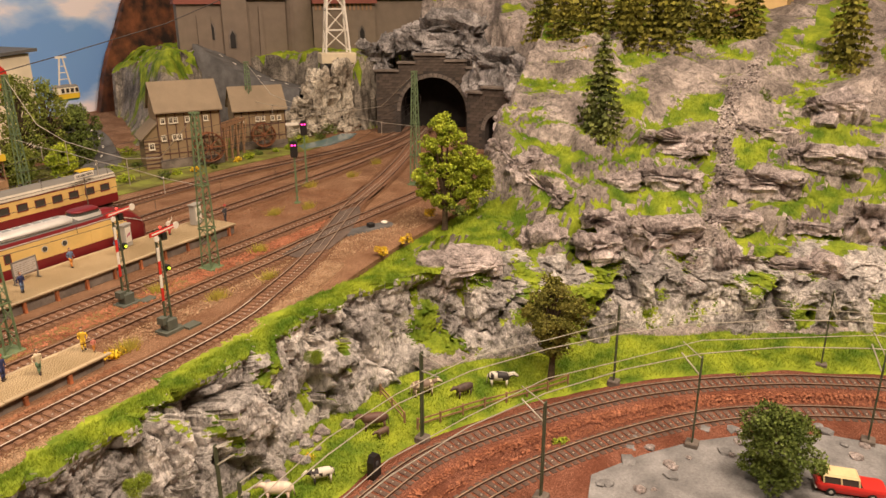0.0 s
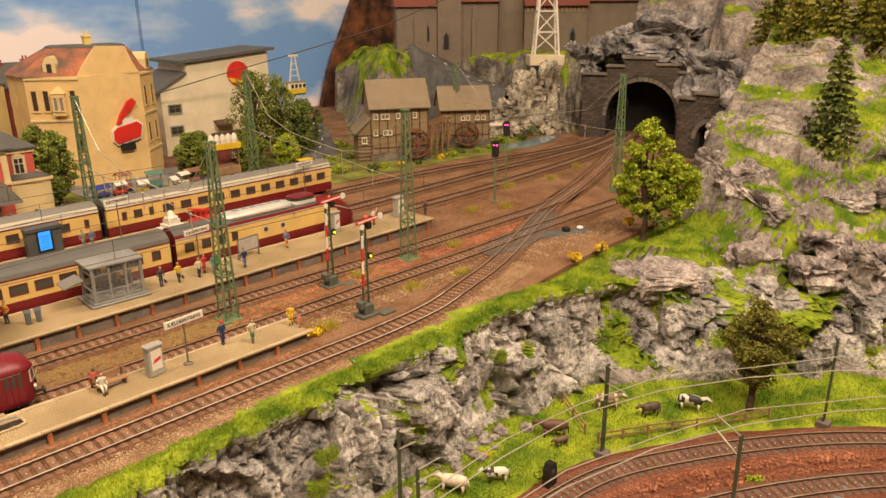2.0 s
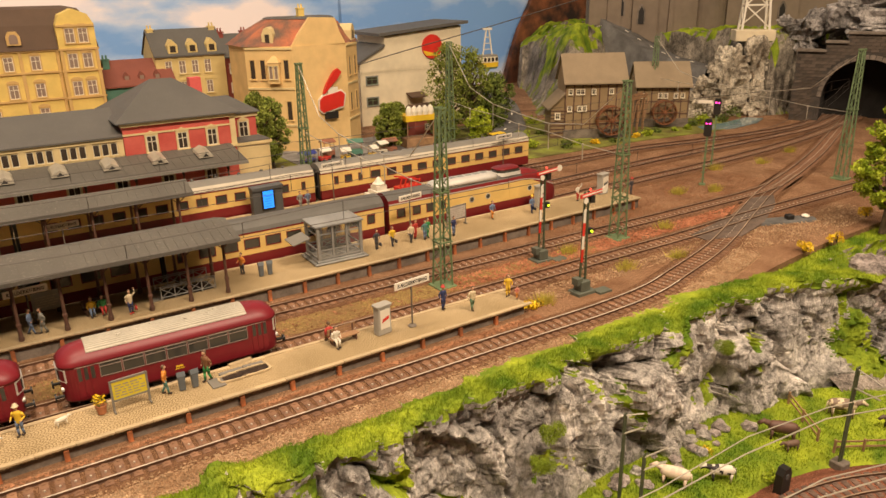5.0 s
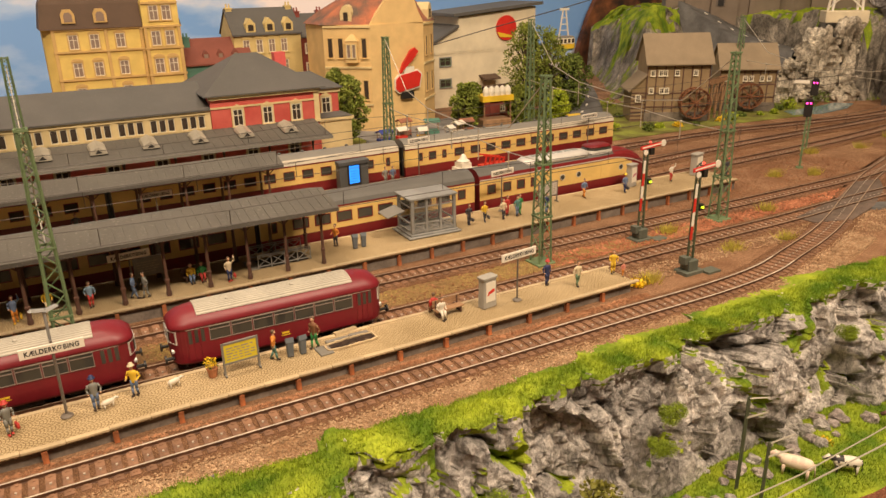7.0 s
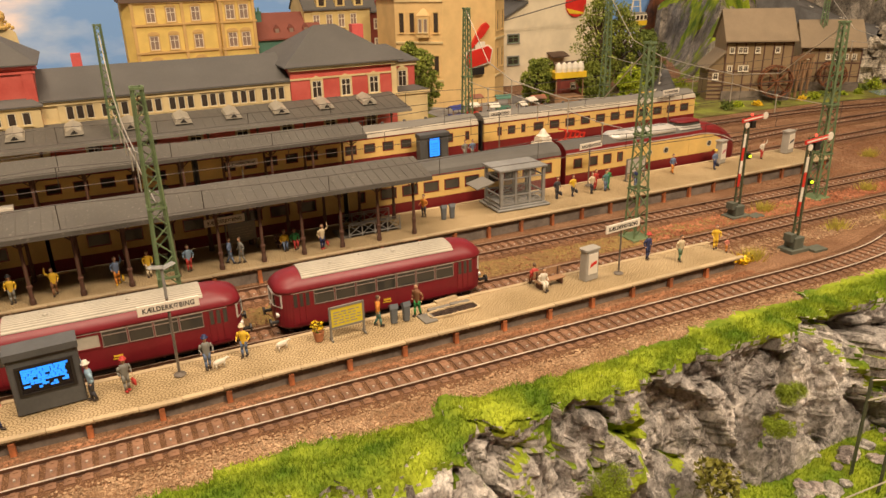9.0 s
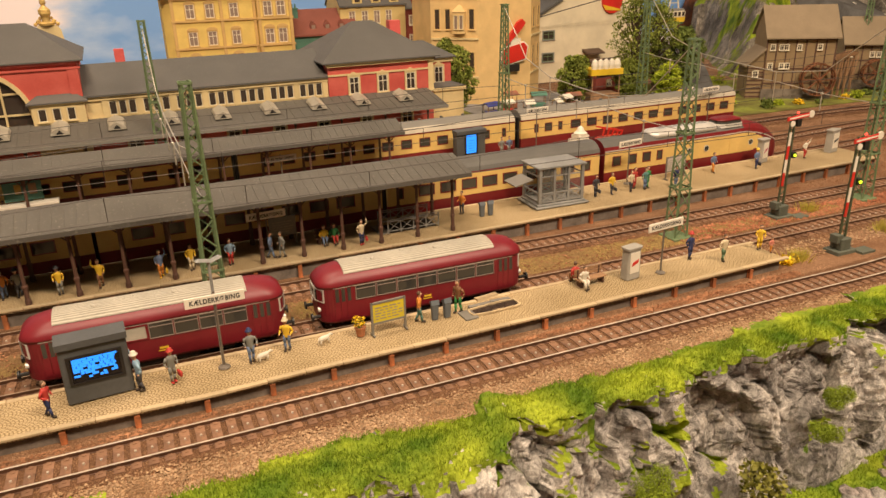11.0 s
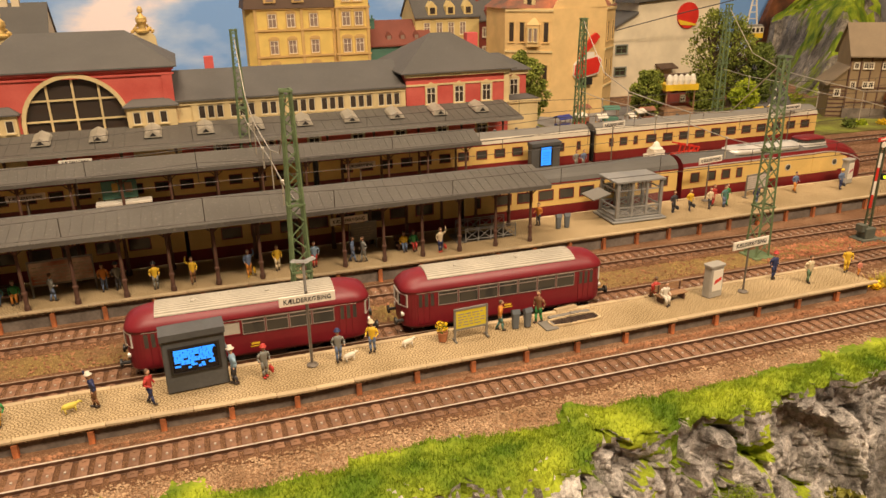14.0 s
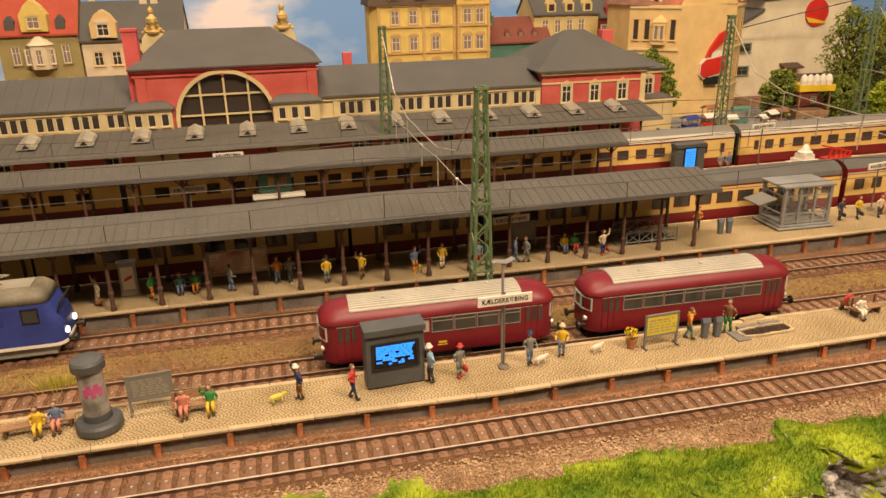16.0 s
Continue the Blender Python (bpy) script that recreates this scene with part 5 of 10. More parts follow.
def blue_loco(m):
    root = thing("electric_locomotive", "blue electric locomotive with grey roof and white line art", "locomotive", m)
    bm = B()
    hl, hw = 8.4, 1.55
    loft(bm, [(outline(hl, hw, 0.5, 0.25), 1.25), (outline(hl, hw, 0.5, 0.3), 2.4), (outline(hl - 0.1, hw, 0.5, 0.25), 2.9), (outline(hl - 0.55, hw, 0.5, 0.2), 4.0)])
    part("body", bm, M["locoblue"], root)
    bm = B()
    loft(bm, [(outline(hl - 0.5, hw + 0.03, 0.5, 0.2), 4.0), (outline(hl - 0.65, hw - 0.12, 0.5, 0.2), 4.4), (outline(hl - 0.9, hw - 0.5, 0.4, 0.2), 4.75)])
    part("roof", bm, M["locoroof"], root, "grey green rounded roof", smooth=True)
    bm = B()
    loft(bm, [(outline(hl + 0.02, hw + 0.02, 0.5, 0.3), 1.15), (outline(hl + 0.02, hw + 0.02, 0.5, 0.3), 1.35)])
    part("skirt_line", bm, M["white"], root)
    bm = B()
    box(bm, -hl + 0.5, hl - 0.5, -1.3, 1.3, 0.55, 1.15)
    part("underframe", bm, M["steel"], root)
    for x in (-5.5, -2.8, 2.8, 5.5):
        wheelset(root, x)
    pane = window_mesh(0.95, 0.95, M["black"], M["trainpane"])
    put("side_window", pane, root, at(6.9, -hw, 3.25))
    put("side_window", pane, root, at(3.6, -hw, 3.2))
    put("side_window", pane, root, at(1.2, -hw, 3.2))
    put("side_window", window_mesh(0.55, 0.75, M["locoblue"], M["trainpane"]), root, at(5.1, -hw, 3.2))
    put("front_window", window_mesh(2.4, 0.95, M["black"], M["trainpane"]), root, at(hl + 0.02, 0, 3.42, 90, 22))
    bm = B()
    for k in range(26):
        x, z = random.uniform(-8, 4.6), random.uniform(1.6, 3.8)
        beam(bm, (x, -hw - 0.012, z), (x + random.uniform(-0.5, 0.5), -hw - 0.012, z + random.uniform(-0.35, 0.35)), 0.02, 0.04)
    part("line_art", bm, M["white"], root, "thin white sketch lines as bars")
    for y in (-0.95, 0.95):
        bm = B()
        rod(bm, (hl + 0.0, y, 1.9), (hl + 0.28, y, 1.9), 0.2, n=12)
        part("headlight", bm, M["lampwhite"], root)
    buffers(root, hl + 0.15, 1, 1.35)
    bm = B()
    box(bm, 3.0, 7.0, -0.7, 0.7, 4.75, 4.85)
    for y in (-0.7, 0.7):
        beam(bm, (3.4, y, 4.8), (5.6, y, 5.15), 0.06)
        beam(bm, (5.6, y, 5.15), (3.2, y, 5.45), 0.06)
    for k in range(3):
        beam(bm, (3.0 + k * 0.35, -1.0, 5.45), (3.0 + k * 0.35, 1.0, 5.45), 0.07)
    part("pantograph", bm, M["wirem"], root, "folded pantograph")


M["locoroof"] = material("dirty_grey_roof", (0.17, 0.15, 0.105), 0.6, var=0.25, scale=60, fine=500, bump=0.1)
M["locoblue"] = material("loco_blue_paint", (0.035, 0.055, 0.26), 0.4, var=0.15, scale=80, fine=500, bump=0.03)
M["lampwhite"] = glow("lit_headlight", (1.0, 0.95, 0.85), 3.0)
blue_loco(at(-40.5, 59.7, 0.0))


# ---- catenary masts ----
def lattice_mast(x, y, h, z0=0.0, w0=1.25, w1=0.5, label="green lattice catenary mast on a concrete foot", arms=()):
    root = thing("catenary_mast", label, "catenary mast", at(x, y, z0), group="catenary masts")
    bm = B()
    box(bm, -0.95, 0.95, -0.95, 0.95, -0.1, 0.22, bevel=0.05)
    part("foot", bm, M["mast"], root)
    def corner(k, z):
        w = (w0 + (w1 - w0) * z / h) / 2
        return Vector(((1, -1, -1, 1)[k] * w, (1, 1, -1, -1)[k] * w, z))
    for k in range(4):
        bm = B()
        beam(bm, corner(k, 0.2), corner(k, h), 0.15, up=(1, 1, 0))
        part("leg", bm, M["mast"], root)
    for k in range(4):
        bm = B()
        z, flip = 0.3, False
        while z < h - 0.5:
            dz = (w0 + (w1 - w0) * z / h) * 0.95
            a, b = (k, (k + 1) % 4) if not flip else ((k + 1) % 4, k)
            beam(bm, corner(a, z), corner(b, min(h, z + dz)), 0.07)
            z, flip = z + dz, not flip
        part("lattice", bm, M["mast"], root)
    for z in (h * 0.27, h * 0.55, h - 0.1):
        w = (w0 + (w1 - w0) * z / h) / 2 + 0.13
        bm = B()
        frame_ring(bm, -w, w, -w, w, 0.1, z - 0.07, z + 0.07)
        bm.transform(Matrix(((1, 0, 0, 0), (0, 0, 1, 0), (0, 1, 0, 0), (0, 0, 0, 1))))
        part("brace_ring", bm, M["mast"], root)
    return root


MASTS = [(-6.6, 55.6, 15.6), (29.7, 55.3, 15.8), (51.6, 55.4, 16.2), (93.2, 55.0, 16.8)]
for x, y, h in MASTS:
    lattice_mast(x, y, h)
BACK = [(-6.9, 88.6, 17.0), (31.2, 87.4, 16.9), (58.9, 97.0, 17.4), (104.5, 97.5, 15.9)]
for x, y, h in BACK:
    lattice_mast(x, y, h, w0=1.15)


# ---- semaphore and light signals ----
def semaphore(x, y):
    root = thing("semaphore_signal", "dark green semaphore signal with red and white vane raised", "railway signal", at(x, y), group="semaphore signals")
    bm = B()
    box(bm, -1.0, 1.0, -0.7, 0.7, -0.05, 0.3, bevel=0.04)
    box(bm, 0.9, 2.3, -1.3, -0.3, -0.05, 0.18)
    part("foot", bm, M["sigbase"], root)
    bm = B()
    box(bm, -0.55, 0.5, -0.5, 0.5, 0.3, 1.2, bevel=0.05)
    box(bm, -0.9, -0.3, -0.35, 0.35, 0.9, 1.5)
    part("gear_box", bm, M["sigbase"], root)
    bm = B()
    for s in (-1, 1):
        beam(bm, (s * 0.32, 0, 0.3), (s * 0.2, 0, 9.0), 0.14)
    z, f = 0.5, 1
    while z < 8.6:
        beam(bm, (f * 0.3, 0, z), (-f * 0.28, 0, z + 0.5), 0.06)
        z, f = z + 0.5, -f
    part("lattice_pole", bm, M["greenpole"], root)
    bm = B()
    a, b = (-0.5, -0.3, 3.0), (-0.38, -0.3, 7.6)
    for k in range(4):
        p = Vector(a).lerp(Vector(b), k / 4)
        q = Vector(a).lerp(Vector(b), (k + 1) / 4)
        beam(bm, p, q, 0.24, 0.06, mi=k % 2, up=(0, 1, 0))
    part("mast_plate", bm, [M["redp"], M["white"]], root, "red and white striped mast plate")
    bm = B()
    beam(bm, (-1.0, -0.3, 8.75), (1.5, -0.3, 8.95), 0.07, 0.32, mi=0)
    beam(bm, (-0.8, -0.34, 8.77), (1.35, -0.34, 8.94), 0.03, 0.12, mi=1)
    rod(bm, (1.7, -0.34, 8.95), (1.7, -0.26, 8.95), 0.3, n=16, mi=1)
    rod(bm, (-0.42, -0.42, 8.35), (-0.42, -0.34, 8.35), 0.24, n=16, mi=1)
    part("semaphore_vane", bm, [M["redp"], M["white"]], root, "red and white semaphore vane")
    bm = B()
    box(bm, 0.3, 0.75, -0.25, 0.25, 8.0, 8.6)
    part("lamp_case", bm, M["black"], root)
    bm = B()
    box(bm, 0.3, 0.7, -0.22, 0.22, 5.3, 5.8)
    part("lamp_case", bm, M["black"], root)
    bm = B()
    ball(bm, (0.5, -0.3, 5.55), 0.13, 1)
    part("green_lamp", bm, M["lampgreen"], root)
    bm = B()
    ball(bm, (0.1, -0.3, 9.2), 0.12, 1)
    part("red_lamp", bm, M["lampred"], root)


M["sigbase"] = material("signal_grey_green", (0.1, 0.11, 0.085), 0.6, var=0.2)
M["lampgreen"] = glow("lit_yellow_green_lamp", (0.6, 0.9, 0.02), 2.0)
M["lampred"] = glow("lit_red_lamp", (1.0, 0.08, 0.05), 1.5)
M["lampmagenta"] = glow("lit_magenta_lamp", (1.0, 0.05, 0.35), 4.0)
semaphore(40.8, 55.0)
semaphore(38.6, 47.1)


def light_signal(x, y, h, plate=False):
    root = thing("light_signal", "slim green light signal with black head showing two red lamps", "railway signal", at(x, y), group="light signals")
    bm = B()
    box(bm, -0.4, 0.4, -0.4, 0.4, -0.05, 0.2)
    beam(bm, (0, 0, 0.2), (0, 0, h - 2.2), 0.22)
    for z in np.arange(0.8, h - 3, 0.9):
        beam(bm, (-0.3, -0.14, z), (0.3, -0.14, z), 0.08)
    part("pole", bm, M["mast"], root)
    bm = B()
    prism_y(bm, [(-0.4, h - 2.2), (0.4, h - 2.2), (0.48, h - 1.9), (0.48, h - 0.3), (0.3, h), (-0.3, h), (-0.48, h - 0.3), (-0.48, h - 1.9)], -0.25, 0.25)
    part("signal_head", bm, M["black"], root)
    for dx in (-0.2, 0.2):
        bm = B()
        rod(bm, (dx, -0.32, h - 0.55), (dx, -0.24, h - 0.55), 0.11, n=10)
        part("red_lamp", bm, M["lampmagenta"], root)
    if plate:
        bm = B()
        box(bm, -2.6, -0.7, -0.1, 0.1, h - 0.7, h - 0.3)
        part("sign_board", bm, M["white"], root)
    root.matrix_basis = at(x, y, 0, -55)
    return root


light_signal(76.3, 64.0, 8.6)
light_signal(86.0, 70.0, 9.6, True)


# ---- platform canopies ----
def canopy(name, label, x0, x1, yf, yr, yb, ze, zr, posts, post_x, top, back_posts):
    root = thing(name, label, "platform canopy", kind="structure")
    bm = B()
    prism(bm, [(yf, ze), (yr, zr), (yb, ze), (yb, ze - 0.12), (yr, zr - 0.14), (yf, ze - 0.12)], x0, x1)
    part("roof_sheet", bm, M["canroof"], root, "grey felt roof with seams")
    n = int((x1 - x0) / 0.72)
    bm = B()
    s = math.hypot(yr - yf, zr - ze)
    beam(bm, (0, 0.0, 0.0), (0, yr - yf, zr - ze), 0.05, 0.035)
    seam = mesh_of(bm, M["canroof"])
    for k in range(n):
        put("roof_seam", seam, root, at(x0 + 0.4 + k * 0.72, yf, ze + 0.02))
    bm = B()
    box(bm, x0, x1, yf - 0.06, yf + 0.04, ze - 0.32, ze - 0.0)
    part("fascia", bm, M["canroof"], root)
    bm = B()
    for y in (posts, back_posts):
        box(bm, x0 + 0.4, x1 - 0.6, y - 0.1, y + 0.1, ze - 0.32, ze - 0.05)
    for k in range(int((x1 - x0) / 3.05)):
        x = x1 - 1.0 - k * 3.05
        box(bm, x - 0.06, x + 0.06, yf + 0.15, yb - 0.15, ze - 0.3, ze - 0.14)
    part("rafters", bm, M["canwood"], root)
    bm = B()
    lathe(bm, [(0.2, top - 0.02), (0.2, top + 0.3), (0.15, top + 0.4), (0.15, top + 1.1), (0.2, top + 1.15), (0.2, top + 1.3), (0.13, top + 1.35), (0.11, ze - 1.0), (0.16, ze - 0.9), (0.2, ze - 0.32)], n=8)
    beam(bm, (0.1, 0, ze - 1.0), (0.9, 0, ze - 0.32), 0.08)
    beam(bm, (-0.1, 0, ze - 1.0), (-0.9, 0, ze - 0.32), 0.08)
    pm = mesh_of(bm, M["canwood"])
    for x in post_x:
        put("post", pm, root, at(x, posts))
        put("post", pm, root, at(x, back_posts))
    return root


canopy("canopy_middle", "long grey felt platform canopy on brown cast posts", -82, 13.9, 60.9, 64.4, 67.7, 6.25, 7.05, 62.2, [12.8 - 3.05 * k for k in range(30)], P2T, 66.4)
canopy("canopy_rear", "long grey felt canopy over the rear platform", -82, 15.0, 77.9, 80.3, 82.6, 6.1, 7.0, 78.7, [13.6 - 4.0 * k for k in range(23)], P3T, 81.6)


def house_canopy():
    root = thing("canopy_house", "grey house platform canopy with small pale skylights", "platform canopy", kind="structure")
    bm = B()
    prism(bm, [(87.8, 6.25), (93.9, 7.35), (93.9, 7.2), (87.8, 6.1)], -82, 24.2)
    part("roof_sheet", bm, M["canroof"], root)
    bm = B()
    beam(bm, (0, 87.8, 6.27), (0, 93.9, 7.37), 0.06, 0.05)
    rib = mesh_of(bm, M["canroof"])
    for k in range(100):
        put("roof_seam", rib, root, at(23.6 - k * 1.05, 0, 0))
    bm = B()
    box(bm, -82, 24.2, 87.7, 87.82, 5.95, 6.26)
    part("gutter", bm, M["palegrey"], root)
    bm = B()
    v = [bm.verts.new(p) for p in ((-0.85, -1.35, 0.02), (0.85, -1.35, 0.02), (0.85, 1.2, 0.5), (-0.85, 1.2, 0.5), (-0.7, -1.3, 0.35), (0.7, -1.3, 0.35), (0.0, -1.3, 0.75), (0.7, 1.2, 0.75), (-0.7, 1.2, 0.75), (0.0, 1.2, 1.1))]
    for i in ((0, 1, 5, 6, 4), (1, 2, 7, 5), (3, 0, 4, 8), (5, 7, 9, 6), (6, 9, 8, 4), (2, 3, 8, 9, 7)):
        bm.faces.new([v[k] for k in i])
    sm = mesh_of(bm, M["skylight"])
    bm = B()
    prism_y(bm, [(-0.38, 0.1), (0.38, 0.1), (0.0, 0.5)], -1.34, -1.31)
    em = mesh_of(bm, M["black"])
    for k in range(17):
        x = 20.0 - 5.1 * k
        ob = put("skylight", sm, root, at(x, 91.2, 6.78))
        put("skylight_vent", em, ob, at(0, 0, 0))
    bm = B()
    lathe(bm, [(0.2, 1.4), (0.13, 1.9), (0.11, 5.3), (0.22, 6.1)], n=8)
    pm = mesh_of(bm, M["canwood"])
    for k in range(20):
        put("post", pm, root, at(22 - 5.1 * k, 88.6))


house_canopy()


# ---- buildings ----
def tall_window(w, h, pediment="", surround="stcream", pane="dkglass", frame="winframe", bars=2):
    """Window with sill, frame and crossbars facing -y, bottom centre at the origin."""
    bm = B()
    t = 0.13 * min(1, w)
    frame_ring(bm, -w / 2 - t * 1.3, w / 2 + t * 1.3, -t * 1.3, h + t * 1.3, t * 1.3, -0.1, 0.1)
    box(bm, -w / 2 - t * 1.6, w / 2 + t * 1.6, -0.2, -0.1, -t * 1.2, 0, 0)
    if pediment == "arch":
        pts = [(-w / 2 - t * 1.6, h + t * 1.4)] + [((w / 2 + t * 1.6) * math.cos(a), h + t * 1.4 + w * 0.36 * math.sin(a)) for a in np.linspace(math.pi, 0, 9)][1:]
        prism_y(bm, pts[::-1], -0.14, 0.08, 0)
    if pediment == "gable":
        prism_y(bm, [(w / 2 + t * 1.6, h + t * 1.4), (0, h + t * 1.4 + w * 0.35), (-w / 2 - t * 1.6, h + t * 1.4)], -0.14, 0.08, 0)
    f = t * 0.75
    sash = B()
    frame_ring(sash, -w / 2, w / 2, 0, h, f, -0.05, 0.1)
    if bars:
        box(sash, -f * 0.45, f * 0.45, -0.045, 0.1, f, h - f)
        box(sash, -w / 2 + f, w / 2 - f, -0.04, 0.1, h * 0.62, h * 0.62 + f * 0.8)
    inner = B()
    box(inner, -w / 2 + f, w / 2 - f, -0.01, 0.1, f, h - f)
    return mesh_of(bm, M[surround]), mesh_of(sash, M[frame]), mesh_of(inner, M[pane])


def hip_roof(bm, x0, x1, y0, y1, z, ridge, over=0.5, mi=0, inset=None):
    """Hipped roof over a rectangle; ridge: (xa, xb, y, z)."""
    xa, xb, yr, zr = ridge
    a = [bm.verts.new(p) for p in ((x0 - over, y0 - over, z), (x1 + over, y0 - over, z), (x1 + over, y1 + over, z), (x0 - over, y1 + over, z))]
    b = [bm.verts.new(p) for p in ((x0 - over, y0 - over, z + 0.14), (x1 + over, y0 - over, z + 0.14), (x1 + over, y1 + over, z + 0.14), (x0 - over, y1 + over, z + 0.14))]
    p, q = bm.verts.new((xa, yr, zr)), bm.verts.new((xb, yr, zr))
    bm.faces.new(a[::-1]).material_index = mi
    for k in range(4):
        bm.faces.new((a[k], a[(k + 1) % 4], b[(k + 1) % 4], b[k])).material_index = mi
    for f in ((b[0], b[1], q, p), (b[1], b[2], q), (b[2], b[3], p, q), (b[3], b[0], p)):
        bm.faces.new(f).material_index = mi


def station():
    root = thing("station_building", "salmon red and cream station building with grey roofs", "station")
    zb = 1.3
    # hall
    bm = B()
    cx, r, zc = -22.75, 4.75, 7.9
    xl, xr, zt = -31.2, -13.2, 13.2
    arc = [(cx + r * math.cos(a), zc + r * math.sin(a)) for a in np.linspace(0, math.pi, 25)]
    poly = [(xl, zb), (cx - r, zb), (cx - r, zc)] + arc[::-1][1:-1] + [(cx + r, zc), (cx + r, zb), (xr, zb), (xr, zt), (xl, zt)]
    prism_y(bm, poly, 94.0, 94.8)
    box(bm, cx - r, cx + r, 94.0, 94.8, zb, 7.15)
    box(bm, xl, xl + 0.8, 94.8, 106, zb, zt)
    box(bm, xr - 0.8, xr, 94.8, 106, zb, zt)
    box(bm, xl + 0.8, xr - 0.8, 105.2, 106, zb, zt)
    part("hall_wall", bm, M["stred"], root, "salmon red hall walls with a great arch")
    bm = B()
    for k in range(24):
        a, b = math.pi * k / 24, math.pi * (k + 1) / 24
        beam(bm, (cx + (r + 0.12) * math.cos(a), 93.95, zc + (r + 0.12) * math.sin(a)), (cx + (r + 0.12) * math.cos(b), 93.95, zc + (r + 0.12) * math.sin(b)), 0.4, 0.34, up=(0, 1, 0))
    for s in (-1, 1):
        box(bm, cx + s * (r + 0.12) - 0.17, cx + s * (r + 0.12) + 0.17, 93.75, 94.2, 7.0, zc)
    box(bm, cx - r, cx + r, 93.8, 94.2, 7.0, 7.25)
    part("arch_frame", bm, M["stcream"], root, "cream frame of the arched window")
    bm = B()
    for x in (-2.4, 0.0, 2.4):
        h = zc + math.sqrt(r * r - x * x)
        box(bm, cx + x - 0.1, cx + x + 0.1, 94.2, 94.42, 7.25, h)
    for z in (8.35, 10.4):
        w = math.sqrt(max(0.1, r * r - max(0, z - zc) ** 2))
        box(bm, cx - w, cx + w, 94.22, 94.4, z - 0.09, z + 0.09)
    part("glazing_bars", bm, M["stcream"], root)
    bm = B()
    prism_y(bm, [(cx - r, 7.2), (cx + r, 7.2)] + arc, 94.5, 94.55)
    part("arch_glass", bm, M["dkglass"], root)
    bm = B()
    box(bm, xl - 0.25, xr + 0.25, 93.8, 94.0, zt - 0.75, zt - 0.55)
    box(bm, xl - 0.3, xr + 0.3, 93.6, 94.0, zt - 0.22, zt)
    for x in (xl, xr - 1.0):
        box(bm, x, x + 1.0, 93.86, 94.0, 9.6, zt - 0.75)
    part("hall_cornice", bm, M["stred"], root)
    bm = B()
    hip_roof(bm, xl, xr, 94, 106, zt, (-28.0, -17.4, 100, 16.6), 0.6)
    part("hall_roof", bm, M["slate"], root, "grey hipped roof")
    for x in (-30.3, -15.8):
        bm = B()
        prism_y(bm, [(x - 1.5, 13.8), (x + 1.5, 13.8), (x + 1.3, 15.4), (x + 0.9, 15.9), (x - 0.9, 15.9), (x - 1.3, 15.4)], 106.2, 106.8)
        part("gable_crest", bm, M["stcream"], root)
        bm = B()
        lathe(bm, [(0.75, 15.9), (0.8, 16.1), (0.45, 16.3), (0.4, 16.7), (0.62, 17.1), (0.62, 17.5), (0.3, 17.8), (0.2, 18.0), (0.32, 18.2), (0.3, 18.5), (0.08, 18.8)], x, 106.5, 12)
        for sd in (-1, 1):
            for dx, zz, r in ((0.75, 16.25, 0.32), (1.1, 16.0, 0.24), (0.55, 16.65, 0.2)):
                ball(bm, (x + sd * dx, 106.5, zz), r, 1)
        part("finial", bm, M["gilt"], root, "gilt scrolled finial")
    bm = B()
    box(bm, -31.9, -30.5, 94.6, 96.0, 9.6, 16.9)
    box(bm, -32.0, -30.4, 94.5, 96.1, 16.9, 17.15)
    part("chimney", bm, M["chim"], root, "tall red chimney")
    # wings with rows of narrow windows
    slim = tall_window(0.72, 1.4, bars=0)
    for x0, x1, ya in ((-13.2, 12.1, 94.3), (-82.0, -31.2, 94.3)):
        bm = B()
        box(bm, x0, x1, ya, ya + 0.8, zb, 9.5)
        box(bm, x0, x1, 104.0, 104.8, zb, 9.5)
        part("wing_wall", bm, M["stcream"], root, "cream wing wall")
        bm = B()
        box(bm, x0, x1, ya - 0.04, ya - 0.002, zb, 6.6)
        part("wing_plinth", bm, M["stred"], root)
        bm = B()
        box(bm, x0, x1, ya - 0.25, ya, 9.1, 9.5)
        box(bm, x0, x1, ya - 0.15, ya, 7.15, 7.4)
        k = 0
        while x1 - 0.35 - k * 3.3 > x0 + 0.5:
            x = x1 - 0.35 - k * 3.3
            box(bm, x - 0.3, x + 0.3, ya - 0.18, ya, 7.4, 9.1)
            k += 1
        part("wing_trim", bm, M["stcream"], root)
        k = 0
        while x1 - 2.0 - k * 3.3 > x0 + 1.4:
            for d in (-0.93, 0.0, 0.93):
                put("window", slim, root, at(x1 - 2.0 - k * 3.3 + d, ya, 7.55))
            k += 1
        bm = B()
        prism(bm, [(ya - 0.5, 9.5), (ya - 0.5, 9.68), (99.5, 12.2), (105.2, 9.68), (105.2, 9.5)], x0 + (0.0 if x0 < -50 else -0.0), x1)
        part("wing_roof", bm, M["slate"], root, "grey standing-seam roof")
        bm = B()
        beam(bm, (0, 0, 0.0), (0, 99.5 - ya + 0.5, 12.2 - 9.68), 0.06, 0.05)
        sm = mesh_of(bm, M["slate"])
        for k in range(int((x1 - x0) / 1.5) if x0 < -50 else 0):
            put("roof_seam", sm, root, at(x1 - 1 - k * 1.5, ya - 0.5, 9.7))
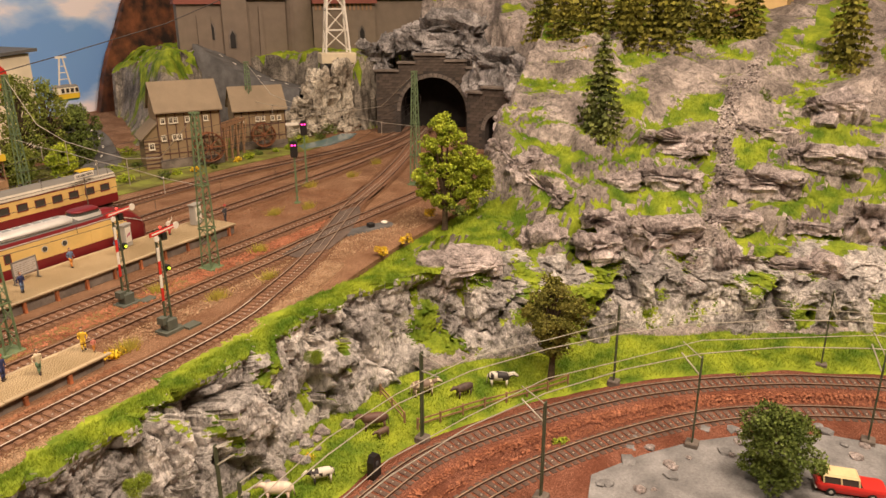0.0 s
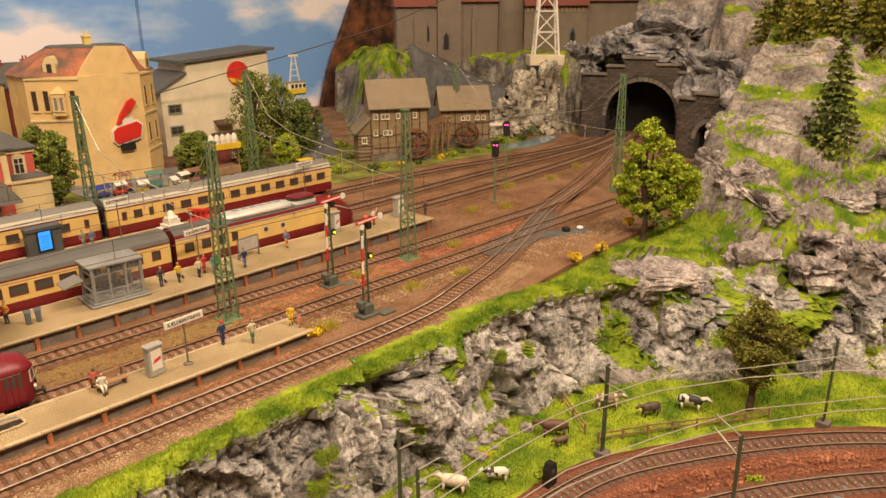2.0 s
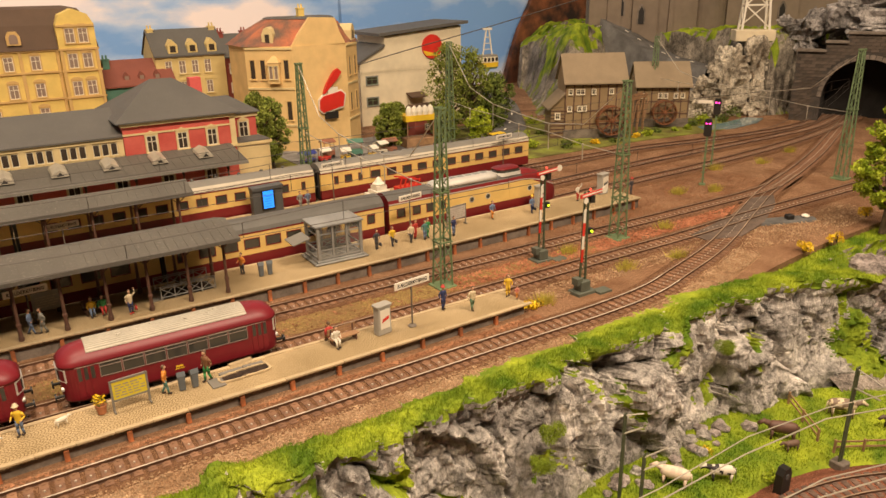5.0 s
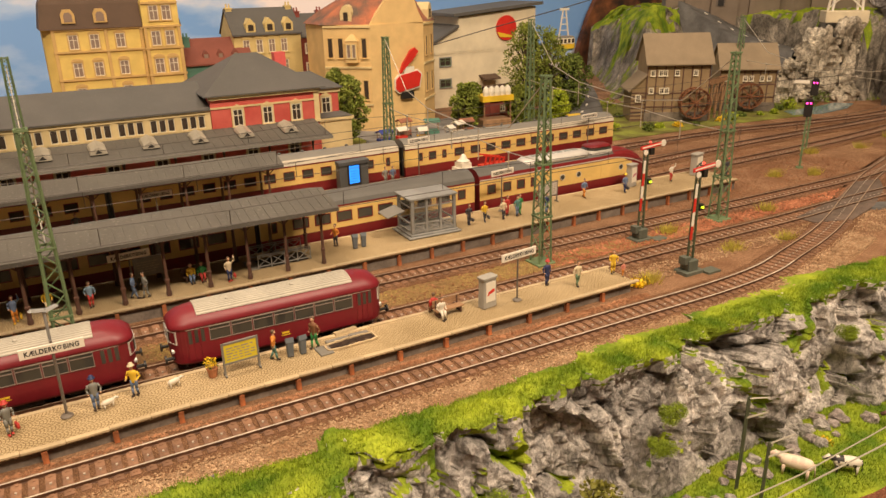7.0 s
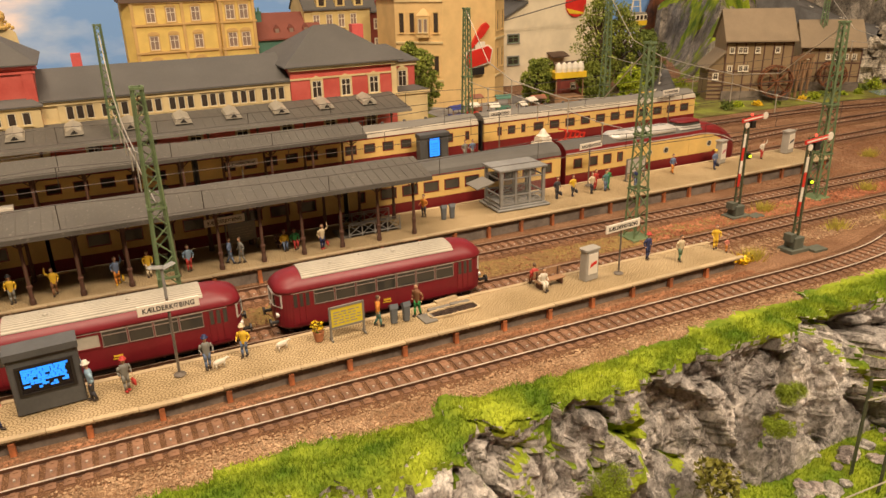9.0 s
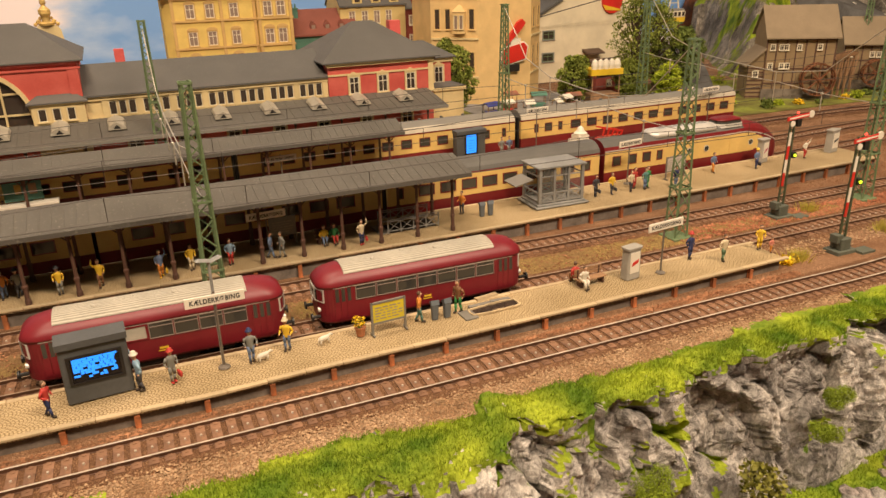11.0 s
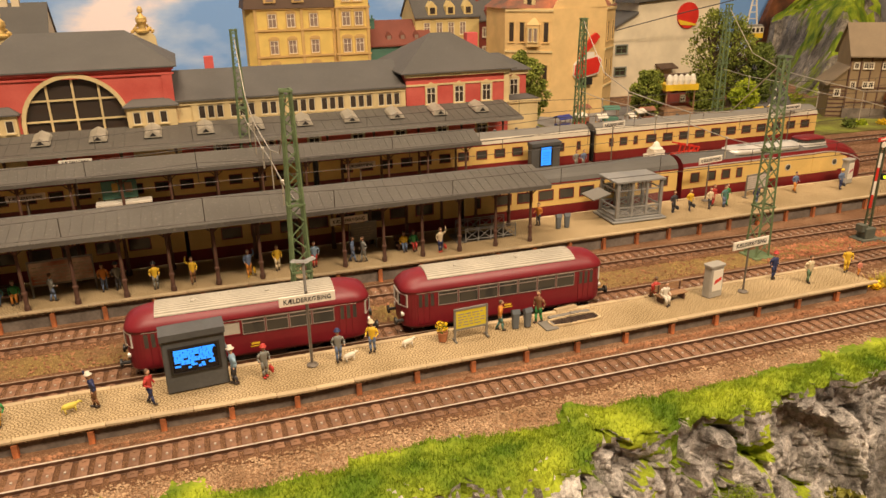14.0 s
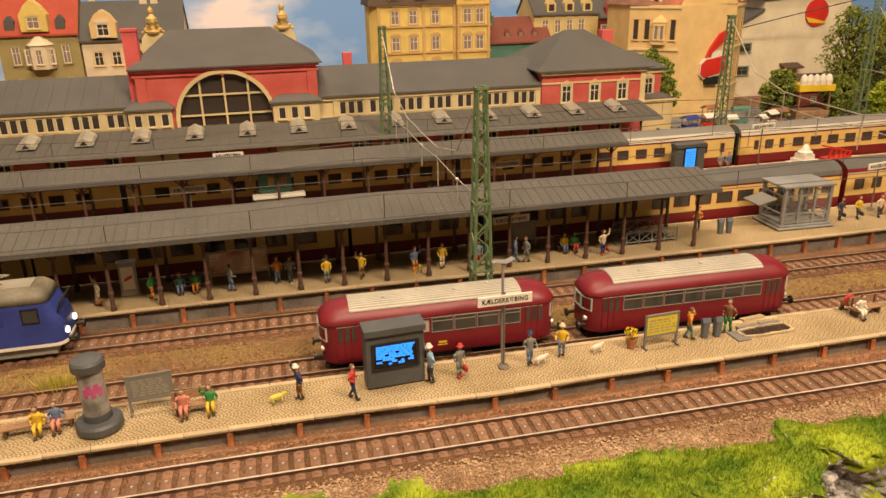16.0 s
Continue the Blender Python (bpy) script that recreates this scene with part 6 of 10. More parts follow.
    # low corner pavilions beside the hall
    for x0, x1 in ((-18.0, -13.2), (-31.6, -27.7)):
        xx0, xx1 = (x0, x1) if x0 > -20 else (-32.3, -28.1)
        bm = B()
        box(bm, xx0, xx1, 93.4, 94.0, zb, 9.3)
        part("bay_wall", bm, M["stcream"], root)
        bm = B()
        hip_roof(bm, xx0, xx1, 93.4, 95.5, 9.3, ((xx0 + xx1) / 2 - 0.3, (xx0 + xx1) / 2 + 0.3, 95.3, 11.0), 0.35)
        part("bay_roof", bm, M["slate"], root)
        for d in (0.9, 2.2, 3.5):
            put("window", tall_window(0.75, 1.25, bars=0), root, at(xx0 + d, 93.4, 7.6))
    # end pavilion
    x0, x1 = 12.1, 25.0
    bm = B()
    box(bm, x0, x1, 93.9, 106, zb, 11.0)
    part("pavilion_wall", bm, M["stred"], root, "salmon red end pavilion")
    bm = B()
    box(bm, x0 - 0.1, x1 + 0.1, 93.7, 93.9, 6.9, 7.25)
    box(bm, x0 - 0.05, x1 + 0.05, 93.78, 93.9, 9.55, 9.75)
    box(bm, x0 - 0.2, x1 + 0.2, 93.5, 93.9, 10.6, 11.0)
    box(bm, x1, x1 + 0.2, 93.5, 106, 10.6, 11.0)
    box(bm, x1 - 0.6, x1 + 0.06, 93.8, 93.9, 7.25, 10.6)
    part("pavilion_trim", bm, M["stcream"], root)
    tw = tall_window(1.15, 1.95, "gable")
    for x in (15.1, 18.6, 22.1):
        put("window", tw, root, at(x, 93.85, 7.4))
    bm = B()
    hip_roof(bm, x0, x1, 93.9, 106, 11.0, (17.2, 19.8, 100.2, 15.0), 0.75)
    part("pavilion_roof", bm, M["slate"], root, "grey hipped roof")
    bm = B()
    box(bm, 25.0, 28.6, 96.5, 105, zb, 10.4)
    part("annex_wall", bm, M["stred"], root)
    bm = B()
    box(bm, 25.0, 29.6, 95.0, 96.5, zb, 6.6)
    box(bm, 28.6, 29.6, 96.5, 103, zb, 6.6)
    box(bm, 24.9, 29.9, 94.8, 103.3, 6.6, 6.95)
    box(bm, 25.0, 28.8, 96.3, 96.5, 9.9, 10.4)
    part("annex_base", bm, M["stcream"], root, "cream rusticated ground floor")
    put("window", tw, root, at(26.9, 96.45, 7.4))
    bm = B()
    hip_roof(bm, 25.0, 28.6, 96.5, 105, 10.4, (24.0, 26.6, 100.6, 12.2), 0.5)
    hip_roof(bm, 25.0, 29.4, 95.2, 97.0, 6.95, (26.0, 28.3, 97.0, 7.6), 0.3)
    part("annex_roof", bm, M["slate"], root)
    bm = B()
    box(bm, 21.6, 23.0, 98.9, 100.1, 12.4, 14.9)
    part("chimney", bm, M["chim"], root, "short red chimney")
    bm = B()
    box(bm, -9.6, -8.6, 100.5, 101.5, 11.0, 13.4)
    part("chimney", bm, M["chim"], root)
    low = tall_window(1.3, 2.3)
    for k in range(16):
        x = 21.5 - k * 5.1
        if not (-31.2 < x < -13.2):
            put("window", low, root, at(x, 94.25 if x < 12 else 93.86, 3.0))
    return root


M["slate"] = speckle(material("grey_slate_roofing", (0.09, 0.086, 0.08), 0.7, var=0.05, scale=30, fine=1200, bump=0.3, tint=(0.1, 0.095, 0.088)), 700, 0.15)
M["gilt"] = material("gilt_casting", (0.62, 0.42, 0.14), 0.5, 0.2, var=0.3, scale=200, fine=900, bump=0.3)
station()


# ---- town behind the station ----
def set_windows(root, me, spots, rz=0.0, name="window"):
    for x, y, z in spots:
        put(name, me, root, at(x, y, z, rz))


def yellow_mansion():
    root = thing("mansion", "yellow mansion with ochre trim and dark brown mansard roof", "town house")
    bm = B()
    slab(bm, [(-0.9, 129.4), (11.4, 129.4), (11.4, 128.6), (16.6, 128.6), (16.6, 137), (-0.4, 137), (-2.0, 135), (-2.0, 130.6)], 0, 17.2)
    part("wall", bm, M["yelwall"], root)
    bm = B()
    prism_y(bm, [(11.4, 17.2), (16.6, 17.2), (16.6, 20.6), (15.9, 22.0), (14.0, 22.8), (12.1, 22.0), (11.4, 20.6)], 128.6, 133)
    part("gable", bm, M["yelwall"], root, "yellow curved gable")
    bm = B()
    base = [(-2.3, 129.0), (16.9, 129.0), (16.9, 137.4), (-2.3, 137.4)]
    loft(bm, [(base, 17.2), ([(-1.8, 130.2), (16.4, 130.2), (16.4, 136.4), (-1.8, 136.4)], 20.6), ([(-0.8, 132.2), (15.2, 132.2), (15.2, 135.6), (-0.8, 135.6)], 22.8), ([(0, 134), (13.4, 134), (13.4, 135.2), (0, 135.2)], 23.2)])
    part("roof", bm, M["brownroof"], root, "dark brown mansard roof")
    bm = B()
    for z in (6.4, 10.0, 13.9, 17.0):
        box(bm, -1.0, 11.4, 129.15, 129.4, z, z + 0.28)
        box(bm, 11.2, 16.8, 128.35, 128.6, z, z + 0.28)
    for x in (-0.9, 6.0, 10.9, 11.4, 16.2):
        yy = 129.2 if x < 11.2 else 128.4
        box(bm, x, x + 0.45, yy, yy + 0.2, 0, 17.0)
    prism_y(bm, [(11.4, 20.3), (16.6, 20.3), (16.6, 20.6), (11.4, 20.6)], 128.4, 128.6)
    part("trim", bm, M["ochretrim"], root, "ochre stone trim")
    w1 = tall_window(1.25, 2.0, "gable", "ochretrim", "palepane")
    w2 = tall_window(1.25, 2.0, "arch", "ochretrim", "palepane")
    w3 = tall_window(1.3, 2.1, "arch", "ochretrim", "palepane")
    set_windows(root, w1, [(1.8, 129.4, 14.4), (4.6, 129.4, 14.4), (8.1, 129.4, 14.4)])
    set_windows(root, w2, [(1.8, 129.4, 10.5), (4.6, 129.4, 10.5), (8.1, 129.4, 10.5), (1.8, 129.4, 6.9), (8.1, 129.4, 6.9)])
    set_windows(root, w3, [(13.0, 128.6, 14.4), (15.0, 128.6, 14.4), (13.0, 128.6, 10.4), (15.0, 128.6, 10.4), (13.1, 128.6, 18.0), (14.9, 128.6, 18.0)])
    bm = B()
    for x in (1.6, 5.8):
        prism_y(bm, [(x - 0.9, 18.0), (x + 0.9, 18.0), (x + 0.9, 19.2), (x + 0.5, 19.9), (x - 0.5, 19.9), (x - 0.9, 19.2)], 129.0, 131.5, 0)
        prism_y(bm, [(x - 0.55, 18.2), (x + 0.55, 18.2), (x + 0.55, 19.1), (x + 0.3, 19.5), (x - 0.3, 19.5), (x - 0.55, 19.1)], 128.95, 129.0, 1)
    part("dormer", bm, [M["ochretrim"], M["palepane"]], root, "round-topped ochre dormers")
    bm = B()
    box(bm, 3.0, 4.0, 134, 135, 22.5, 24.6)
    part("chimney", bm, M["yelwall"], root)


def gable_house(name, label, x0, x1, y0, y1, eave, ridge, wall, roof, wins, along_x=True, wmesh=None, dorm=(), zb=0.0):
    root = thing(name, label, "town house")
    bm = B()
    if along_x:
        prism(bm, [(y0, zb), (y1, zb), (y1, eave), ((y0 + y1) / 2, ridge), (y0, eave)], x0, x1)
    else:
        prism_y(bm, [(x0, zb), (x1, zb), (x1, eave), ((x0 + x1) / 2, ridge), (x0, eave)], y0, y1)
    part("wall", bm, wall, root)
    bm = B()
    if along_x:
        ym = (y0 + y1) / 2
        prism(bm, [(y0 - 0.4, eave - 0.25), (ym, ridge + 0.12), (y1 + 0.4, eave - 0.25), (y1 + 0.4, eave), (ym, ridge + 0.4), (y0 - 0.4, eave)], x0 - 0.2, x1 + 0.2)
    else:
        xm = (x0 + x1) / 2
        prism_y(bm, [(x0 - 0.4, eave - 0.25), (xm, ridge + 0.12), (x1 + 0.4, eave - 0.25), (x1 + 0.4, eave), (xm, ridge + 0.4), (x0 - 0.4, eave)], y0 - 0.3, y1 + 0.3)
    part("roof", bm, roof, root)
    if wmesh:
        set_windows(root, wmesh, [(x, y0, z) for x, z in wins])
    for x, z in dorm:
        bm = B()
        prism_y(bm, [(x - 0.8, z), (x + 0.8, z), (x + 0.8, z + 1.3), (x, z + 2.2), (x - 0.8, z + 1.3)], y0 - 0.1, y0 + 3, 0)
        box(bm, x - 0.45, x + 0.45, y0 - 0.14, y0 - 0.1, z + 0.2, z + 1.2, 1)
        part("dormer", bm, [wall, M["dkglass"]], root)
    return root


def chimneys(root, spots, mat):
    for x, y, z, h in spots:
        bm = B()
        box(bm, x - 0.5, x + 0.5, y - 0.5, y + 0.5, z, z + h)
        box(bm, x - 0.6, x + 0.6, y - 0.6, y + 0.6, z + h, z + h + 0.2)
        for d in (-0.25, 0.25):
            lathe(bm, [(0.16, z + h + 0.2), (0.13, z + h + 0.8)], x + d, y, 8)
        part("chimney", bm, mat, root)


for key, val in {"yelwall": (0.72, 0.5, 0.1), "ochretrim": (0.5, 0.27, 0.1), "tealwall": (0.08, 0.2, 0.15), "sandwall": (0.62, 0.48, 0.2), "redbrickwall": (0.24, 0.05, 0.035), "orangewall": (0.72, 0.5, 0.22), "whitewall": (0.72, 0.63, 0.45), "olivewall": (0.33, 0.27, 0.11), "creamwall": (0.68, 0.58, 0.4), "timber": (0.27, 0.19, 0.1), "castlewall": (0.2, 0.155, 0.115), "orangeroof": (0.5, 0.13, 0.05), "redbrownroof": (0.2, 0.06, 0.04), "brownroof": (0.09, 0.055, 0.035), "thatch": (0.25, 0.19, 0.12), "redroof": (0.42, 0.07, 0.04)}.items():
    M[key] = material(key + "_surface", val, 0.8, var=0.08, scale=45, fine=600, bump=0.25)
M["orangeroof"] = material("weathered_orange_tiles", (0.17, 0.12, 0.09), 0.8, var=0.3, scale=34, fine=500, bump=0.3, tint=(0.48, 0.15, 0.07))
M["yelwall"] = material("yellow_plaster", (0.7, 0.52, 0.15), 0.8, var=0.08, scale=45, fine=600, bump=0.2)
M["ochretrim"] = material("ochre_stone_trim", (0.56, 0.37, 0.14), 0.8, var=0.08, scale=45, fine=600, bump=0.2)
M["palepane"] = glass("curtained_pane", (0.27, 0.2, 0.16), 1.0, 0.15)
yellow_mansion()
tw = tall_window(1.0, 1.6, "", "sandwall", "palepane")
h = gable_house("teal_house", "teal green house end with red brown tiled roof", 17.2, 27.8, 131, 139, 11.0, 14.3, M["tealwall"], M["redbrownroof"], [], True, None)
for x in (20.6, 22.9, 25.3):
    bm = B()
    prism_y(bm, [(x - 0.5, 11.6), (x + 0.5, 11.6), (x + 0.5, 12.4), (x, 13.0), (x - 0.5, 12.4)], 131.6, 134, 0)
    box(bm, x - 0.3, x + 0.3, 131.55, 131.6, 11.7, 12.4, 1)
    part("dormer", bm, [M["redbrownroof"], M["palepane"]], h)
chimneys(h, [(18.2, 134, 13.0, 1.8)], M["tealwall"])
h = gable_house("sand_house", "sand coloured terrace house with dark mansard and white dormers", 25.6, 37.0, 133, 141, 15.0, 18.6, M["sandwall"], M["slate"], [(x, 12.0) for x in (27.6, 29.8, 31.9, 34.0)] + [(x, 8.6) for x in (29.8, 31.9, 34.0)], True, tall_window(1.1, 2.1, "arch", "sandwall", "palepane"), dorm=((28.6, 15.3), (31.8, 15.3), (35.0, 15.3)))
chimneys(h, [(26.2, 137, 17.4, 1.5), (36.4, 137, 17.4, 1.6)], M["sandwall"])
h = gable_house("red_house", "narrow red brick terrace house with white windows", 37.2, 42.5, 133.5, 141, 14.2, 17.4, M["redbrickwall"], M["slate"], [(x, z) for x in (38.4, 40.2, 41.6) for z in (8.2, 11.4)], True, tall_window(0.9, 1.5, "", "winframe", "palepane"), dorm=((39.4, 14.4),))
chimneys(h, [(37.8, 137, 16.2, 1.8), (42.0, 137, 16.2, 1.8)], M["redbrickwall"])
h = gable_house("olive_house", "olive green house with red tiled roof and bay window", -53.5, -43.2, 129.5, 138, 14.8, 19.5, M["olivewall"], M["redroof"], [(-51.4, 10.8), (-45.0, 10.8), (-51.4, 6.4), (-45.0, 6.4)], True, tall_window(1.0, 2.5, "", "olivewall", "palepane"))
bm = B()
prism_y(bm, [(-50.0, 15.2), (-46.6, 15.2), (-46.6, 17.4), (-47.4, 18.6), (-48.3, 19.4), (-49.2, 18.6), (-50.0, 17.4)], 128.8, 131.0)
part("gable", bm, M["yelwall"], h, "pale yellow curled gable")
put("window", tall_window(1.5, 1.5, "arch", "yelwall", "palepane"), h, at(-48.3, 128.8, 15.6))
bm = B()
loft(bm, [([(-49.9, 129.6), (-49.2, 128.1), (-47.2, 128.1), (-46.5, 129.6)], 10.2), ([(-49.9, 129.6), (-49.2, 128.1), (-47.2, 128.1), (-46.5, 129.6)], 13.4)])
loft(bm, [([(-50.1, 129.6), (-49.3, 127.9), (-47.1, 127.9), (-46.3, 129.6)], 13.4), ([(-48.6, 129.6), (-48.4, 129.2), (-48.0, 129.2), (-47.8, 129.6)], 14.7)])
part("bay_window", bm, M["creamwall"], h, "cream bay window")
for x in (-49.6, -48.2, -46.8):
    put("window", tall_window(0.8, 1.9, "", "creamwall", "palepane"), h, at(x, 128.1 if x == -48.2 else 128.7, 10.9))
for x in (-51.6, -45.2):
    bm = B()
    prism_y(bm, [(x - 0.6, 15.4), (x + 0.6, 15.4), (x + 0.6, 16.6), (x, 17.3), (x - 0.6, 16.6)], 129.6, 132)
    part("dormer", bm, M["slate"], h)
h = gable_house("cream_house", "cream and orange house with dark roof and curled gable", -43.0, -29.2, 130, 139, 13.7, 18.4, M["creamwall"], M["slate"], [(x, z) for x in (-41.0, -38.6, -35.5, -32.5) for z in (10.2, 6.8)], True, tall_window(1.2, 1.9, "", "orangewall", "dkglass"))
bm = B()
prism_y(bm, [(-41.4, 14.0), (-38.0, 14.0), (-38.0, 16.0), (-38.8, 17.2), (-39.7, 17.8), (-40.6, 17.2), (-41.4, 16.0)], 129.2, 131.5)
part("gable", bm, M["orangewall"], h, "orange curled gable")
put("window", tall_window(1.5, 1.6, "arch", "creamwall", "dkglass"), h, at(-39.7, 129.2, 14.3))
chimneys(h, [(-41.5, 135, 17, 2.2), (-34.5, 134.5, 18, 1.8), (-33.0, 134.5, 18, 1.6)], M["creamwall"])


def corner_house():
    root = thing("corner_house", "ochre yellow corner house with orange tiled roof and red sign", "town house")
    plan = [(36.3, 120.5), (42.1, 115.6), (51.6, 116.0), (55.4, 119.6), (55.4, 128), (36.3, 128)]
    bm = B()
    slab(bm, plan, 0, 16.6)
    prism_y(bm, [(42.15, 16.6), (51.55, 16.6), (50.6, 18.4), (49.9, 20.6), (45.6, 20.8), (43.6, 18.4)], 115.85, 116.6)
    part("wall", bm, M["orangewall"], root)
    bm = B()
    loft(bm, [([(35.9, 120.4), (42.3, 115.9), (51.4, 116.3), (55.8, 119.5), (55.8, 128.4), (35.9, 128.4)], 16.6), ([(38.3, 121.2), (43.8, 116.6), (50.4, 116.8), (53.9, 120.2), (53.9, 127), (38.3, 127)], 18.5), ([(41.5, 121.5), (45.8, 116.9), (49.7, 117.0), (51.9, 120.6), (51.9, 125), (41.5, 125)], 20.5)])
    part("roof", bm, M["orangeroof"], root, "orange red tiled mansard roof")
    bm = B()
    loft(bm, [([(41.3, 121.6), (45.7, 116.7), (49.8, 116.9), (52.1, 120.7), (52.1, 125.2), (41.3, 125.2)], 20.5), ([(42, 121.8), (46, 117.3), (49.4, 117.4), (51.6, 121), (51.6, 124.8), (42, 124.8)], 20.8)])
    part("roof_cap", bm, M["slate"], root)
    for z in (4.4, 10.2, 16.3):
        for a, b in zip(plan[:4], plan[1:4]):
            if a == (42.1, 115.6):
                continue
            bm = B()
            beam(bm, (a[0], a[1] - 0.05, z), (b[0], b[1] - 0.05, z), 0.3, 0.3)
            part("string_course", bm, M["stcream"], root)
    ang = math.degrees(math.atan2(115.6 - 120.5, 42.1 - 36.3))
    narrow = tall_window(0.85, 3.0, "", "orangewall", "dkglass", "ochretrim", 0)
    for z in (5.2, 11.6):
        for t in (0.14, 0.36, 0.86):
            put("window", narrow, root, at(36.3 + 5.8 * t, 120.5 - 4.9 * t, z, ang))
    ang2 = math.degrees(math.atan2(119.6 - 116.0, 55.4 - 51.6))
    for z in (5.6, 11.4):
        for t in (0.25, 0.75):
            put("window", narrow, root, at(51.6 + 3.8 * t, 116.0 + 3.6 * t, z, ang2))
    bm = B()
    box(bm, -0.95, 0.95, -0.7, 0.1, 0, 3.2)
    loft(bm, [([(-1.05, -0.8), (1.05, -0.8), (1.05, 0.1), (-1.05, 0.1)], 3.2), ([(-0.2, 0.0), (0.2, 0.0), (0.2, 0.1), (-0.2, 0.1)], 4.2)])
    ob = part("bay_window", bm, M["orangewall"], root)
    ob.matrix_basis = at(36.3 + 5.8 * 0.61, 120.5 - 4.9 * 0.61, 11.0, ang)
    for d in (-0.42, 0.42):
        put("window", tall_window(0.55, 2.0, "", "stcream", "palepane", bars=0), ob, at(d, -0.7, 0.7))
    for x, y, rz in ((39.6, 118.7, ang), (54.2, 119.0, ang2)):
        bm = B()
        prism_y(bm, [(-0.9, 0), (0.9, 0), (0.9, 1.6), (0.5, 2.4), (0, 2.7), (-0.5, 2.4), (-0.9, 1.6)], -0.3, 2.2, 0)
        box(bm, -0.35, 0.35, -0.34, -0.3, 0.3, 1.6, 1)
        ob = part("dormer", bm, [M["stcream"], M["dkglass"]], root, "cream curled dormer")
        ob.matrix_basis = at(x, y, 16.8, rz)
    chimneys(root, [(46.5, 121.5, 20.5, 1.4)], M["yelwall"])
    # plain red emblem on the gable wall
    bm = B()
    prism_y(bm, [(46.0, 6.6), (46.6, 6.0), (50.2, 6.8), (50.6, 8.6), (49.9, 9.2), (46.8, 8.6), (46.1, 8.0)], 115.2, 115.75, 0)
    prism_y(bm, [(46.8, 9.0), (47.0, 9.0), (49.4, 11.2), (50.2, 12.2), (49.6, 12.8), (48.8, 12.4), (47.4, 10.4)], 115.2, 115.75, 0)
    part("emblem", bm, M["redp"], root, "red double emblem as plain shapes")
    bm = B()
    prism_y(bm, [(45.9, 6.4), (46.6, 5.75), (50.4, 6.55), (50.85, 8.7), (50.1, 9.4), (46.7, 8.8), (45.95, 8.1)], 115.35, 115.82)
    box(bm, 47.6, 49.4, 115.3, 115.8, 8.8, 9.9)
    part("emblem_back", bm, M["white"], root)
    bm = B()
    box(bm, 47.0, 49.2, 115.2, 115.8, 4.9, 6.0)
    part("sign_box", bm, M["black"], root)


corner_house()


def factory():
    root = thing("white_factory", "cream white factory block with dark flat roofs and round red sign", "factory", at(0, 0, -2.3))
    root.scale = (1.09, 1.09, 1.09)
    bm = B()
    prism_y(bm, [(56.0, 0), (77.0, 0), (77.0, 18.3), (61.0, 17.1), (60.8, 15.4), (56.0, 12.9)], 119, 129)
    part("wall", bm, M["whitewall"], root)
    bm = B()
    prism_y(bm, [(59.6, 17.15), (78.2, 18.6), (78.2, 19.1), (59.6, 17.65)], 118.3, 129.5)
    prism_y(bm, [(55.2, 12.55), (60.8, 15.4), (60.8, 15.8), (55.2, 12.95)], 118.6, 129.5)
    part("roof", bm, M["greyroof"], root)
    fw = tall_window(2.1, 1.3, "", "steel", "dkglass", "mast", 2)
    set_windows(root, fw, [(58.2, 119, 9.2), (58.2, 119, 5.6)])
    bm = B()
    rod(bm, (70.6, 118.7, 14.9), (70.6, 119.0, 14.9), 2.1, n=28)
    part("round_sign", bm, M["redp"], root, "round red sign as a plain disc")
    bm = B()
    prism_y(bm, [(68.6, 14.3), (72.5, 13.4), (72.0, 13.2), (69.2, 13.4)], 118.66, 118.7)
    part("sign_stripe", bm, M["yellowp"], root)
    bm = B()
    prism(bm, [(117.2, 6.6), (119, 7.2), (119, 7.0), (117.2, 6.4)], 65.0, 68.5)
    part("awning", bm, M["brownroof"], root)


factory()


# ---- mill ----
def water_wheel(x, y, z, r, rz):
    root = thing("water_wheel", "rusty brown wooden water wheel at the mill", "water wheel", at(x, y, z, rz), group="water wheels")
    bm = B()
    for yy in (-0.6, 0.6):
        for k in range(20):
            a, b = k * math.tau / 20, (k + 1) * math.tau / 20
            beam(bm, (r * math.cos(a), yy, r * math.sin(a)), (r * math.cos(b), yy, r * math.sin(b)), 0.12, 0.5, up=(0, 1, 0))
    part("rim", bm, M["wheelwood"], root)
    for k in range(20):
        a = k * math.tau / 20
        bm = B()
        beam(bm, ((r - 0.3) * math.cos(a), 0, (r - 0.3) * math.sin(a)), ((r + 0.1) * math.cos(a), 0, (r + 0.1) * math.sin(a)), 1.2, 0.06, up=(-math.sin(a), 0, math.cos(a)))
        part("paddle", bm, M["wheelwood"], root)
    for k in range(4):
        bm = B()
        a = k * math.pi / 4
        beam(bm, (-r * math.cos(a), -0.6, -r * math.sin(a)), (r * math.cos(a), -0.6, r * math.sin(a)), 0.16)
        part("spoke", bm, M["wheelwood"], root)
    bm = B()
    rod(bm, (0, -1.2, 0), (0, 1.2, 0), 0.22, n=10)
    part("axle", bm, M["wheelwood"], root)


M["wheelwood"] = material("rusty_wheel_wood", (0.2, 0.075, 0.03), 0.85, var=0.25, scale=90, fine=700, bump=0.3)


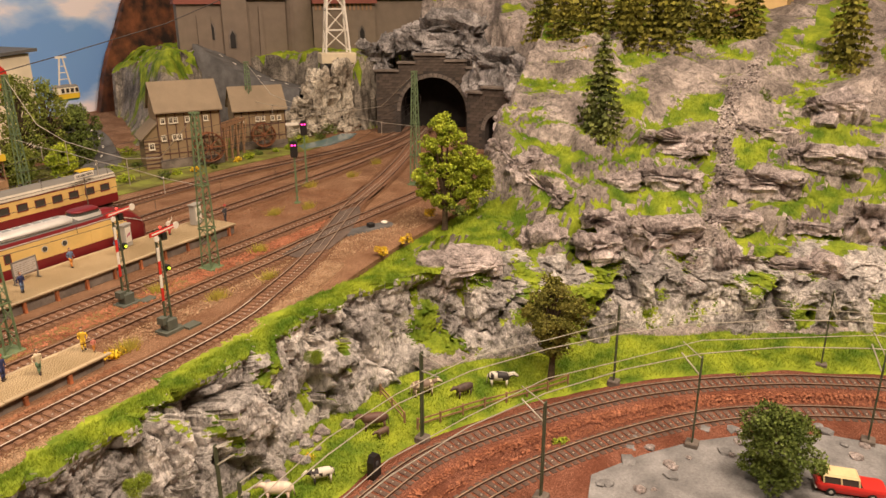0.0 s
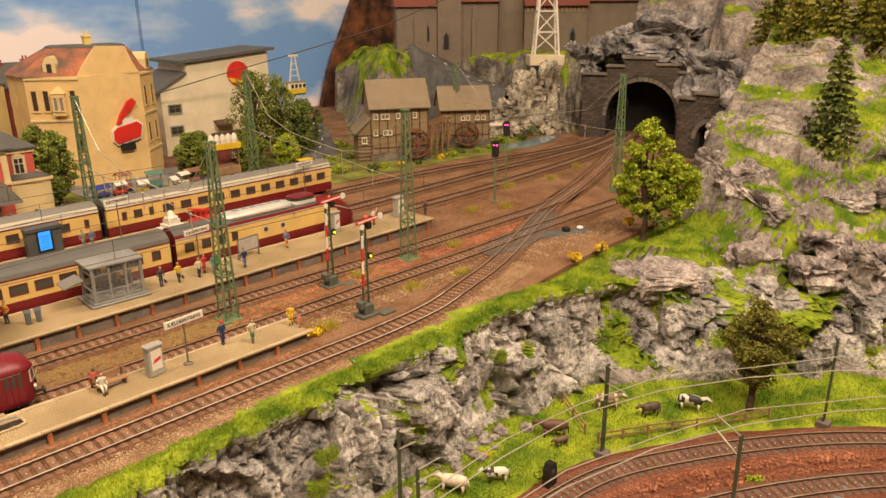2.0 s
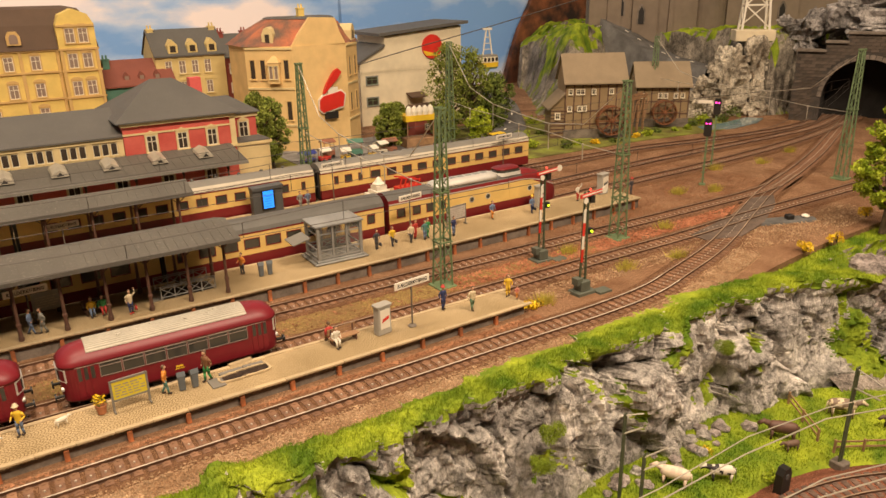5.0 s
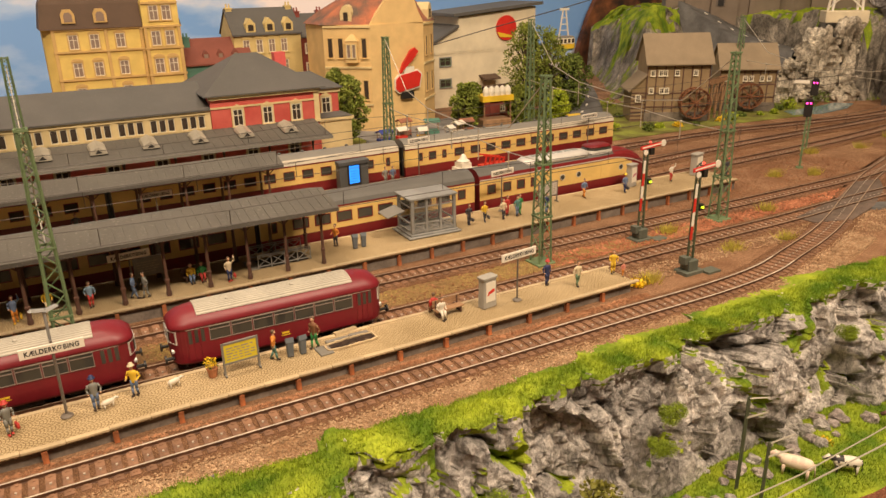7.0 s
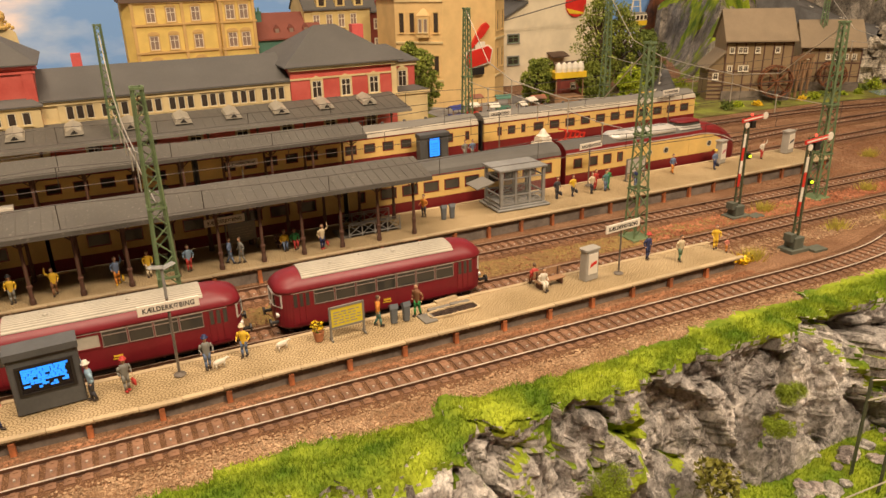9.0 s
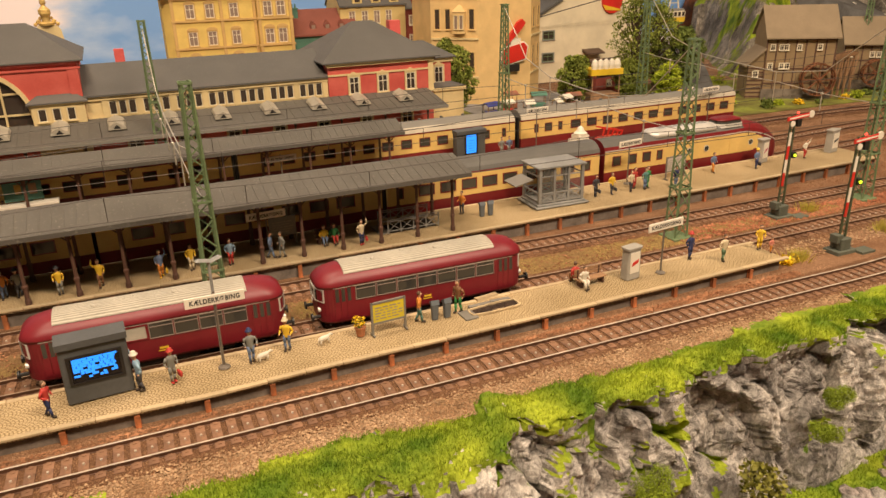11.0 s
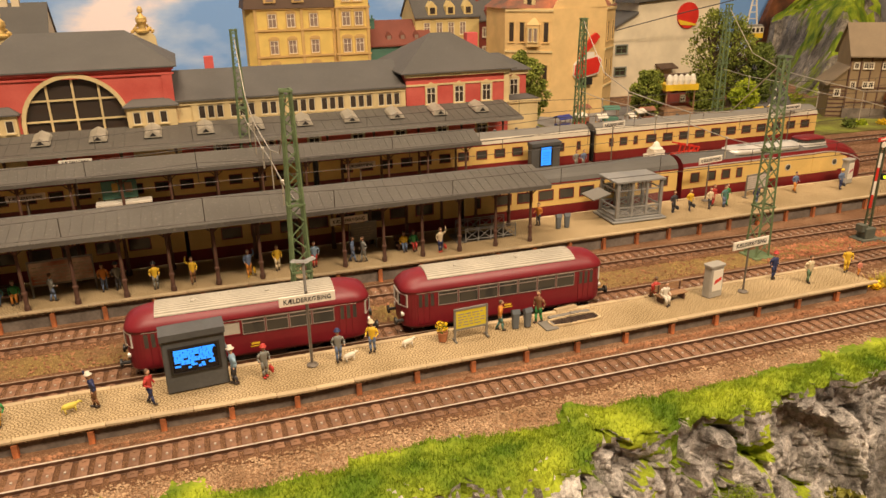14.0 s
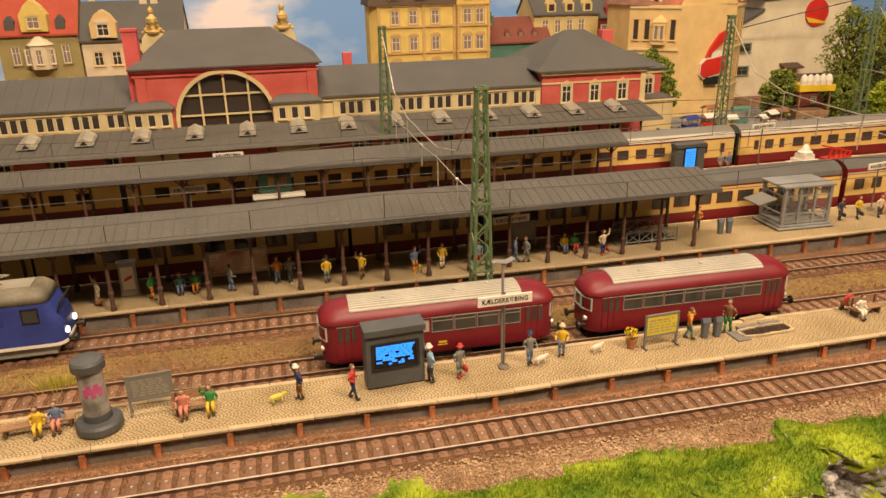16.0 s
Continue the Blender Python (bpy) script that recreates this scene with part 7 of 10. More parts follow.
def mill(name, label, m, x1, y1, eave, ridge, wins):
    """A half-timbered house in its own coordinates, front eave along x."""
    root = thing(name, label, "mill", m)
    x0, y0 = 0.35, 0.8
    ym = (y0 + y1) / 2
    bm = B()
    prism(bm, [(y0, -0.2), (y1, -0.2), (y1, eave), (ym, ridge), (y0, eave)], x0, x1)
    part("wall", bm, M["timber"], root, "brown timber wall")
    bm = B()
    prism(bm, [(y0 - 0.8, eave - 0.7), (ym, ridge + 0.05), (y1 + 0.8, eave - 0.7), (y1 + 0.8, eave - 0.5), (ym, ridge + 0.25), (y0 - 0.8, eave - 0.5)], x0 - 0.35, x1 + 0.35)
    part("roof", bm, M["thatch"], root, "dull brown shingled roof")
    for z in (2.4, 4.6, eave - 0.9):
        bm = B()
        box(bm, x0 - 0.02, x1 + 0.02, y0 - 0.08, y0, z, z + 0.18)
        part("timber_rail", bm, M["canwood"], root)
    n = int((x1 - x0) / 1.3)
    for k in range(n + 1):
        x = x0 + (x1 - x0 - 0.18) * k / n
        bm = B()
        box(bm, x, x + 0.18, y0 - 0.07, y0, 0, eave - 0.6)
        part("timber_post", bm, M["canwood"], root)
    me = tall_window(0.6, 0.8, "", "winframe", "dkglass")
    set_windows(root, me, [(x, y0 - 0.05, z) for x, z in wins])
    bm = B()
    box(bm, x0 - 0.1, x1 + 0.1, y0 - 0.35, y0 - 0.1, -0.2, 1.6)
    part("stone_base", bm, M["pwall"], root)
    return root


m1 = mill("mill_house", "brown half-timbered mill house with shingled roof", at(82.0, 97.0, 0, -31), 10.6, 7.4, 9.9, 13.7, [(1.3, 7.5), (2.6, 7.5), (3.3, 7.5), (5.2, 7.5), (8.2, 7.5), (1.2, 4.7), (2.9, 4.7), (3.7, 4.7)])
bm = B()
prism_y(bm, [(-1.9, -0.2), (0.35, -0.2), (0.35, 7.4), (-1.9, 5.3)], 1.0, 6.6)
part("lean_to", bm, M["timber"], m1)
bm = B()
prism_y(bm, [(-2.5, 4.9), (0.35, 7.6), (0.35, 7.85), (-2.5, 5.15)], 0.4, 7.0)
part("lean_to_roof", bm, M["thatch"], m1)
for k in range(8):
    bm = B()
    box(bm, -1.96, 0.36, 0.93, 1.0, 0.3 + k * 0.62, 0.5 + k * 0.62)
    part("board", bm, M["canwood"], m1)
put("window", tall_window(0.72, 0.95, "", "winframe", "dkglass"), m1, at(-0.8, 0.92, 3.4))
mill("mill_barn", "brown mill barn with shingled roof", at(99.5, 97.2, 0, -37), 9.8, 7.2, 7.9, 11.2, [(1.6, 5.3), (4.6, 5.3), (5.6, 5.3), (7.4, 5.3), (8.6, 5.3)])
water_wheel(88.4, 92.2, 3.3, 2.4, -31)
water_wheel(103.0, 93.3, 3.0, 2.1, -37)
wh = thing("mill_flume", "wooden flume trestle between the water wheels", "flume")
FLUME = [Vector((91.5, 92.6, 6.0)), Vector((100.2, 95.6, 6.0))]
bm = B()
beam(bm, FLUME[0], FLUME[1], 1.2, 0.2)
for sd in (-0.55, 0.55):
    beam(bm, FLUME[0] + Vector((0, sd, 0.3)), FLUME[1] + Vector((0, sd, 0.3)), 0.1, 0.5)
part("trough", bm, M["bench"], wh)
for t in (0.1, 0.36, 0.62, 0.9):
    p = FLUME[0].lerp(FLUME[1], t)
    bm = B()
    beam(bm, (p.x, p.y - 0.4, 0), (p.x, p.y - 0.4, 5.9), 0.3)
    beam(bm, (p.x, p.y - 0.4, 0.8), (p.x + 1.8, p.y + 0.2, 5.6), 0.18)
    part("trestle", bm, M["bench"], wh)


# ---- tunnel portals ----
def portal(name, label, ax, ay, bx, by, arch_w, spring, zt, tops):
    """A masonry portal between two plan points, seen from the left-hand side; arch in its middle."""
    L = math.hypot(bx - ax, by - ay)
    root = thing(name, label, "tunnel portal", at(ax, ay, 0, math.degrees(math.atan2(by - ay, bx - ax))), kind="structure")
    c, r = L / 2, arch_w / 2
    arc = [(c + r * math.cos(a), spring + (zt - spring) * math.sin(a)) for a in np.linspace(0, math.pi, 21)]
    bm = B()
    poly = [(0, -0.3), (c - r, -0.3), (c - r, spring)] + arc[::-1][1:-1] + [(c + r, spring), (c + r, -0.3), (L, -0.3)]
    prev = L
    for x, z in tops[::-1]:
        poly += [(prev, z), (x, z)]
        prev = x
    prism_y(bm, poly, 0, 1.6)
    part("wall", bm, M["portal"], root)
    bm = B()
    n = 22
    for k in range(n):
        a0, a1 = math.pi * k / n, math.pi * (k + 1) / n
        pa = (c + (r + 0.35) * math.cos(a0 + 0.01), -0.05, spring + (zt - spring + 0.35) * math.sin(a0 + 0.01))
        pb = (c + (r + 0.35) * math.cos(a1 - 0.01), -0.05, spring + (zt - spring + 0.35) * math.sin(a1 - 0.01))
        bs = B()
        beam(bs, pa, pb, 0.75, 0.35, up=(0, 1, 0))
        part("arch_stone", bs, M["pwall"], root)
    bm.free()
    # courses of stone
    bm = B()
    box(bm, -0.62, 0.62, -0.1, 0.06, -0.26, 0.26)
    brick_me = mesh_of(bm, M["brick"])
    count = 0
    z, row = 0.3, 0
    zmax = max(t[1] for t in tops)
    while z < zmax:
        x = 0.7 + (0.65 if row % 2 else 0)
        while x < L - 0.4:
            lim = [t[1] for t, nx in zip(tops, tops[1:] + [(L, 0)]) if t[0] <= x <= nx[0]]
            inside = ((x - c) / (r + 1.1)) ** 2 + ((z - spring) / (zt - spring + 1.0)) ** 2 < 1 if z > spring else abs(x - c) < r + 1.1
            if lim and z < lim[0] - 0.3 and not inside and count < 290:
                put("stone", brick_me, root, at(x, 0, z))
                count += 1
            x += 1.3
        z += 0.58
        row += 1
    for (x, zz), nx in zip(tops, tops[1:] + [(L, 0)]):
        bm = B()
        box(bm, x - 0.2, nx[0] + 0.2, -0.5, 1.9, zz, zz + 0.45, bevel=0.06)
        part("coping", bm, M["pwall"], root)
    bm = B()
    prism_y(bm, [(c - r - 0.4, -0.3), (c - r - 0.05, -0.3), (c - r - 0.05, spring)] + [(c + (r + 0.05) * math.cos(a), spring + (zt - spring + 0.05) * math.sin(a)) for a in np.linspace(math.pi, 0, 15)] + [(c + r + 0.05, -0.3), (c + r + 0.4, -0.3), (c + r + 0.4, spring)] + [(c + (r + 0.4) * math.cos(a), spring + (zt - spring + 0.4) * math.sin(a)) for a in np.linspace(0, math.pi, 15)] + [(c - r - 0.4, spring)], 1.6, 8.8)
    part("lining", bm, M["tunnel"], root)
    # added black sheet close behind the mouth, painted as the bore's deep shade
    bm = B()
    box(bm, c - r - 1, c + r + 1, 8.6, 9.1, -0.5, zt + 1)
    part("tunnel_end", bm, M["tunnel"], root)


portal("tunnel_portal_1", "dark stone tunnel portal with stepped coping over three tracks", 128.6, 85.0, 138.2, 63.6, 13.6, 4.6, 11.6, [(0.0, 12.6), (4.6, 14.2), (8.0, 15.8), (14.2, 14.6), (18.6, 13.2)])
portal("tunnel_portal_2", "smaller dark stone tunnel portal", 122.9, 61.2, 121.8, 47.8, 5.8, 3.6, 6.7, [(0.0, 10.2), (3.2, 11.2), (8.4, 9.8), (11.0, 8.2)])


# ---- castle mound ----
MOUND = [(118, 152), (104, 134), (94.5, 121), (91.5, 115), (93, 112), (97, 111.5), (106, 112), (113, 115.5), (118, 120), (122, 124), (129, 122.5), (131, 117), (131.5, 105), (128.5, 99), (127, 94.5), (129.5, 90), (140, 86)]


def mound_height(x, y):
    best, sg = 1e9, 1
    for a, b in zip(MOUND, MOUND[1:]):
        dx, dy = b[0] - a[0], b[1] - a[1]
        t = max(0, min(1, ((x - a[0]) * dx + (y - a[1]) * dy) / (dx * dx + dy * dy)))
        ex, ey = x - a[0] - t * dx, y - a[1] - t * dy
        if ex * ex + ey * ey < best:
            best, sg = ex * ex + ey * ey, (1 if dx * ey - dy * ex > 0 else -1)
    s = math.sqrt(best) * sg
    steep = float(np.interp(x, [84, 104, 114, 120, 140], [14, 13, 9, 4.0, 3.0]))
    t = max(0, min(1, s / steep))
    top = float(np.interp(x, [100, 116, 126], [17.2, 17.0, 15.4])) + noise.noise(Vector((x * 0.12, y * 0.12, 4))) * 0.9
    edge = (x - 91.5) * 0.813 - (y - 115) * 0.582
    shoulder = 9.5 + 0.68 * max(0.0, edge) + noise.noise(Vector((x * 0.25, y * 0.25, 9))) * 0.8
    return -0.6 + (min(top, shoulder) + 0.6) * (t * t * (3 - 2 * t))


def build_mound():
    xs, ys = np.arange(78, 192, 0.8), np.arange(84, 165, 0.8)
    rows = np.zeros((len(xs), len(ys), 3))
    for i, x in enumerate(xs):
        for j, y in enumerate(ys):
            z = mound_height(x, y)
            d = crag((x, y, z), 1.2) * (0.45 if 0.4 < z < 15.6 else 0.25) if z > -0.4 else 0
            rows[i, j] = (x - d * 0.3, y - d * 0.6, z + d * 0.6)
    ob = new("castle_mound", grid_mesh("castle_mound", rows, M["moundrock"], False, lambda p, up: (patchy(p, 0.2) * 0.8 + np.where(p[:, 0] < 116, 0.1, (up - 0.4) * 0.8) + np.clip((p[:, 2] - 10) * 0.06, -0.4, 0.4) > 0.05) & (p[:, 2] > 1.5) & ((up > 0.3) | (p[:, 0] < 116))))
    tagged(ob, "pale rock mound with grassy top under the castle", "hill", kind="structure")


M["moundrock"] = rock_material("cream_mound_rock", (0.2, 0.175, 0.14), (0.42, 0.37, 0.3), (0.17, 0.24, 0.025), 0.68, 0.3)
build_mound()


def sloped_road(name, pts, front, back, tilt, label):
    """A road bed that leans towards its front side, with a skirt down to the ground and a dashed line."""
    root = thing(name, label, "road", kind="structure")
    path = curve_points(pts, 1.0)
    n2 = side_of(path)
    vs = (-front - 1.2, -front, -front * 0.5, 0.0, back * 0.5, back, back + 1.2)
    rows = np.zeros((len(path), len(vs), 3))
    for i, (p, n) in enumerate(zip(path, n2)):
        for j, v in enumerate(vs):
            e = noise.noise(Vector((p[0] * 0.3, p[1] * 0.3, j))) * 0.12
            rows[i, j] = (p[0] + n[0] * v, p[1] + n[1] * v, p[2] + tilt * v + e if 0 < j < 6 else -0.4)
    ob = new("road_surface", grid_mesh("road_surface", rows, M["asphalt"]))
    ob.parent = root
    for i in range(2, len(path) - 3, 4):
        bm = B()
        a, b = path[i], path[i + 1]
        beam(bm, (a[0], a[1], a[2] + 0.14), (b[0], b[1], b[2] + 0.14), 0.3, 0.06)
        part("road_dash", bm, M["white"], root)


sloped_road("road_mill", [(68, 101.5, 0.4), (74, 104.5, 0.6), (79, 108, 1.2), (83, 112, 2.4), (86, 118, 4.0), (87, 126, 6)], 1.8, 1.8, 0.1, "grey asphalt road with white dashes beside the mill")
sloped_road("road_castle", [(124.6, 129.5, 17.4), (125.2, 125, 15.2), (125.4, 119, 12.6), (124.6, 112, 10.6), (124.2, 104, 9.4), (124, 98.5, 8.4)][::-1], 3.4, 3.4, 0.12, "dark asphalt road with white dashes winding to the castle")
M["creamrock"] = rock_material("cream_cast_rock", (0.5, 0.43, 0.33), (0.8, 0.72, 0.58), (0.16, 0.19, 0.025), 0.95)
for x, y, z, w, d, h, rz in ((120.5, 97.0, 3.0, 4.2, 2.6, 5.4, 10), (125.2, 95.4, 5.6, 3.8, 2.6, 7.2, -20), (129.0, 93.2, 7.0, 2.8, 2.8, 7.6, -35), (117.0, 99.5, 1.4, 2.6, 2.0, 3.2, 0)):
    outcrop(x, y, z, w, d, h, rz, x * 0.3, "creamrock")


def castle():
    root = thing("castle", "brown grey stone castle walls with round tower and red roofs", "castle", at(120.4, 131.2, 14.5, math.degrees(math.atan2(98 - 133, 164 - 118))))
    walls = [(0, 9.5, 0, 11.5), (9.5, 15, -1.0, 14), (15, 24, 0.2, 12.5), (30.5, 46, 0.3, 11.5), (46, 60, 1.2, 12.5)]
    for x0, x1, y, h in walls:
        bm = B()
        box(bm, x0, x1, y, y + 6, -0.5 if x0 < 9 else -2.2, h)
        part("wall", bm, M["castlewall"], root)
    bm = B()
    lathe(bm, [(3.5, -3), (3.3, 4), (3.2, 16)], 27.2, 1.5, 24)
    part("tower", bm, M["castlewall"], root, "round stone tower")
    bm = B()
    box(bm, 4, 7, -0.5, 0.1, -3, 9)
    part("buttress", bm, M["castlewall"], root)
    bm = B()
    prism_y(bm, [(17.5, -3), (18.7, -3), (18.4, 11), (17.8, 11)], -0.4, 0.3)
    part("buttress", bm, M["castlewall"], root)
    for x, y, z in ((11.4, -1.06, 2.4), (7.0, 0.0, 4.2), (42.5, 0.24, 2.6)):
        bm = B()
        prism_y(bm, [(x - 0.95, z - 0.6), (x + 0.95, z - 0.6), (x + 0.95, z + 2.2), (x + 0.5, z + 3.2), (x, z + 3.7), (x - 0.5, z + 3.2), (x - 0.95, z + 2.2)], y - 0.1, y + 0.4, 0)
        prism_y(bm, [(x - 0.6, z - 0.6), (x + 0.6, z - 0.6), (x + 0.6, z + 2.1), (x, z + 3.2), (x - 0.6, z + 2.1)], y - 0.14, y - 0.1, 1)
        part("gothic_window", bm, [M["pwall"], M["black"]], root)
    for x0, x1, y, z in ((-0.5, 9.8, 0, 11.5), (14.8, 24.2, 0, 12.5), (30.3, 46.3, 0, 11.5), (46, 60.5, 1, 12.5)):
        bm = B()
        prism(bm, [(y - 0.8, z - 0.2), (y + 3, z + 4.5), (y + 6.8, z - 0.2)], x0, x1)
        part("roof", bm, M["redbrownroof"], root, "red brown castle roof")
    bm = B()
    box(bm, 0, 0.5, 0.1, 0.3, 9.8, 11.3)
    post = mesh_of(bm, M["bench"])
    for k in range(14):
        put("gallery_post", post, root, at(31 + k * 1.05, 0, 0))


castle()


def pylon():
    root = thing("cable_car_pylon", "white lattice cable car pylon on a pale plinth", "pylon", at(130.5, 96, 15.4, -42))
    bm = B()
    box(bm, -3.7, 3.7, -2.3, 2.3, -1.5, 0.6, bevel=0.1)
    part("plinth", bm, M["creamwall"], root)
    c = lambda k, z: Vector(((1, -1, -1, 1)[k] * (2.6 - z * 0.075), (1, 1, -1, -1)[k] * (1.6 - z * 0.045), z))
    for k in range(4):
        bm = B()
        beam(bm, c(k, 0.5), c(k, 22), 0.38)
        part("leg", bm, M["white"], root)
    bm = B()
    z, f = 1.0, 0
    while z < 20:
        for k in range(4):
            a, b = (k, (k + 1) % 4) if f else ((k + 1) % 4, k)
            beam(bm, c(a, z), c(b, z + 4.2), 0.24)
            beam(bm, c(k, z + 4.2), c((k + 1) % 4, z + 4.2), 0.24)
        z, f = z + 4.2, 1 - f
    part("lattice", bm, M["white"], root)


pylon()


def gondola():
    root = thing("cable_car", "yellow and white cable car cabin hanging from a cable", "cable car", at(83.3, 120, 10.0))
    bm = B()
    loft(bm, [(outline(1.7, 0.9, 0.4, 0.1, 4), 0.0), (outline(2.0, 1.1, 0.5, 0.1, 4), 0.35)])
    part("floor", bm, M["tealwall"], root)
    bm = B()
    loft(bm, [(outline(2.0, 1.1, 0.5, 0.1, 4), 0.35), (outline(2.05, 1.15, 0.5, 0.1, 4), 1.2)])
    part("lower_body", bm, M["yellowp"], root)
    bm = B()
    loft(bm, [(outline(2.0, 1.1, 0.5, 0.1, 4), 1.2), (outline(1.9, 1.05, 0.5, 0.1, 4), 2.3)])
    part("cabin", bm, M["winframe"], root)
    for x in (-1.35, -0.45, 0.45, 1.35):
        put("window", window_mesh(0.75, 0.85, M["winframe"], M["dkglass"]), root, at(x, -1.12, 1.75))
    bm = B()
    loft(bm, [(outline(2.0, 1.1, 0.5, 0.1, 4), 2.3), (outline(1.7, 0.9, 0.4, 0.1, 4), 2.6)])
    part("roof", bm, M["palegrey"], root)
    bm = B()
    for s in (-1, 1):
        beam(bm, (s * 1.1, 0, 2.5), (s * 0.3, 0, 7.2), 0.2)
    for z, w in ((3.6, 0.9), (4.7, 0.72), (5.8, 0.52)):
        beam(bm, (-w, 0, z), (w, 0, z), 0.14)
    box(bm, -1.0, 1.0, -0.15, 0.15, 7.1, 7.5)
    part("hanger", bm, M["white"], root)
    bm = B()
    wire(bm, [(56.0, 128, 11.0), (68, 124.5, 14.0), (83.3, 120, 17.6), (100, 112, 22.5), (130.5, 96, 36.0)], 0.09)
    solo("cable", bm, M["dkwire"], "dark cable of the cable car", "cable")


gondola()


# ---- painted backdrop ----
def sky_paint():
    m = bpy.data.materials.new("painted_sky")
    m.use_nodes = True
    nt = m.node_tree
    bs = nt.nodes["Principled BSDF"]
    bs.inputs["Roughness"].default_value = 0.7
    co = nt.nodes.new("ShaderNodeTexCoord")
    mp = nt.nodes.new("ShaderNodeMapping")
    mp.inputs["Scale"].default_value = (1.5, 1.5, 3.6)
    nt.links.new(co.outputs["Object"], mp.inputs["Vector"])
    n = nt.nodes.new("ShaderNodeTexNoise")
    n.inputs["Scale"].default_value, n.inputs["Detail"].default_value, n.inputs["Roughness"].default_value = 1.7, 8, 0.52
    nt.links.new(mp.outputs["Vector"], n.inputs["Vector"])
    r = nt.nodes.new("ShaderNodeValToRGB")
    e = r.color_ramp.elements
    e[0].position, e[0].color = 0.44, (0.2, 0.41, 0.84, 1)
    e[1].position, e[1].color = 0.58, (0.95, 0.88, 0.92, 1)
    x = e.new(0.51)
    x.color = (0.42, 0.6, 0.92, 1)
    nt.links.new(n.outputs["Fac"], r.inputs["Fac"])
    nt.links.new(r.outputs["Color"], bs.inputs["Base Color"])
    return m


bm = B()
xs = [-160, -75, 75, 76.2, 262]
ys = [166, 166, 166, 167, 167]
for (xa, ya), (xb, yb) in zip(zip(xs, ys), list(zip(xs, ys))[1:]):
    f = quad(bm, (xa, ya, -20), (xb, yb, -20), (xb, yb, 95), (xa, ya, 95))
r0 = bmesh.ops.extrude_face_region(bm, geom=bm.faces[:])
bmesh.ops.translate(bm, verts=[v for v in r0["geom"] if isinstance(v, bmesh.types.BMVert)], vec=(0, 1.5, 0))
solo("backdrop", bm, sky_paint(), "painted blue sky backdrop with pink white clouds", "backdrop", kind="structure")
M["mural"] = material("brown_mountain_mural", (0.05, 0.025, 0.02), 0.8, var=0.6, scale=26, fine=120, bump=0, tint=(0.22, 0.075, 0.03))
bm = B()
prism_y(bm, [(117, -5), (121.5, 0), (124, 8), (126.5, 14), (130, 20), (133, 26), (140, 38), (150, 52), (262, 70), (262, -5)], 163.0, 164.5)
solo("backdrop_mountain", bm, M["mural"], "painted brown mountain slope on the backdrop", "backdrop", kind="structure")


# ---- platform furniture ----
def text_mesh(body, size, mat, width=None):
    """Letters in the x-z plane facing -y, centred, size in cm."""
    cu = bpy.data.curves.new("letters", "FONT")
    cu.body, cu.size, cu.align_x, cu.align_y, cu.extrude, cu.offset = body, size * CM, "CENTER", "CENTER", 0.0001, size * CM * 0.03
    cu.space_character = 1.12
    tmp = bpy.data.objects.new("letters", cu)
    scene.collection.objects.link(tmp)
    dg = bpy.context.evaluated_depsgraph_get()
    me = bpy.data.meshes.new_from_object(tmp.evaluated_get(dg))
    bpy.data.objects.remove(tmp)
    me.transform(Matrix.Rotation(math.pi / 2, 4, "X"))
    if width:
        w = max(v.co.x for v in me.vertices) - min(v.co.x for v in me.vertices)
        me.transform(Matrix.Diagonal((width * CM / w, 1, 1, 1)))
    me.materials.clear()
    me.materials.append(mat)
    return me


NAME = "KÆLDERKØBING"
name_letters = text_mesh(NAME, 0.38, M["black"], 2.6)


M["signpole"] = material("brown_grey_pole", (0.15, 0.125, 0.1), 0.6, var=0.2, scale=90, fine=700, bump=0.1)


def name_sign(x, y, z0, ztop, w, label, rz=0.0, pole=True, hang=False):
    root = thing("station_sign", label, "station sign", at(x, y, z0, rz), group="station name signs")
    h = ztop - z0
    if pole:
        bm = B()
        rod(bm, (0, 0.12, 0), (0, 0.12, h + 0.1), 0.065, n=8)
        lathe(bm, [(0.35, 0.0), (0.3, 0.06), (0.1, 0.14)], 0, 0.12, 10)
        part("pole", bm, M["signpole"], root, "thin brown grey pole")
    bm = B()
    box(bm, -w / 2, w / 2, -0.05, 0.05, h - 0.58, h, bevel=0.02)
    board = part("board", bm, M["white"], root, "cream white name board")
    ob = put("letters", name_letters, board, at(0, -0.05, h - 0.31) @ Matrix.Diagonal((w / 3.1, 1, 1, 1)))
    return root


name_sign(-7.3, 48.7, P1T, 5.45, 3.1, "cream station name sign on a pole with street lamp")
name_sign(22.3, 48.2, P1T, 4.85, 3.2, "cream station name sign on a slim pole", 6)
name_sign(33.0, 66.0, P2T, 5.55, 2.9, "cream station name sign beside the express train", 8)
name_sign(-1.5, 64.6, P2T, 4.4, 3.0, "cream station name sign under the canopy", 4)
name_sign(-26.0, 79.5, P3T, 4.8, 3.0, "cream station name sign under the rear canopy", 4)
name_sign(3.0, 79.5, P3T, 4.8, 3.0, "cream station name sign under the rear canopy", 4)
name_sign(31.0, 79.5, P3T, 6.6, 2.9, "cream station name sign before the long coach", 6)
name_sign(57.5, 82.0, 1.0, 6.2, 3.0, "cream station name sign beside the rear train", 8)
r0 = thing("station_sign", "cream station name sign on the canopy edge", "station sign", at(-22.8, 87.6, 5.2), group="station name signs")
bm = B()
box(bm, -1.45, 1.45, -0.06, 0.02, 0, 0.52)
part("board", bm, M["white"], r0)
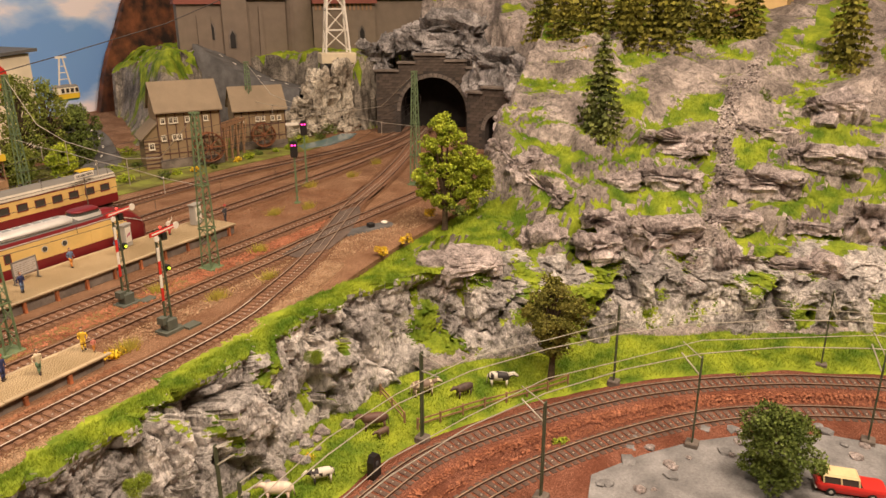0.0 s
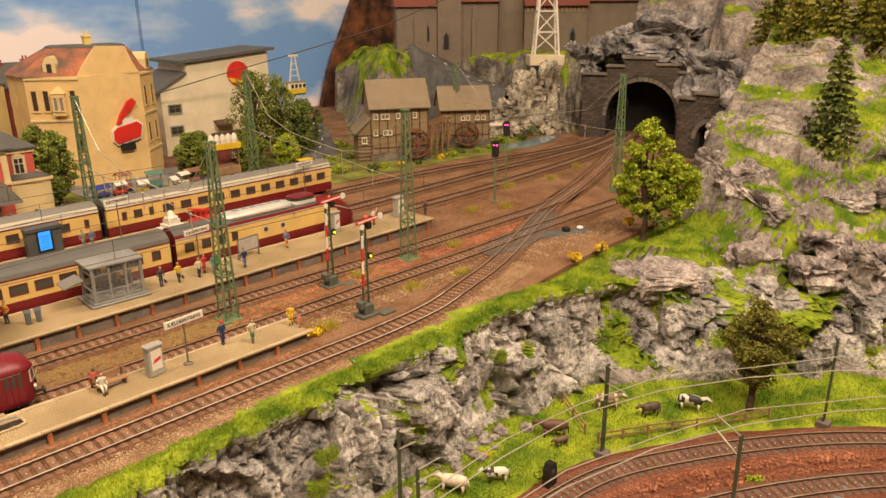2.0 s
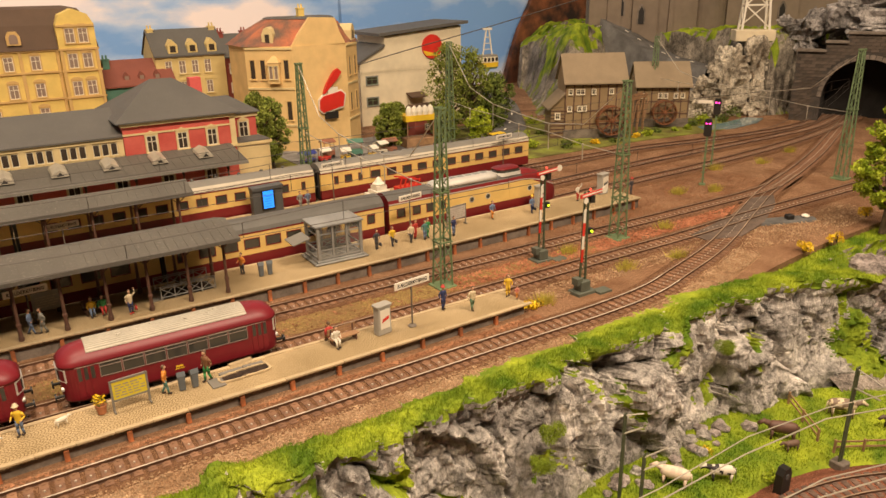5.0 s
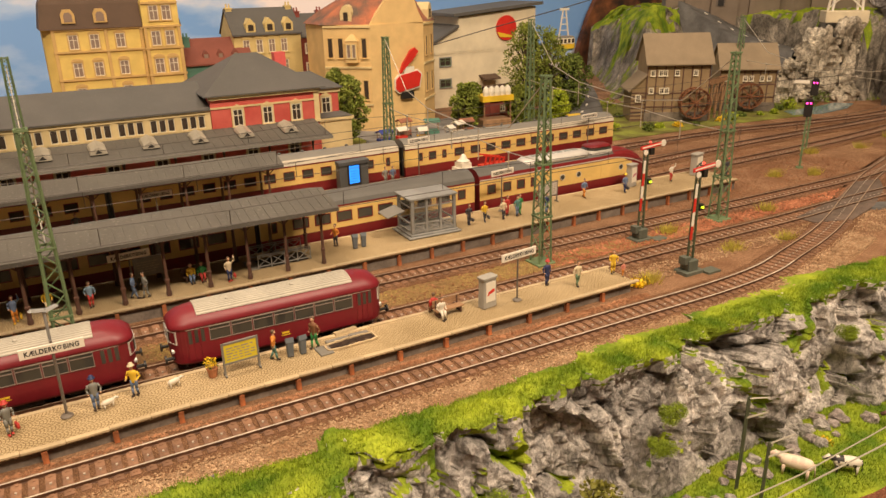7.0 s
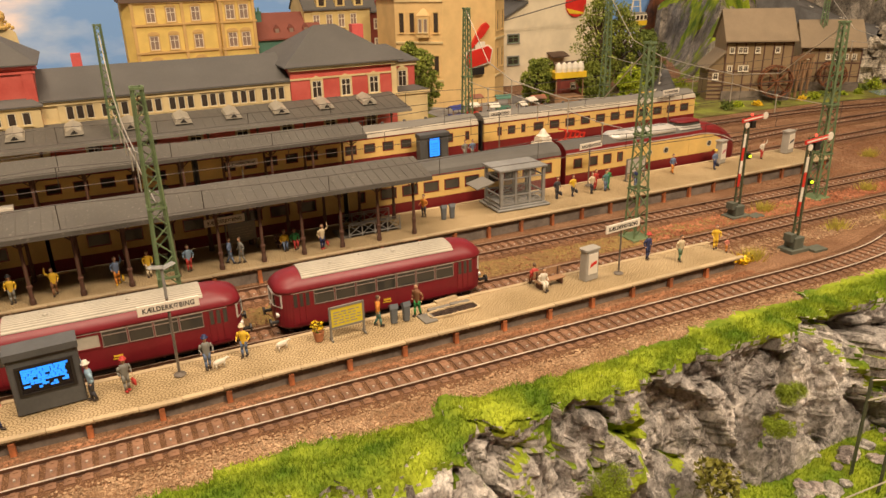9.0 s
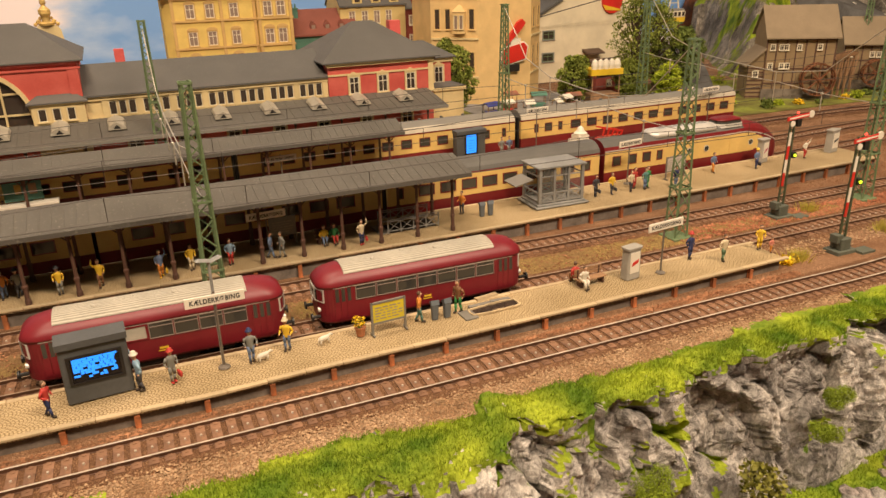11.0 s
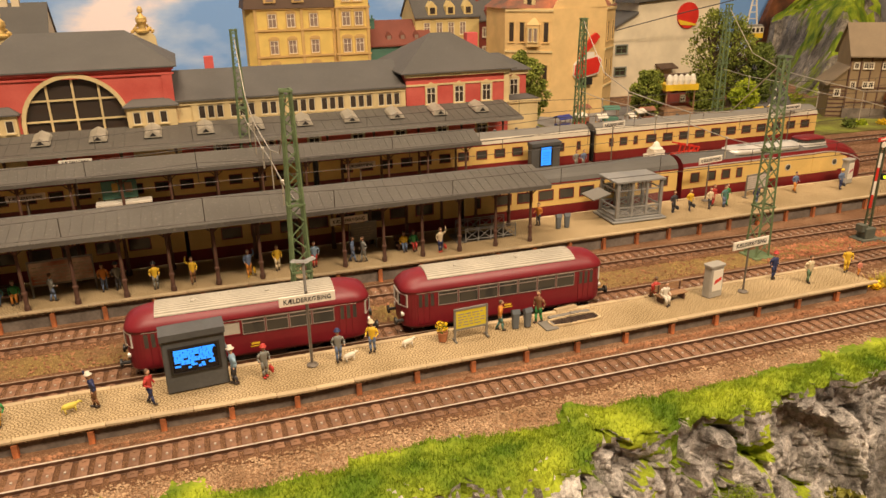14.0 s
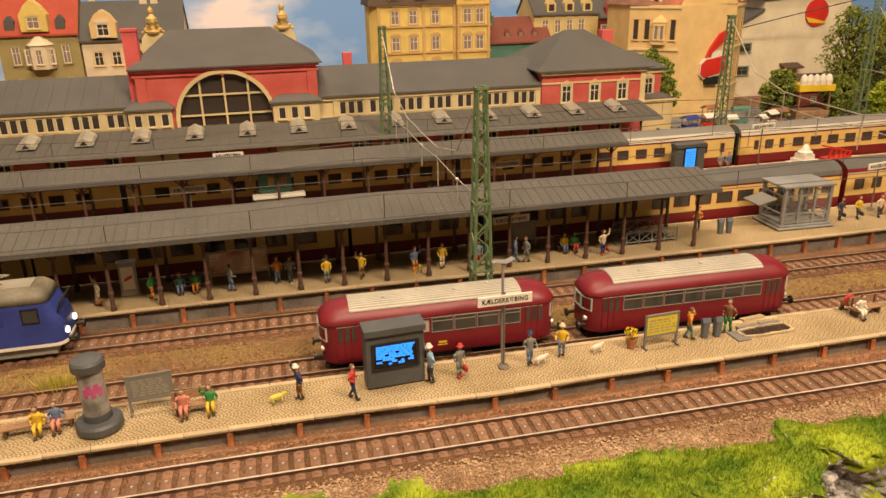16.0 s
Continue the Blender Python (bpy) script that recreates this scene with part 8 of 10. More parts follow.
put("letters", name_letters, r0, at(0, -0.075, 0.26) @ Matrix.Diagonal((0.9, 1, 0.9, 1)))


def street_lamp(x, y, z, h):
    root = thing("street_lamp", "grey curved platform lamp on the sign pole", "street lamp", at(x, y, z))
    bm = B()
    rod(bm, (0, 0, 0), (0, 0, h), 0.08, n=8)
    part("pole", bm, M["steel"], root)
    bm = B()
    loft(bm, [(outline(0.42, 0.16, 0.1, 0.0, 4), -0.05), (outline(0.32, 0.1, 0.07, 0.0, 4), 0.08)])
    o = part("lamp_head", bm, M["steel"], root)
    o.matrix_basis = at(-0.3, -0.1, h, 15, 0, 14)
    bm = B()
    loft(bm, [(outline(0.42, 0.16, 0.1, 0.0, 4), -0.05), (outline(0.32, 0.1, 0.07, 0.0, 4), 0.08)])
    o = part("lamp_head", bm, M["steel"], root)
    o.matrix_basis = at(0.32, 0.15, h - 0.1, 15, 0, -14)


street_lamp(-7.3, 49.1, P1T, 6.3)


def display(x, y, z, w, h, d, rz, sw, sh, label, pic):
    root = thing("display_kiosk", label, "display", at(x, y, z, rz), group="blue display kiosks")
    bm = B()
    box(bm, -w / 2, w / 2, -d / 2, d / 2, 0, h, bevel=0.06)
    part("case", bm, M["dkgrey"], root)
    bm = B()
    prism(bm, [(-d / 2 - 0.16, h - 0.25), (-d / 2 - 0.16, h + 0.1), (d / 2, h + 0.18), (d / 2, h - 0.25)], -w / 2 - 0.06, w / 2 + 0.06)
    part("hood", bm, M["dkgrey"], root)
    zc = h * 0.55
    bm = B()
    for x0, x1, z0, z1 in ((-sw / 2 - 0.15, sw / 2 + 0.15, zc + sh / 2, zc + sh / 2 + 0.12), (-sw / 2 - 0.15, sw / 2 + 0.15, zc - sh / 2 - 0.12, zc - sh / 2), (-sw / 2 - 0.15, -sw / 2, zc - sh / 2, zc + sh / 2), (sw / 2, sw / 2 + 0.15, zc - sh / 2, zc + sh / 2)):
        box(bm, x0, x1, -d / 2 - 0.08, -d / 2 + 0.05, z0, z1)
    part("bezel", bm, M["black"], root)
    bm = B()
    box(bm, -sw / 2, sw / 2, -d / 2 - 0.03, -d / 2 + 0.02, zc - sh / 2, zc + sh / 2)
    part("screen", bm, M["screenblack"], root)
    rnd = random.Random(5)
    bm = B()
    if pic:
        box(bm, -sw / 2 + 0.05, sw / 2 - 0.05, -d / 2 - 0.05, -d / 2 - 0.035, zc - sh / 2 + 0.1, zc + sh / 2 - 0.05)
    else:
        for row in range(9):
            zz, x0 = zc + sh / 2 - 0.16 - row * (sh - 0.2) / 9, -sw / 2 + 0.1
            while x0 < sw / 2 - 0.25:
                w2 = rnd.choice((0.16, 0.3, 0.46)) if row else 0.7
                if rnd.random() < (0.92 if row < 6 else 0.6):
                    box(bm, x0, min(x0 + w2, sw / 2 - 0.1), -d / 2 - 0.05, -d / 2 - 0.035, zz, zz + 0.115)
                x0 += w2 + 0.03
    part("screen_image", bm, M["screenblue"], root, "glowing blue blocks")
    if pic:
        bm = B()
        for k in range(5):
            zz = zc - sh / 2 + 0.3 + k * 0.28
            box(bm, -sw / 2 + 0.2 + 0.1 * (k % 2), sw / 2 - 0.25, -d / 2 - 0.06, -d / 2 - 0.052, zz, zz + 0.06)
        part("screen_lines", bm, M["screendark"], root)
    return root


M["screenblue"] = glow("glowing_blue_screen", (0.015, 0.25, 1.0), 1.1)
M["screendark"] = glow("dim_blue_screen", (0.01, 0.08, 0.4), 0.5)
M["screenblack"] = plain("black_screen", (0.006, 0.006, 0.008), 0.25)
display(-13.5, 48.9, P1T, 3.2, 3.4, 1.0, 3, 2.3, 1.35, "dark grey kiosk with a glowing blue departure screen", False)
display(23.6, 81.2, P3T, 3.5, 3.1, 0.9, 3, 1.3, 2.1, "dark grey kiosk with a tall glowing blue screen", True)


M["print"] = material("faded_print", (0.3, 0.27, 0.2), 0.7, var=0.1)


def notice_board(x, y, z, w, h, label, panel, rz=0.0, legs=0.75, rows=5):
    root = thing("notice_board", label, "notice board", at(x, y, z, rz), group="notice boards")
    bm = B()
    for s in (-1, 1):
        beam(bm, (s * w / 2, 0, 0), (s * w / 2, 0, h), 0.12)
        beam(bm, (s * w / 2, -0.3, 0.03), (s * w / 2, 0.3, 0.03), 0.1)
    for zz in (legs, h - 0.06):
        beam(bm, (-w / 2, 0, zz), (w / 2, 0, zz), 0.12)
    part("frame", bm, M["palegrey"], root)
    bm = B()
    box(bm, -w / 2 + 0.05, w / 2 - 0.05, -0.03, 0.03, legs + 0.05, h - 0.1)
    part("panel", bm, panel, root)
    bm = B()
    for k in range(rows):
        zz = legs + 0.22 + (h - legs - 0.45) * k / rows
        x = -w / 2 + 0.2
        while x < w / 2 - 0.4:
            l = random.uniform(0.15, 0.45)
            box(bm, x, min(x + l, w / 2 - 0.15), -0.045, -0.035, zz, zz + 0.07)
            x += l + 0.1
    part("print", bm, M["print"], root, "unreadable print as dark bars")
    return root


notice_board(2.3, 48.6, P1T, 2.1, 2.1, "yellow timetable board in a grey frame", M["yellowboard"] if "yellowboard" in M else material("yellow_timetable", (0.62, 0.5, 0.03), 0.5, var=0.1), 3)
notice_board(-26.0, 49.4, P1T, 2.1, 2.15, "grey timetable board in a pale frame", M["palegrey"], 4, rows=7)
notice_board(-0.2, 65.4, P2T, 2.0, 2.2, "grey timetable board under the canopy", M["palegrey"], 4)
notice_board(-21.8, 64.7, P2T, 4.0, 2.5, "wide red and white poster board under the canopy", material("red_white_poster", (0.5, 0.12, 0.06), 0.5, var=0.5, scale=60, fine=90, tint=(0.6, 0.5, 0.4)), 3)
notice_board(38.3, 65.6, P2T, 2.6, 2.2, "white poster board beside the power car", material("pale_poster", (0.5, 0.45, 0.42), 0.5, var=0.2), 8)


def ad_kiosk(x, y, z, w, d, h, rz, label, stripe):
    root = thing("poster_kiosk", label, "poster kiosk", at(x, y, z, rz), group="poster kiosks")
    bm = B()
    loft(bm, [(outline(w / 2, d / 2, 0.12, 0, 3), 0), (outline(w / 2 - 0.06, d / 2, 0.12, 0, 3), h)])
    part("case", bm, M["kioskgrey"], root)
    bm = B()
    loft(bm, [(outline(w / 2 + 0.05, d / 2 + 0.06, 0.15, 0, 3), h), (outline(w / 2 + 0.05, d / 2 + 0.06, 0.15, 0, 3), h + 0.14)])
    part("cap", bm, M["kioskgrey"], root)
    bm = B()
    box(bm, -w / 2 + 0.2, w / 2 - 0.2, -d / 2 - 0.03, -d / 2 + 0.05, 0.45, h - 0.2)
    part("poster", bm, M["white"], root)
    bm = B()
    prism_y(bm, [(-w / 2 + 0.3, h * 0.44), (w / 2 - 0.3, h * 0.55), (w / 2 - 0.3, h * 0.66), (-w / 2 + 0.42, h * 0.58)], -d / 2 - 0.045, -d / 2 - 0.032)
    part("poster_stripe", bm, stripe, root)
    return root


M["kioskgrey"] = material("pale_kiosk_grey", (0.36, 0.34, 0.3), 0.55, var=0.1, scale=60, fine=500, bump=0.1)
ad_kiosk(19.9, 48.6, P1T, 1.25, 0.7, 2.15, 8, "pale grey poster kiosk with a red stripe", M["redp"])
ad_kiosk(-29.2, 64.8, P2T, 1.2, 0.6, 2.3, 4, "pale grey poster kiosk under the canopy", M["redp"])
ad_kiosk(50.0, 66.0, P2T, 1.2, 0.7, 2.3, 10, "small pink and blue poster kiosk near the power car", material("pink_poster", (0.55, 0.2, 0.25), 0.5))
ad_kiosk(59.6, 65.6, P2T, 1.5, 0.8, 2.3, 12, "pale grey poster kiosk at the platform end", M["dkgrey"])


def ad_column():
    root = thing("advertising_column", "grey advertising column with torn posters on a round step", "advertising column", at(-28.4, 48.5, P1T))
    bm = B()
    lathe(bm, [(1.05, 0.0), (1.1, 0.12), (1.1, 0.42), (1.0, 0.55), (0.68, 0.6)], n=28)
    part("step", bm, M["dkgrey"], root)
    bm = B()
    lathe(bm, [(0.66, 0.58), (0.66, 0.95)], n=24)
    part("base_ring", bm, M["dkgrey"], root)
    bm = B()
    lathe(bm, [(0.6, 0.95), (0.6, 3.3)], n=24)
    part("poster_drum", bm, material("torn_posters", (0.3, 0.28, 0.25), 0.5, var=0.5, scale=90, fine=160, tint=(0.5, 0.46, 0.42)), root, "torn grey posters")
    bm = B()
    for k in range(5):
        a = -1.9 + k * 0.28
        c = Vector((0.61 * math.cos(a), 0.61 * math.sin(a), 2.0 + 0.2 * (k % 2)))
        beam(bm, c, c + Vector((0, 0, 0.5)), 0.22, 0.02, up=(math.cos(a), math.sin(a), 0))
    part("pink_poster", bm, material("magenta_poster", (0.55, 0.1, 0.25), 0.5, var=0.3), root)
    bm = B()
    lathe(bm, [(0.68, 3.3), (0.78, 3.36), (0.78, 3.72), (0.7, 3.85), (0.3, 3.95)], n=24)
    part("cap", bm, M["dkgrey"], root)


ad_column()


def bench(x, y, z, w, rz, label, backed=True, mat="bench"):
    root = thing("bench", label, "bench", at(x, y, z, rz), group="platform benches")
    for k in range(3):
        bm = B()
        box(bm, -w / 2, w / 2, -0.25 + k * 0.2, -0.08 + k * 0.2, 0.42, 0.5)
        part("seat_slat", bm, M[mat], root)
    if backed:
        for k in range(2):
            bm = B()
            box(bm, -w / 2, w / 2, 0.34, 0.4, 0.62 + k * 0.27, 0.84 + k * 0.27)
            part("back_slat", bm, M[mat], root)
    for s in (-1, 1):
        bm = B()
        box(bm, s * (w / 2 - 0.25) - 0.06, s * (w / 2 - 0.25) + 0.06, -0.22, 0.3, 0, 0.42)
        if backed:
            box(bm, s * (w / 2 - 0.25) - 0.05, s * (w / 2 - 0.25) + 0.05, 0.3, 0.36, 0, 1.1)
        part("leg", bm, M["canwood"], root)


bench(16.9, 48.9, P1T, 2.3, 5, "brown wooden double bench with back")
bench(-24.0, 48.7, P1T, 2.0, 5, "brown wooden bench with back")
bench(-31.3, 49.0, P1T, 3.4, 6, "long reddish brown bench", False)
bench(3.0, 64.2, P2T, 2.0, 4, "brown bench under the canopy", True, "canwood")
bench(-25.3, 64.2, P2T, 2.0, 4, "brown bench under the canopy", True, "canwood")


def bin_(x, y, z, rz):
    root = thing("litter_bin", "grey blue post-mounted litter bin", "litter bin", at(x, y, z, rz), group="litter bins")
    bm = B()
    loft(bm, [(outline(0.2, 0.17, 0.1, 0, 3), 0), (outline(0.24, 0.2, 0.1, 0, 3), 0.9), (outline(0.24, 0.2, 0.1, 0, 3), 1.0)])
    part("body", bm, M["bingrey"], root)
    bm = B()
    prism(bm, [(-0.22, 1.0), (0.22, 1.0), (0.22, 1.12), (-0.1, 1.3)], -0.26, 0.26)
    part("hood", bm, M["bingrey"], root)


M["bingrey"] = plain("blue_grey_bin", (0.11, 0.125, 0.14), 0.5)
for x, y, z in ((5.4, 48.9, P1T), (6.2, 48.85, P1T), (16.4, 64.1, P2T), (17.2, 64.1, P2T)):
    bin_(x, y, z, random.uniform(-15, 15))


def flower_pot(x, y, z):
    root = thing("flower_pot", "terracotta pot with yellow flowers", "flower pot", at(x, y, z))
    bm = B()
    lathe(bm, [(0.24, 0), (0.32, 0.5), (0.35, 0.52), (0.35, 0.6)], n=14)
    part("pot", bm, material("terracotta", (0.4, 0.16, 0.07), 0.8), root)
    leaf_part("flowers", root, clump((0, 0, 0.95), 0.42, 90, 0.16), M["flower"])
    leaf_part("leaves", root, clump((0, 0, 0.75), 0.36, 50, 0.15), M["dkleaf"])


# ---- foliage helpers ----
rng = np.random.default_rng(7)


def leaf_mesh(centres, size, mat, flat=0.0, aspect=1.0):
    """Loose leaves: one small bent quad at each centre, random way up."""
    c = np.asarray(centres, float)
    n = len(c)
    a = rng.normal(size=(n, 3))
    a /= np.linalg.norm(a, axis=1)[:, None]
    b = rng.normal(size=(n, 3))
    b[:, 2] *= 1 - flat
    b -= (b * a).sum(1)[:, None] * a
    b /= np.linalg.norm(b, axis=1)[:, None] + 1e-9
    s = (size * (0.6 + 0.8 * rng.random(n)))[:, None]
    v = np.stack([c - a * s * 0.5, c + b * s * 0.35 * aspect, c + a * s * 0.5, c - b * s * 0.35 * aspect], 1).reshape(-1, 3) * CM
    me = bpy.data.meshes.new("leaves")
    me.from_pydata(v.tolist(), [], np.arange(4 * n).reshape(-1, 4).tolist())
    me.materials.append(mat)
    return me


def leaf_part(name, root, data, mat, label=""):
    centres, size = data
    ob = new(name, leaf_mesh(centres, size, mat))
    ob.parent = root
    if label:
        tagged(ob, label)
    return ob


def clump(c, r, n, size, sz=1.0):
    """Points in a shell of an uneven ball."""
    d = rng.normal(size=(n, 3))
    d /= np.linalg.norm(d, axis=1)[:, None]
    rad = r * (0.55 + 0.5 * rng.random(n))
    return np.asarray(c) + d * rad[:, None] * np.array([1, 1, sz]), size


def broad_tree(x, y, z, h, spread, mat, label, n_clumps=26, leaves=130, leaf=0.5, base=0.28, shape=1.0, lean=0.0, kind="tree"):
    """Tapered trunk, forking limbs and a crown of leaf clumps with gaps."""
    root = thing(kind, label, "tree", at(x, y, z, random.uniform(0, 360)))
    bm = B()
    top = Vector((lean, 0, h * 0.8))
    rod(bm, (0, 0, -0.4), (lean * 0.4, 0, h * base), h * 0.035, h * 0.024, 8)
    rod(bm, (lean * 0.4, 0, h * base), top, h * 0.024, h * 0.007, 7)
    cents = []
    for k in range(n_clumps):
        t = base + (1.0 - base) * (k + 0.5) / n_clumps
        w = spread * math.sin(math.pi * min(1, max(0.06, (t - base) / (1 - base) * 0.9 + 0.09))) ** shape
        a = k * 2.4 + random.uniform(-0.4, 0.4)
        rr = w * random.uniform(0.45, 1.0)
        c = Vector((lean * t + rr * math.cos(a), rr * math.sin(a), h * t * 0.97 + random.uniform(-0.03, 0.03) * h))
        cents.append((c, spread * random.uniform(0.2, 0.38)))
        rod(bm, (lean * t * 0.6, 0, h * (base * 0.7 + (t - base * 0.7) * 0.6)), c, h * 0.010, h * 0.003, 5)
    part("trunk", bm, M["bark"], root, "brown trunk and limbs")
    pts = np.concatenate([clump(c, r, leaves, leaf, 0.8)[0] for c, r in cents])
    leaf_part("crown", root, (pts, leaf), mat, "uneven leafy crown")
    return root


def lobed_tree(x, y, z, lobes, mat, label, leaf):
    """A leaning tree whose crown is a few heavy lobes with gaps between them."""
    root = thing("tree", label, "tree", at(x, y, z))
    bm = B()
    rod(bm, (0, 0, -0.5), (0.15, 0, 2.6), 0.42, 0.3, 8)
    pts = []
    for lx, ly, lz, r in lobes:
        rod(bm, (0.15, 0, 2.4), (lx * 0.5, ly * 0.5, 2.4 + (lz - 2.4) * 0.6), 0.24, 0.16, 6)
        rod(bm, (lx * 0.5, ly * 0.5, 2.4 + (lz - 2.4) * 0.6), (lx, ly, lz), 0.16, 0.06, 6)
        for k in range(int(r * r * 7.5)):
            d = Vector(rng.normal(size=3)).normalized()
            rr = r * random.uniform(0.5, 1.02)
            c = (lx + d.x * rr, ly + d.y * rr, lz + d.z * rr * 0.72)
            pts.append(clump(c, random.uniform(0.45, 0.8), 70, leaf, 0.7)[0])
    part("trunk", bm, M["bark"], root, "brown trunk and limbs")
    leaf_part("crown", root, (np.concatenate(pts), leaf), mat, "uneven leafy crown")
    return root


def conifer(x, y, z, h, spread, mat, label, rows=17, per=520):
    """Straight stem with drooping tiers of short needle sprays."""
    root = thing("fir_tree", label, "tree", at(x, y, z, random.uniform(0, 360)), group="fir trees on the hill")
    bm = B()
    rod(bm, (0, 0, -0.6), (0, 0, h * 0.97), h * 0.022, 0.03, 7)
    part("trunk", bm, M["bark"], root)
    pts = []
    for k in range(rows):
        t = k / (rows - 1)
        zz = h * (0.07 + 0.91 * t)
        w = spread * (1 - t) ** 0.85 + 0.12
        nb = max(5, int(15 * (1 - t) + 5))
        for b in range(nb):
            a = b * math.tau / nb + k * 0.7 + random.uniform(-0.2, 0.2)
            ww = w * random.uniform(0.78, 1.08)
            m = max(6, int(per * (1 - t * 0.7) / nb / 2))
            s = rng.random(m) ** 0.7
            side = rng.normal(size=m) * 0.12 * ww
            up = rng.normal(size=m) * 0.045 * h / rows * 10 * 0.5
            px = np.cos(a) * s * ww - np.sin(a) * side * (0.4 + s)
            py = np.sin(a) * s * ww + np.cos(a) * side * (0.4 + s)
            pz = zz - s * ww * 0.32 + up * 0.4
            pts.append(np.stack([px, py, pz], 1))
    leaf_part("crown", root, (np.concatenate(pts), h * 0.045), mat, "tiers of drooping needles")
    return root


def bush(x, y, z, r, mat, label, n=260, leaf=0.3, sz=0.8, group="low bushes"):
    root = thing("bush", label, "bush", at(x, y, z, random.uniform(0, 360)), group=group)
    cs = [clump((random.uniform(-0.5, 0.5) * r, random.uniform(-0.5, 0.5) * r, r * sz * random.uniform(0.3, 0.8)), r * random.uniform(0.45, 0.7), n // 4, leaf, sz)[0] for _ in range(5)]
    leaf_part("foliage", root, (np.concatenate(cs), leaf), mat)
    bm = B()
    for k in range(3):
        rod(bm, (0, 0, -0.2), (random.uniform(-0.4, 0.4) * r, random.uniform(-0.4, 0.4) * r, r * sz), 0.06, 0.02, 5)
    part("stems", bm, M["bark"], root)
    return root


def blades(name, spots, height, mat, label, lean=0.6, width=0.045, kind="stuff"):
    """Fine upright grass: a thin triangle at each spot."""
    p = np.asarray(spots, float)
    n = len(p)
    a = rng.random(n) * math.tau
    d = np.stack([np.cos(a), np.sin(a), np.zeros(n)], 1)
    hh = height * (0.5 + 0.9 * rng.random(n))
    tip = p + np.stack([rng.normal(size=n) * lean * height * 0.5, rng.normal(size=n) * lean * height * 0.5, hh], 1)
    w = width * (0.6 + 0.8 * rng.random(n))[:, None]
    v = np.stack([p - d * w / 2, p + d * w / 2, tip], 1).reshape(-1, 3) * CM
    me = bpy.data.meshes.new("blades")
    me.from_pydata(v.tolist(), [], np.arange(3 * n).reshape(-1, 3).tolist())
    me.materials.append(mat)
    return tagged(new(name, me), label, "grass", kind=kind)


flower_pot(0.6, 48.9, P1T)

# grass along the cliff's top edge, thick at the lip and combed over it
def sample_grid(rows, keep, n):
    i = rng.integers(0, rows.shape[0] - 1, n * 4)
    j = rng.integers(0, rows.shape[1] - 1, n * 4)
    f, g = rng.random(n * 4)[:, None], rng.random(n * 4)[:, None]
    p = rows[i, j] * (1 - f) * (1 - g) + rows[i + 1, j] * f * (1 - g) + rows[i, j + 1] * (1 - f) * g + rows[i + 1, j + 1] * f * g
    nx = np.cross(rows[i + 1, j] - rows[i, j], rows[i, j + 1] - rows[i, j])
    nx /= np.linalg.norm(nx, axis=1)[:, None] + 1e-9
    ok = keep(p, np.abs(nx[:, 2]))
    return p[ok][:n]


top_grass = sample_grid(cliff_rows, lambda p, up: (p[:, 2] > -0.4) & (p[:, 0] > -50) & (p[:, 0] < 80) & (p[:, 1] < np.interp(p[:, 0], EDGE_X, EDGE_Y) + rng.normal(size=len(p)) * 0.2) & cliff_turf(p, up), 150000)
blades("grass_edge", top_grass, 0.22, M["blade"], "bright green grass along the rock edge")
ledge = sample_grid(cliff_rows, lambda p, up: (p[:, 2] < -0.3) & (p[:, 0] > -30) & (p[:, 0] < 84) & cliff_turf(p, up), 26000)
blades("grass_ledges", ledge, 0.22, M["blade"], "bright green grass tufts on rock ledges")
hill_grass = sample_grid(hill_rows, lambda p, up: (p[:, 0] < 136) & (p[:, 1] > -25) & (p[:, 1] < 52) & hill_turf(p + rng.normal(size=p.shape) * 0.55, up), 170000)
blades("grass_hill", hill_grass, 0.26, M["blade"], "bright green grass on the hill ledges", width=0.08)


# pasture at the foot of the rocks
def pasture():
    up = curve_points(UP, 1.0)
    un = side_of(up)
    inner = [(p[0] + n[0] * 2.7, p[1] + n[1] * 2.7) for p, n in zip(up, un)]
    inner = [p for p in inner if p[0] > 8 and p[1] > -28]
    outer = [(p[0] + n[0] * 0.9, p[1] + n[1] * 0.9) for p, n in zip(base_path[::4], side_of(base_path)[::4]) if p[0] > 6]
    n, m = 190, 26
    a, b = np.array(inner), np.array(outer)
    ra = np.stack([np.interp(np.linspace(0, 1, n), np.linspace(0, 1, len(a)), a[:, k]) for k in (0, 1)], 1)
    rb = np.stack([np.interp(np.linspace(0, 1, n), np.linspace(0, 1, len(b)), b[:, k]) for k in (0, 1)], 1)
    rows = np.zeros((n, m, 3))
    for i in range(n):
        for j in range(m):
            t = j / (m - 1)
            x, y = ra[i] * (1 - t) + rb[i] * t
            rows[i, j] = (x, y, LOW - 0.32 + 0.42 * min(1, t * 5) + 0.7 * t + noise.noise(Vector((x * 0.2, y * 0.2, 0))) * 0.25)
    tagged(new("pasture", grid_mesh("pasture", rows, M["grass"])), "bright green pasture below the rock face", "meadow", kind="structure")
    return rows


pasture_rows = pasture()
blades("grass_pasture", sample_grid(pasture_rows, lambda p, up: p[:, 2] > LOW - 0.2, 70000), 0.22, M["blade"], "short bright green pasture grass", width=0.07)


def pasture_z(x, y):
    d = np.abs(pasture_rows[:, :, 0] - x) + np.abs(pasture_rows[:, :, 1] - y)
    i = np.unravel_index(np.argmin(d), d.shape)
    return float(pasture_rows[i][2])


# ---- figures and animals of the layout, as plain painted castings ----
FIG = {}


def paint(c):
    if c not in FIG:
        FIG[c] = plain("figure_paint", c, 0.6)
    return FIG[c]


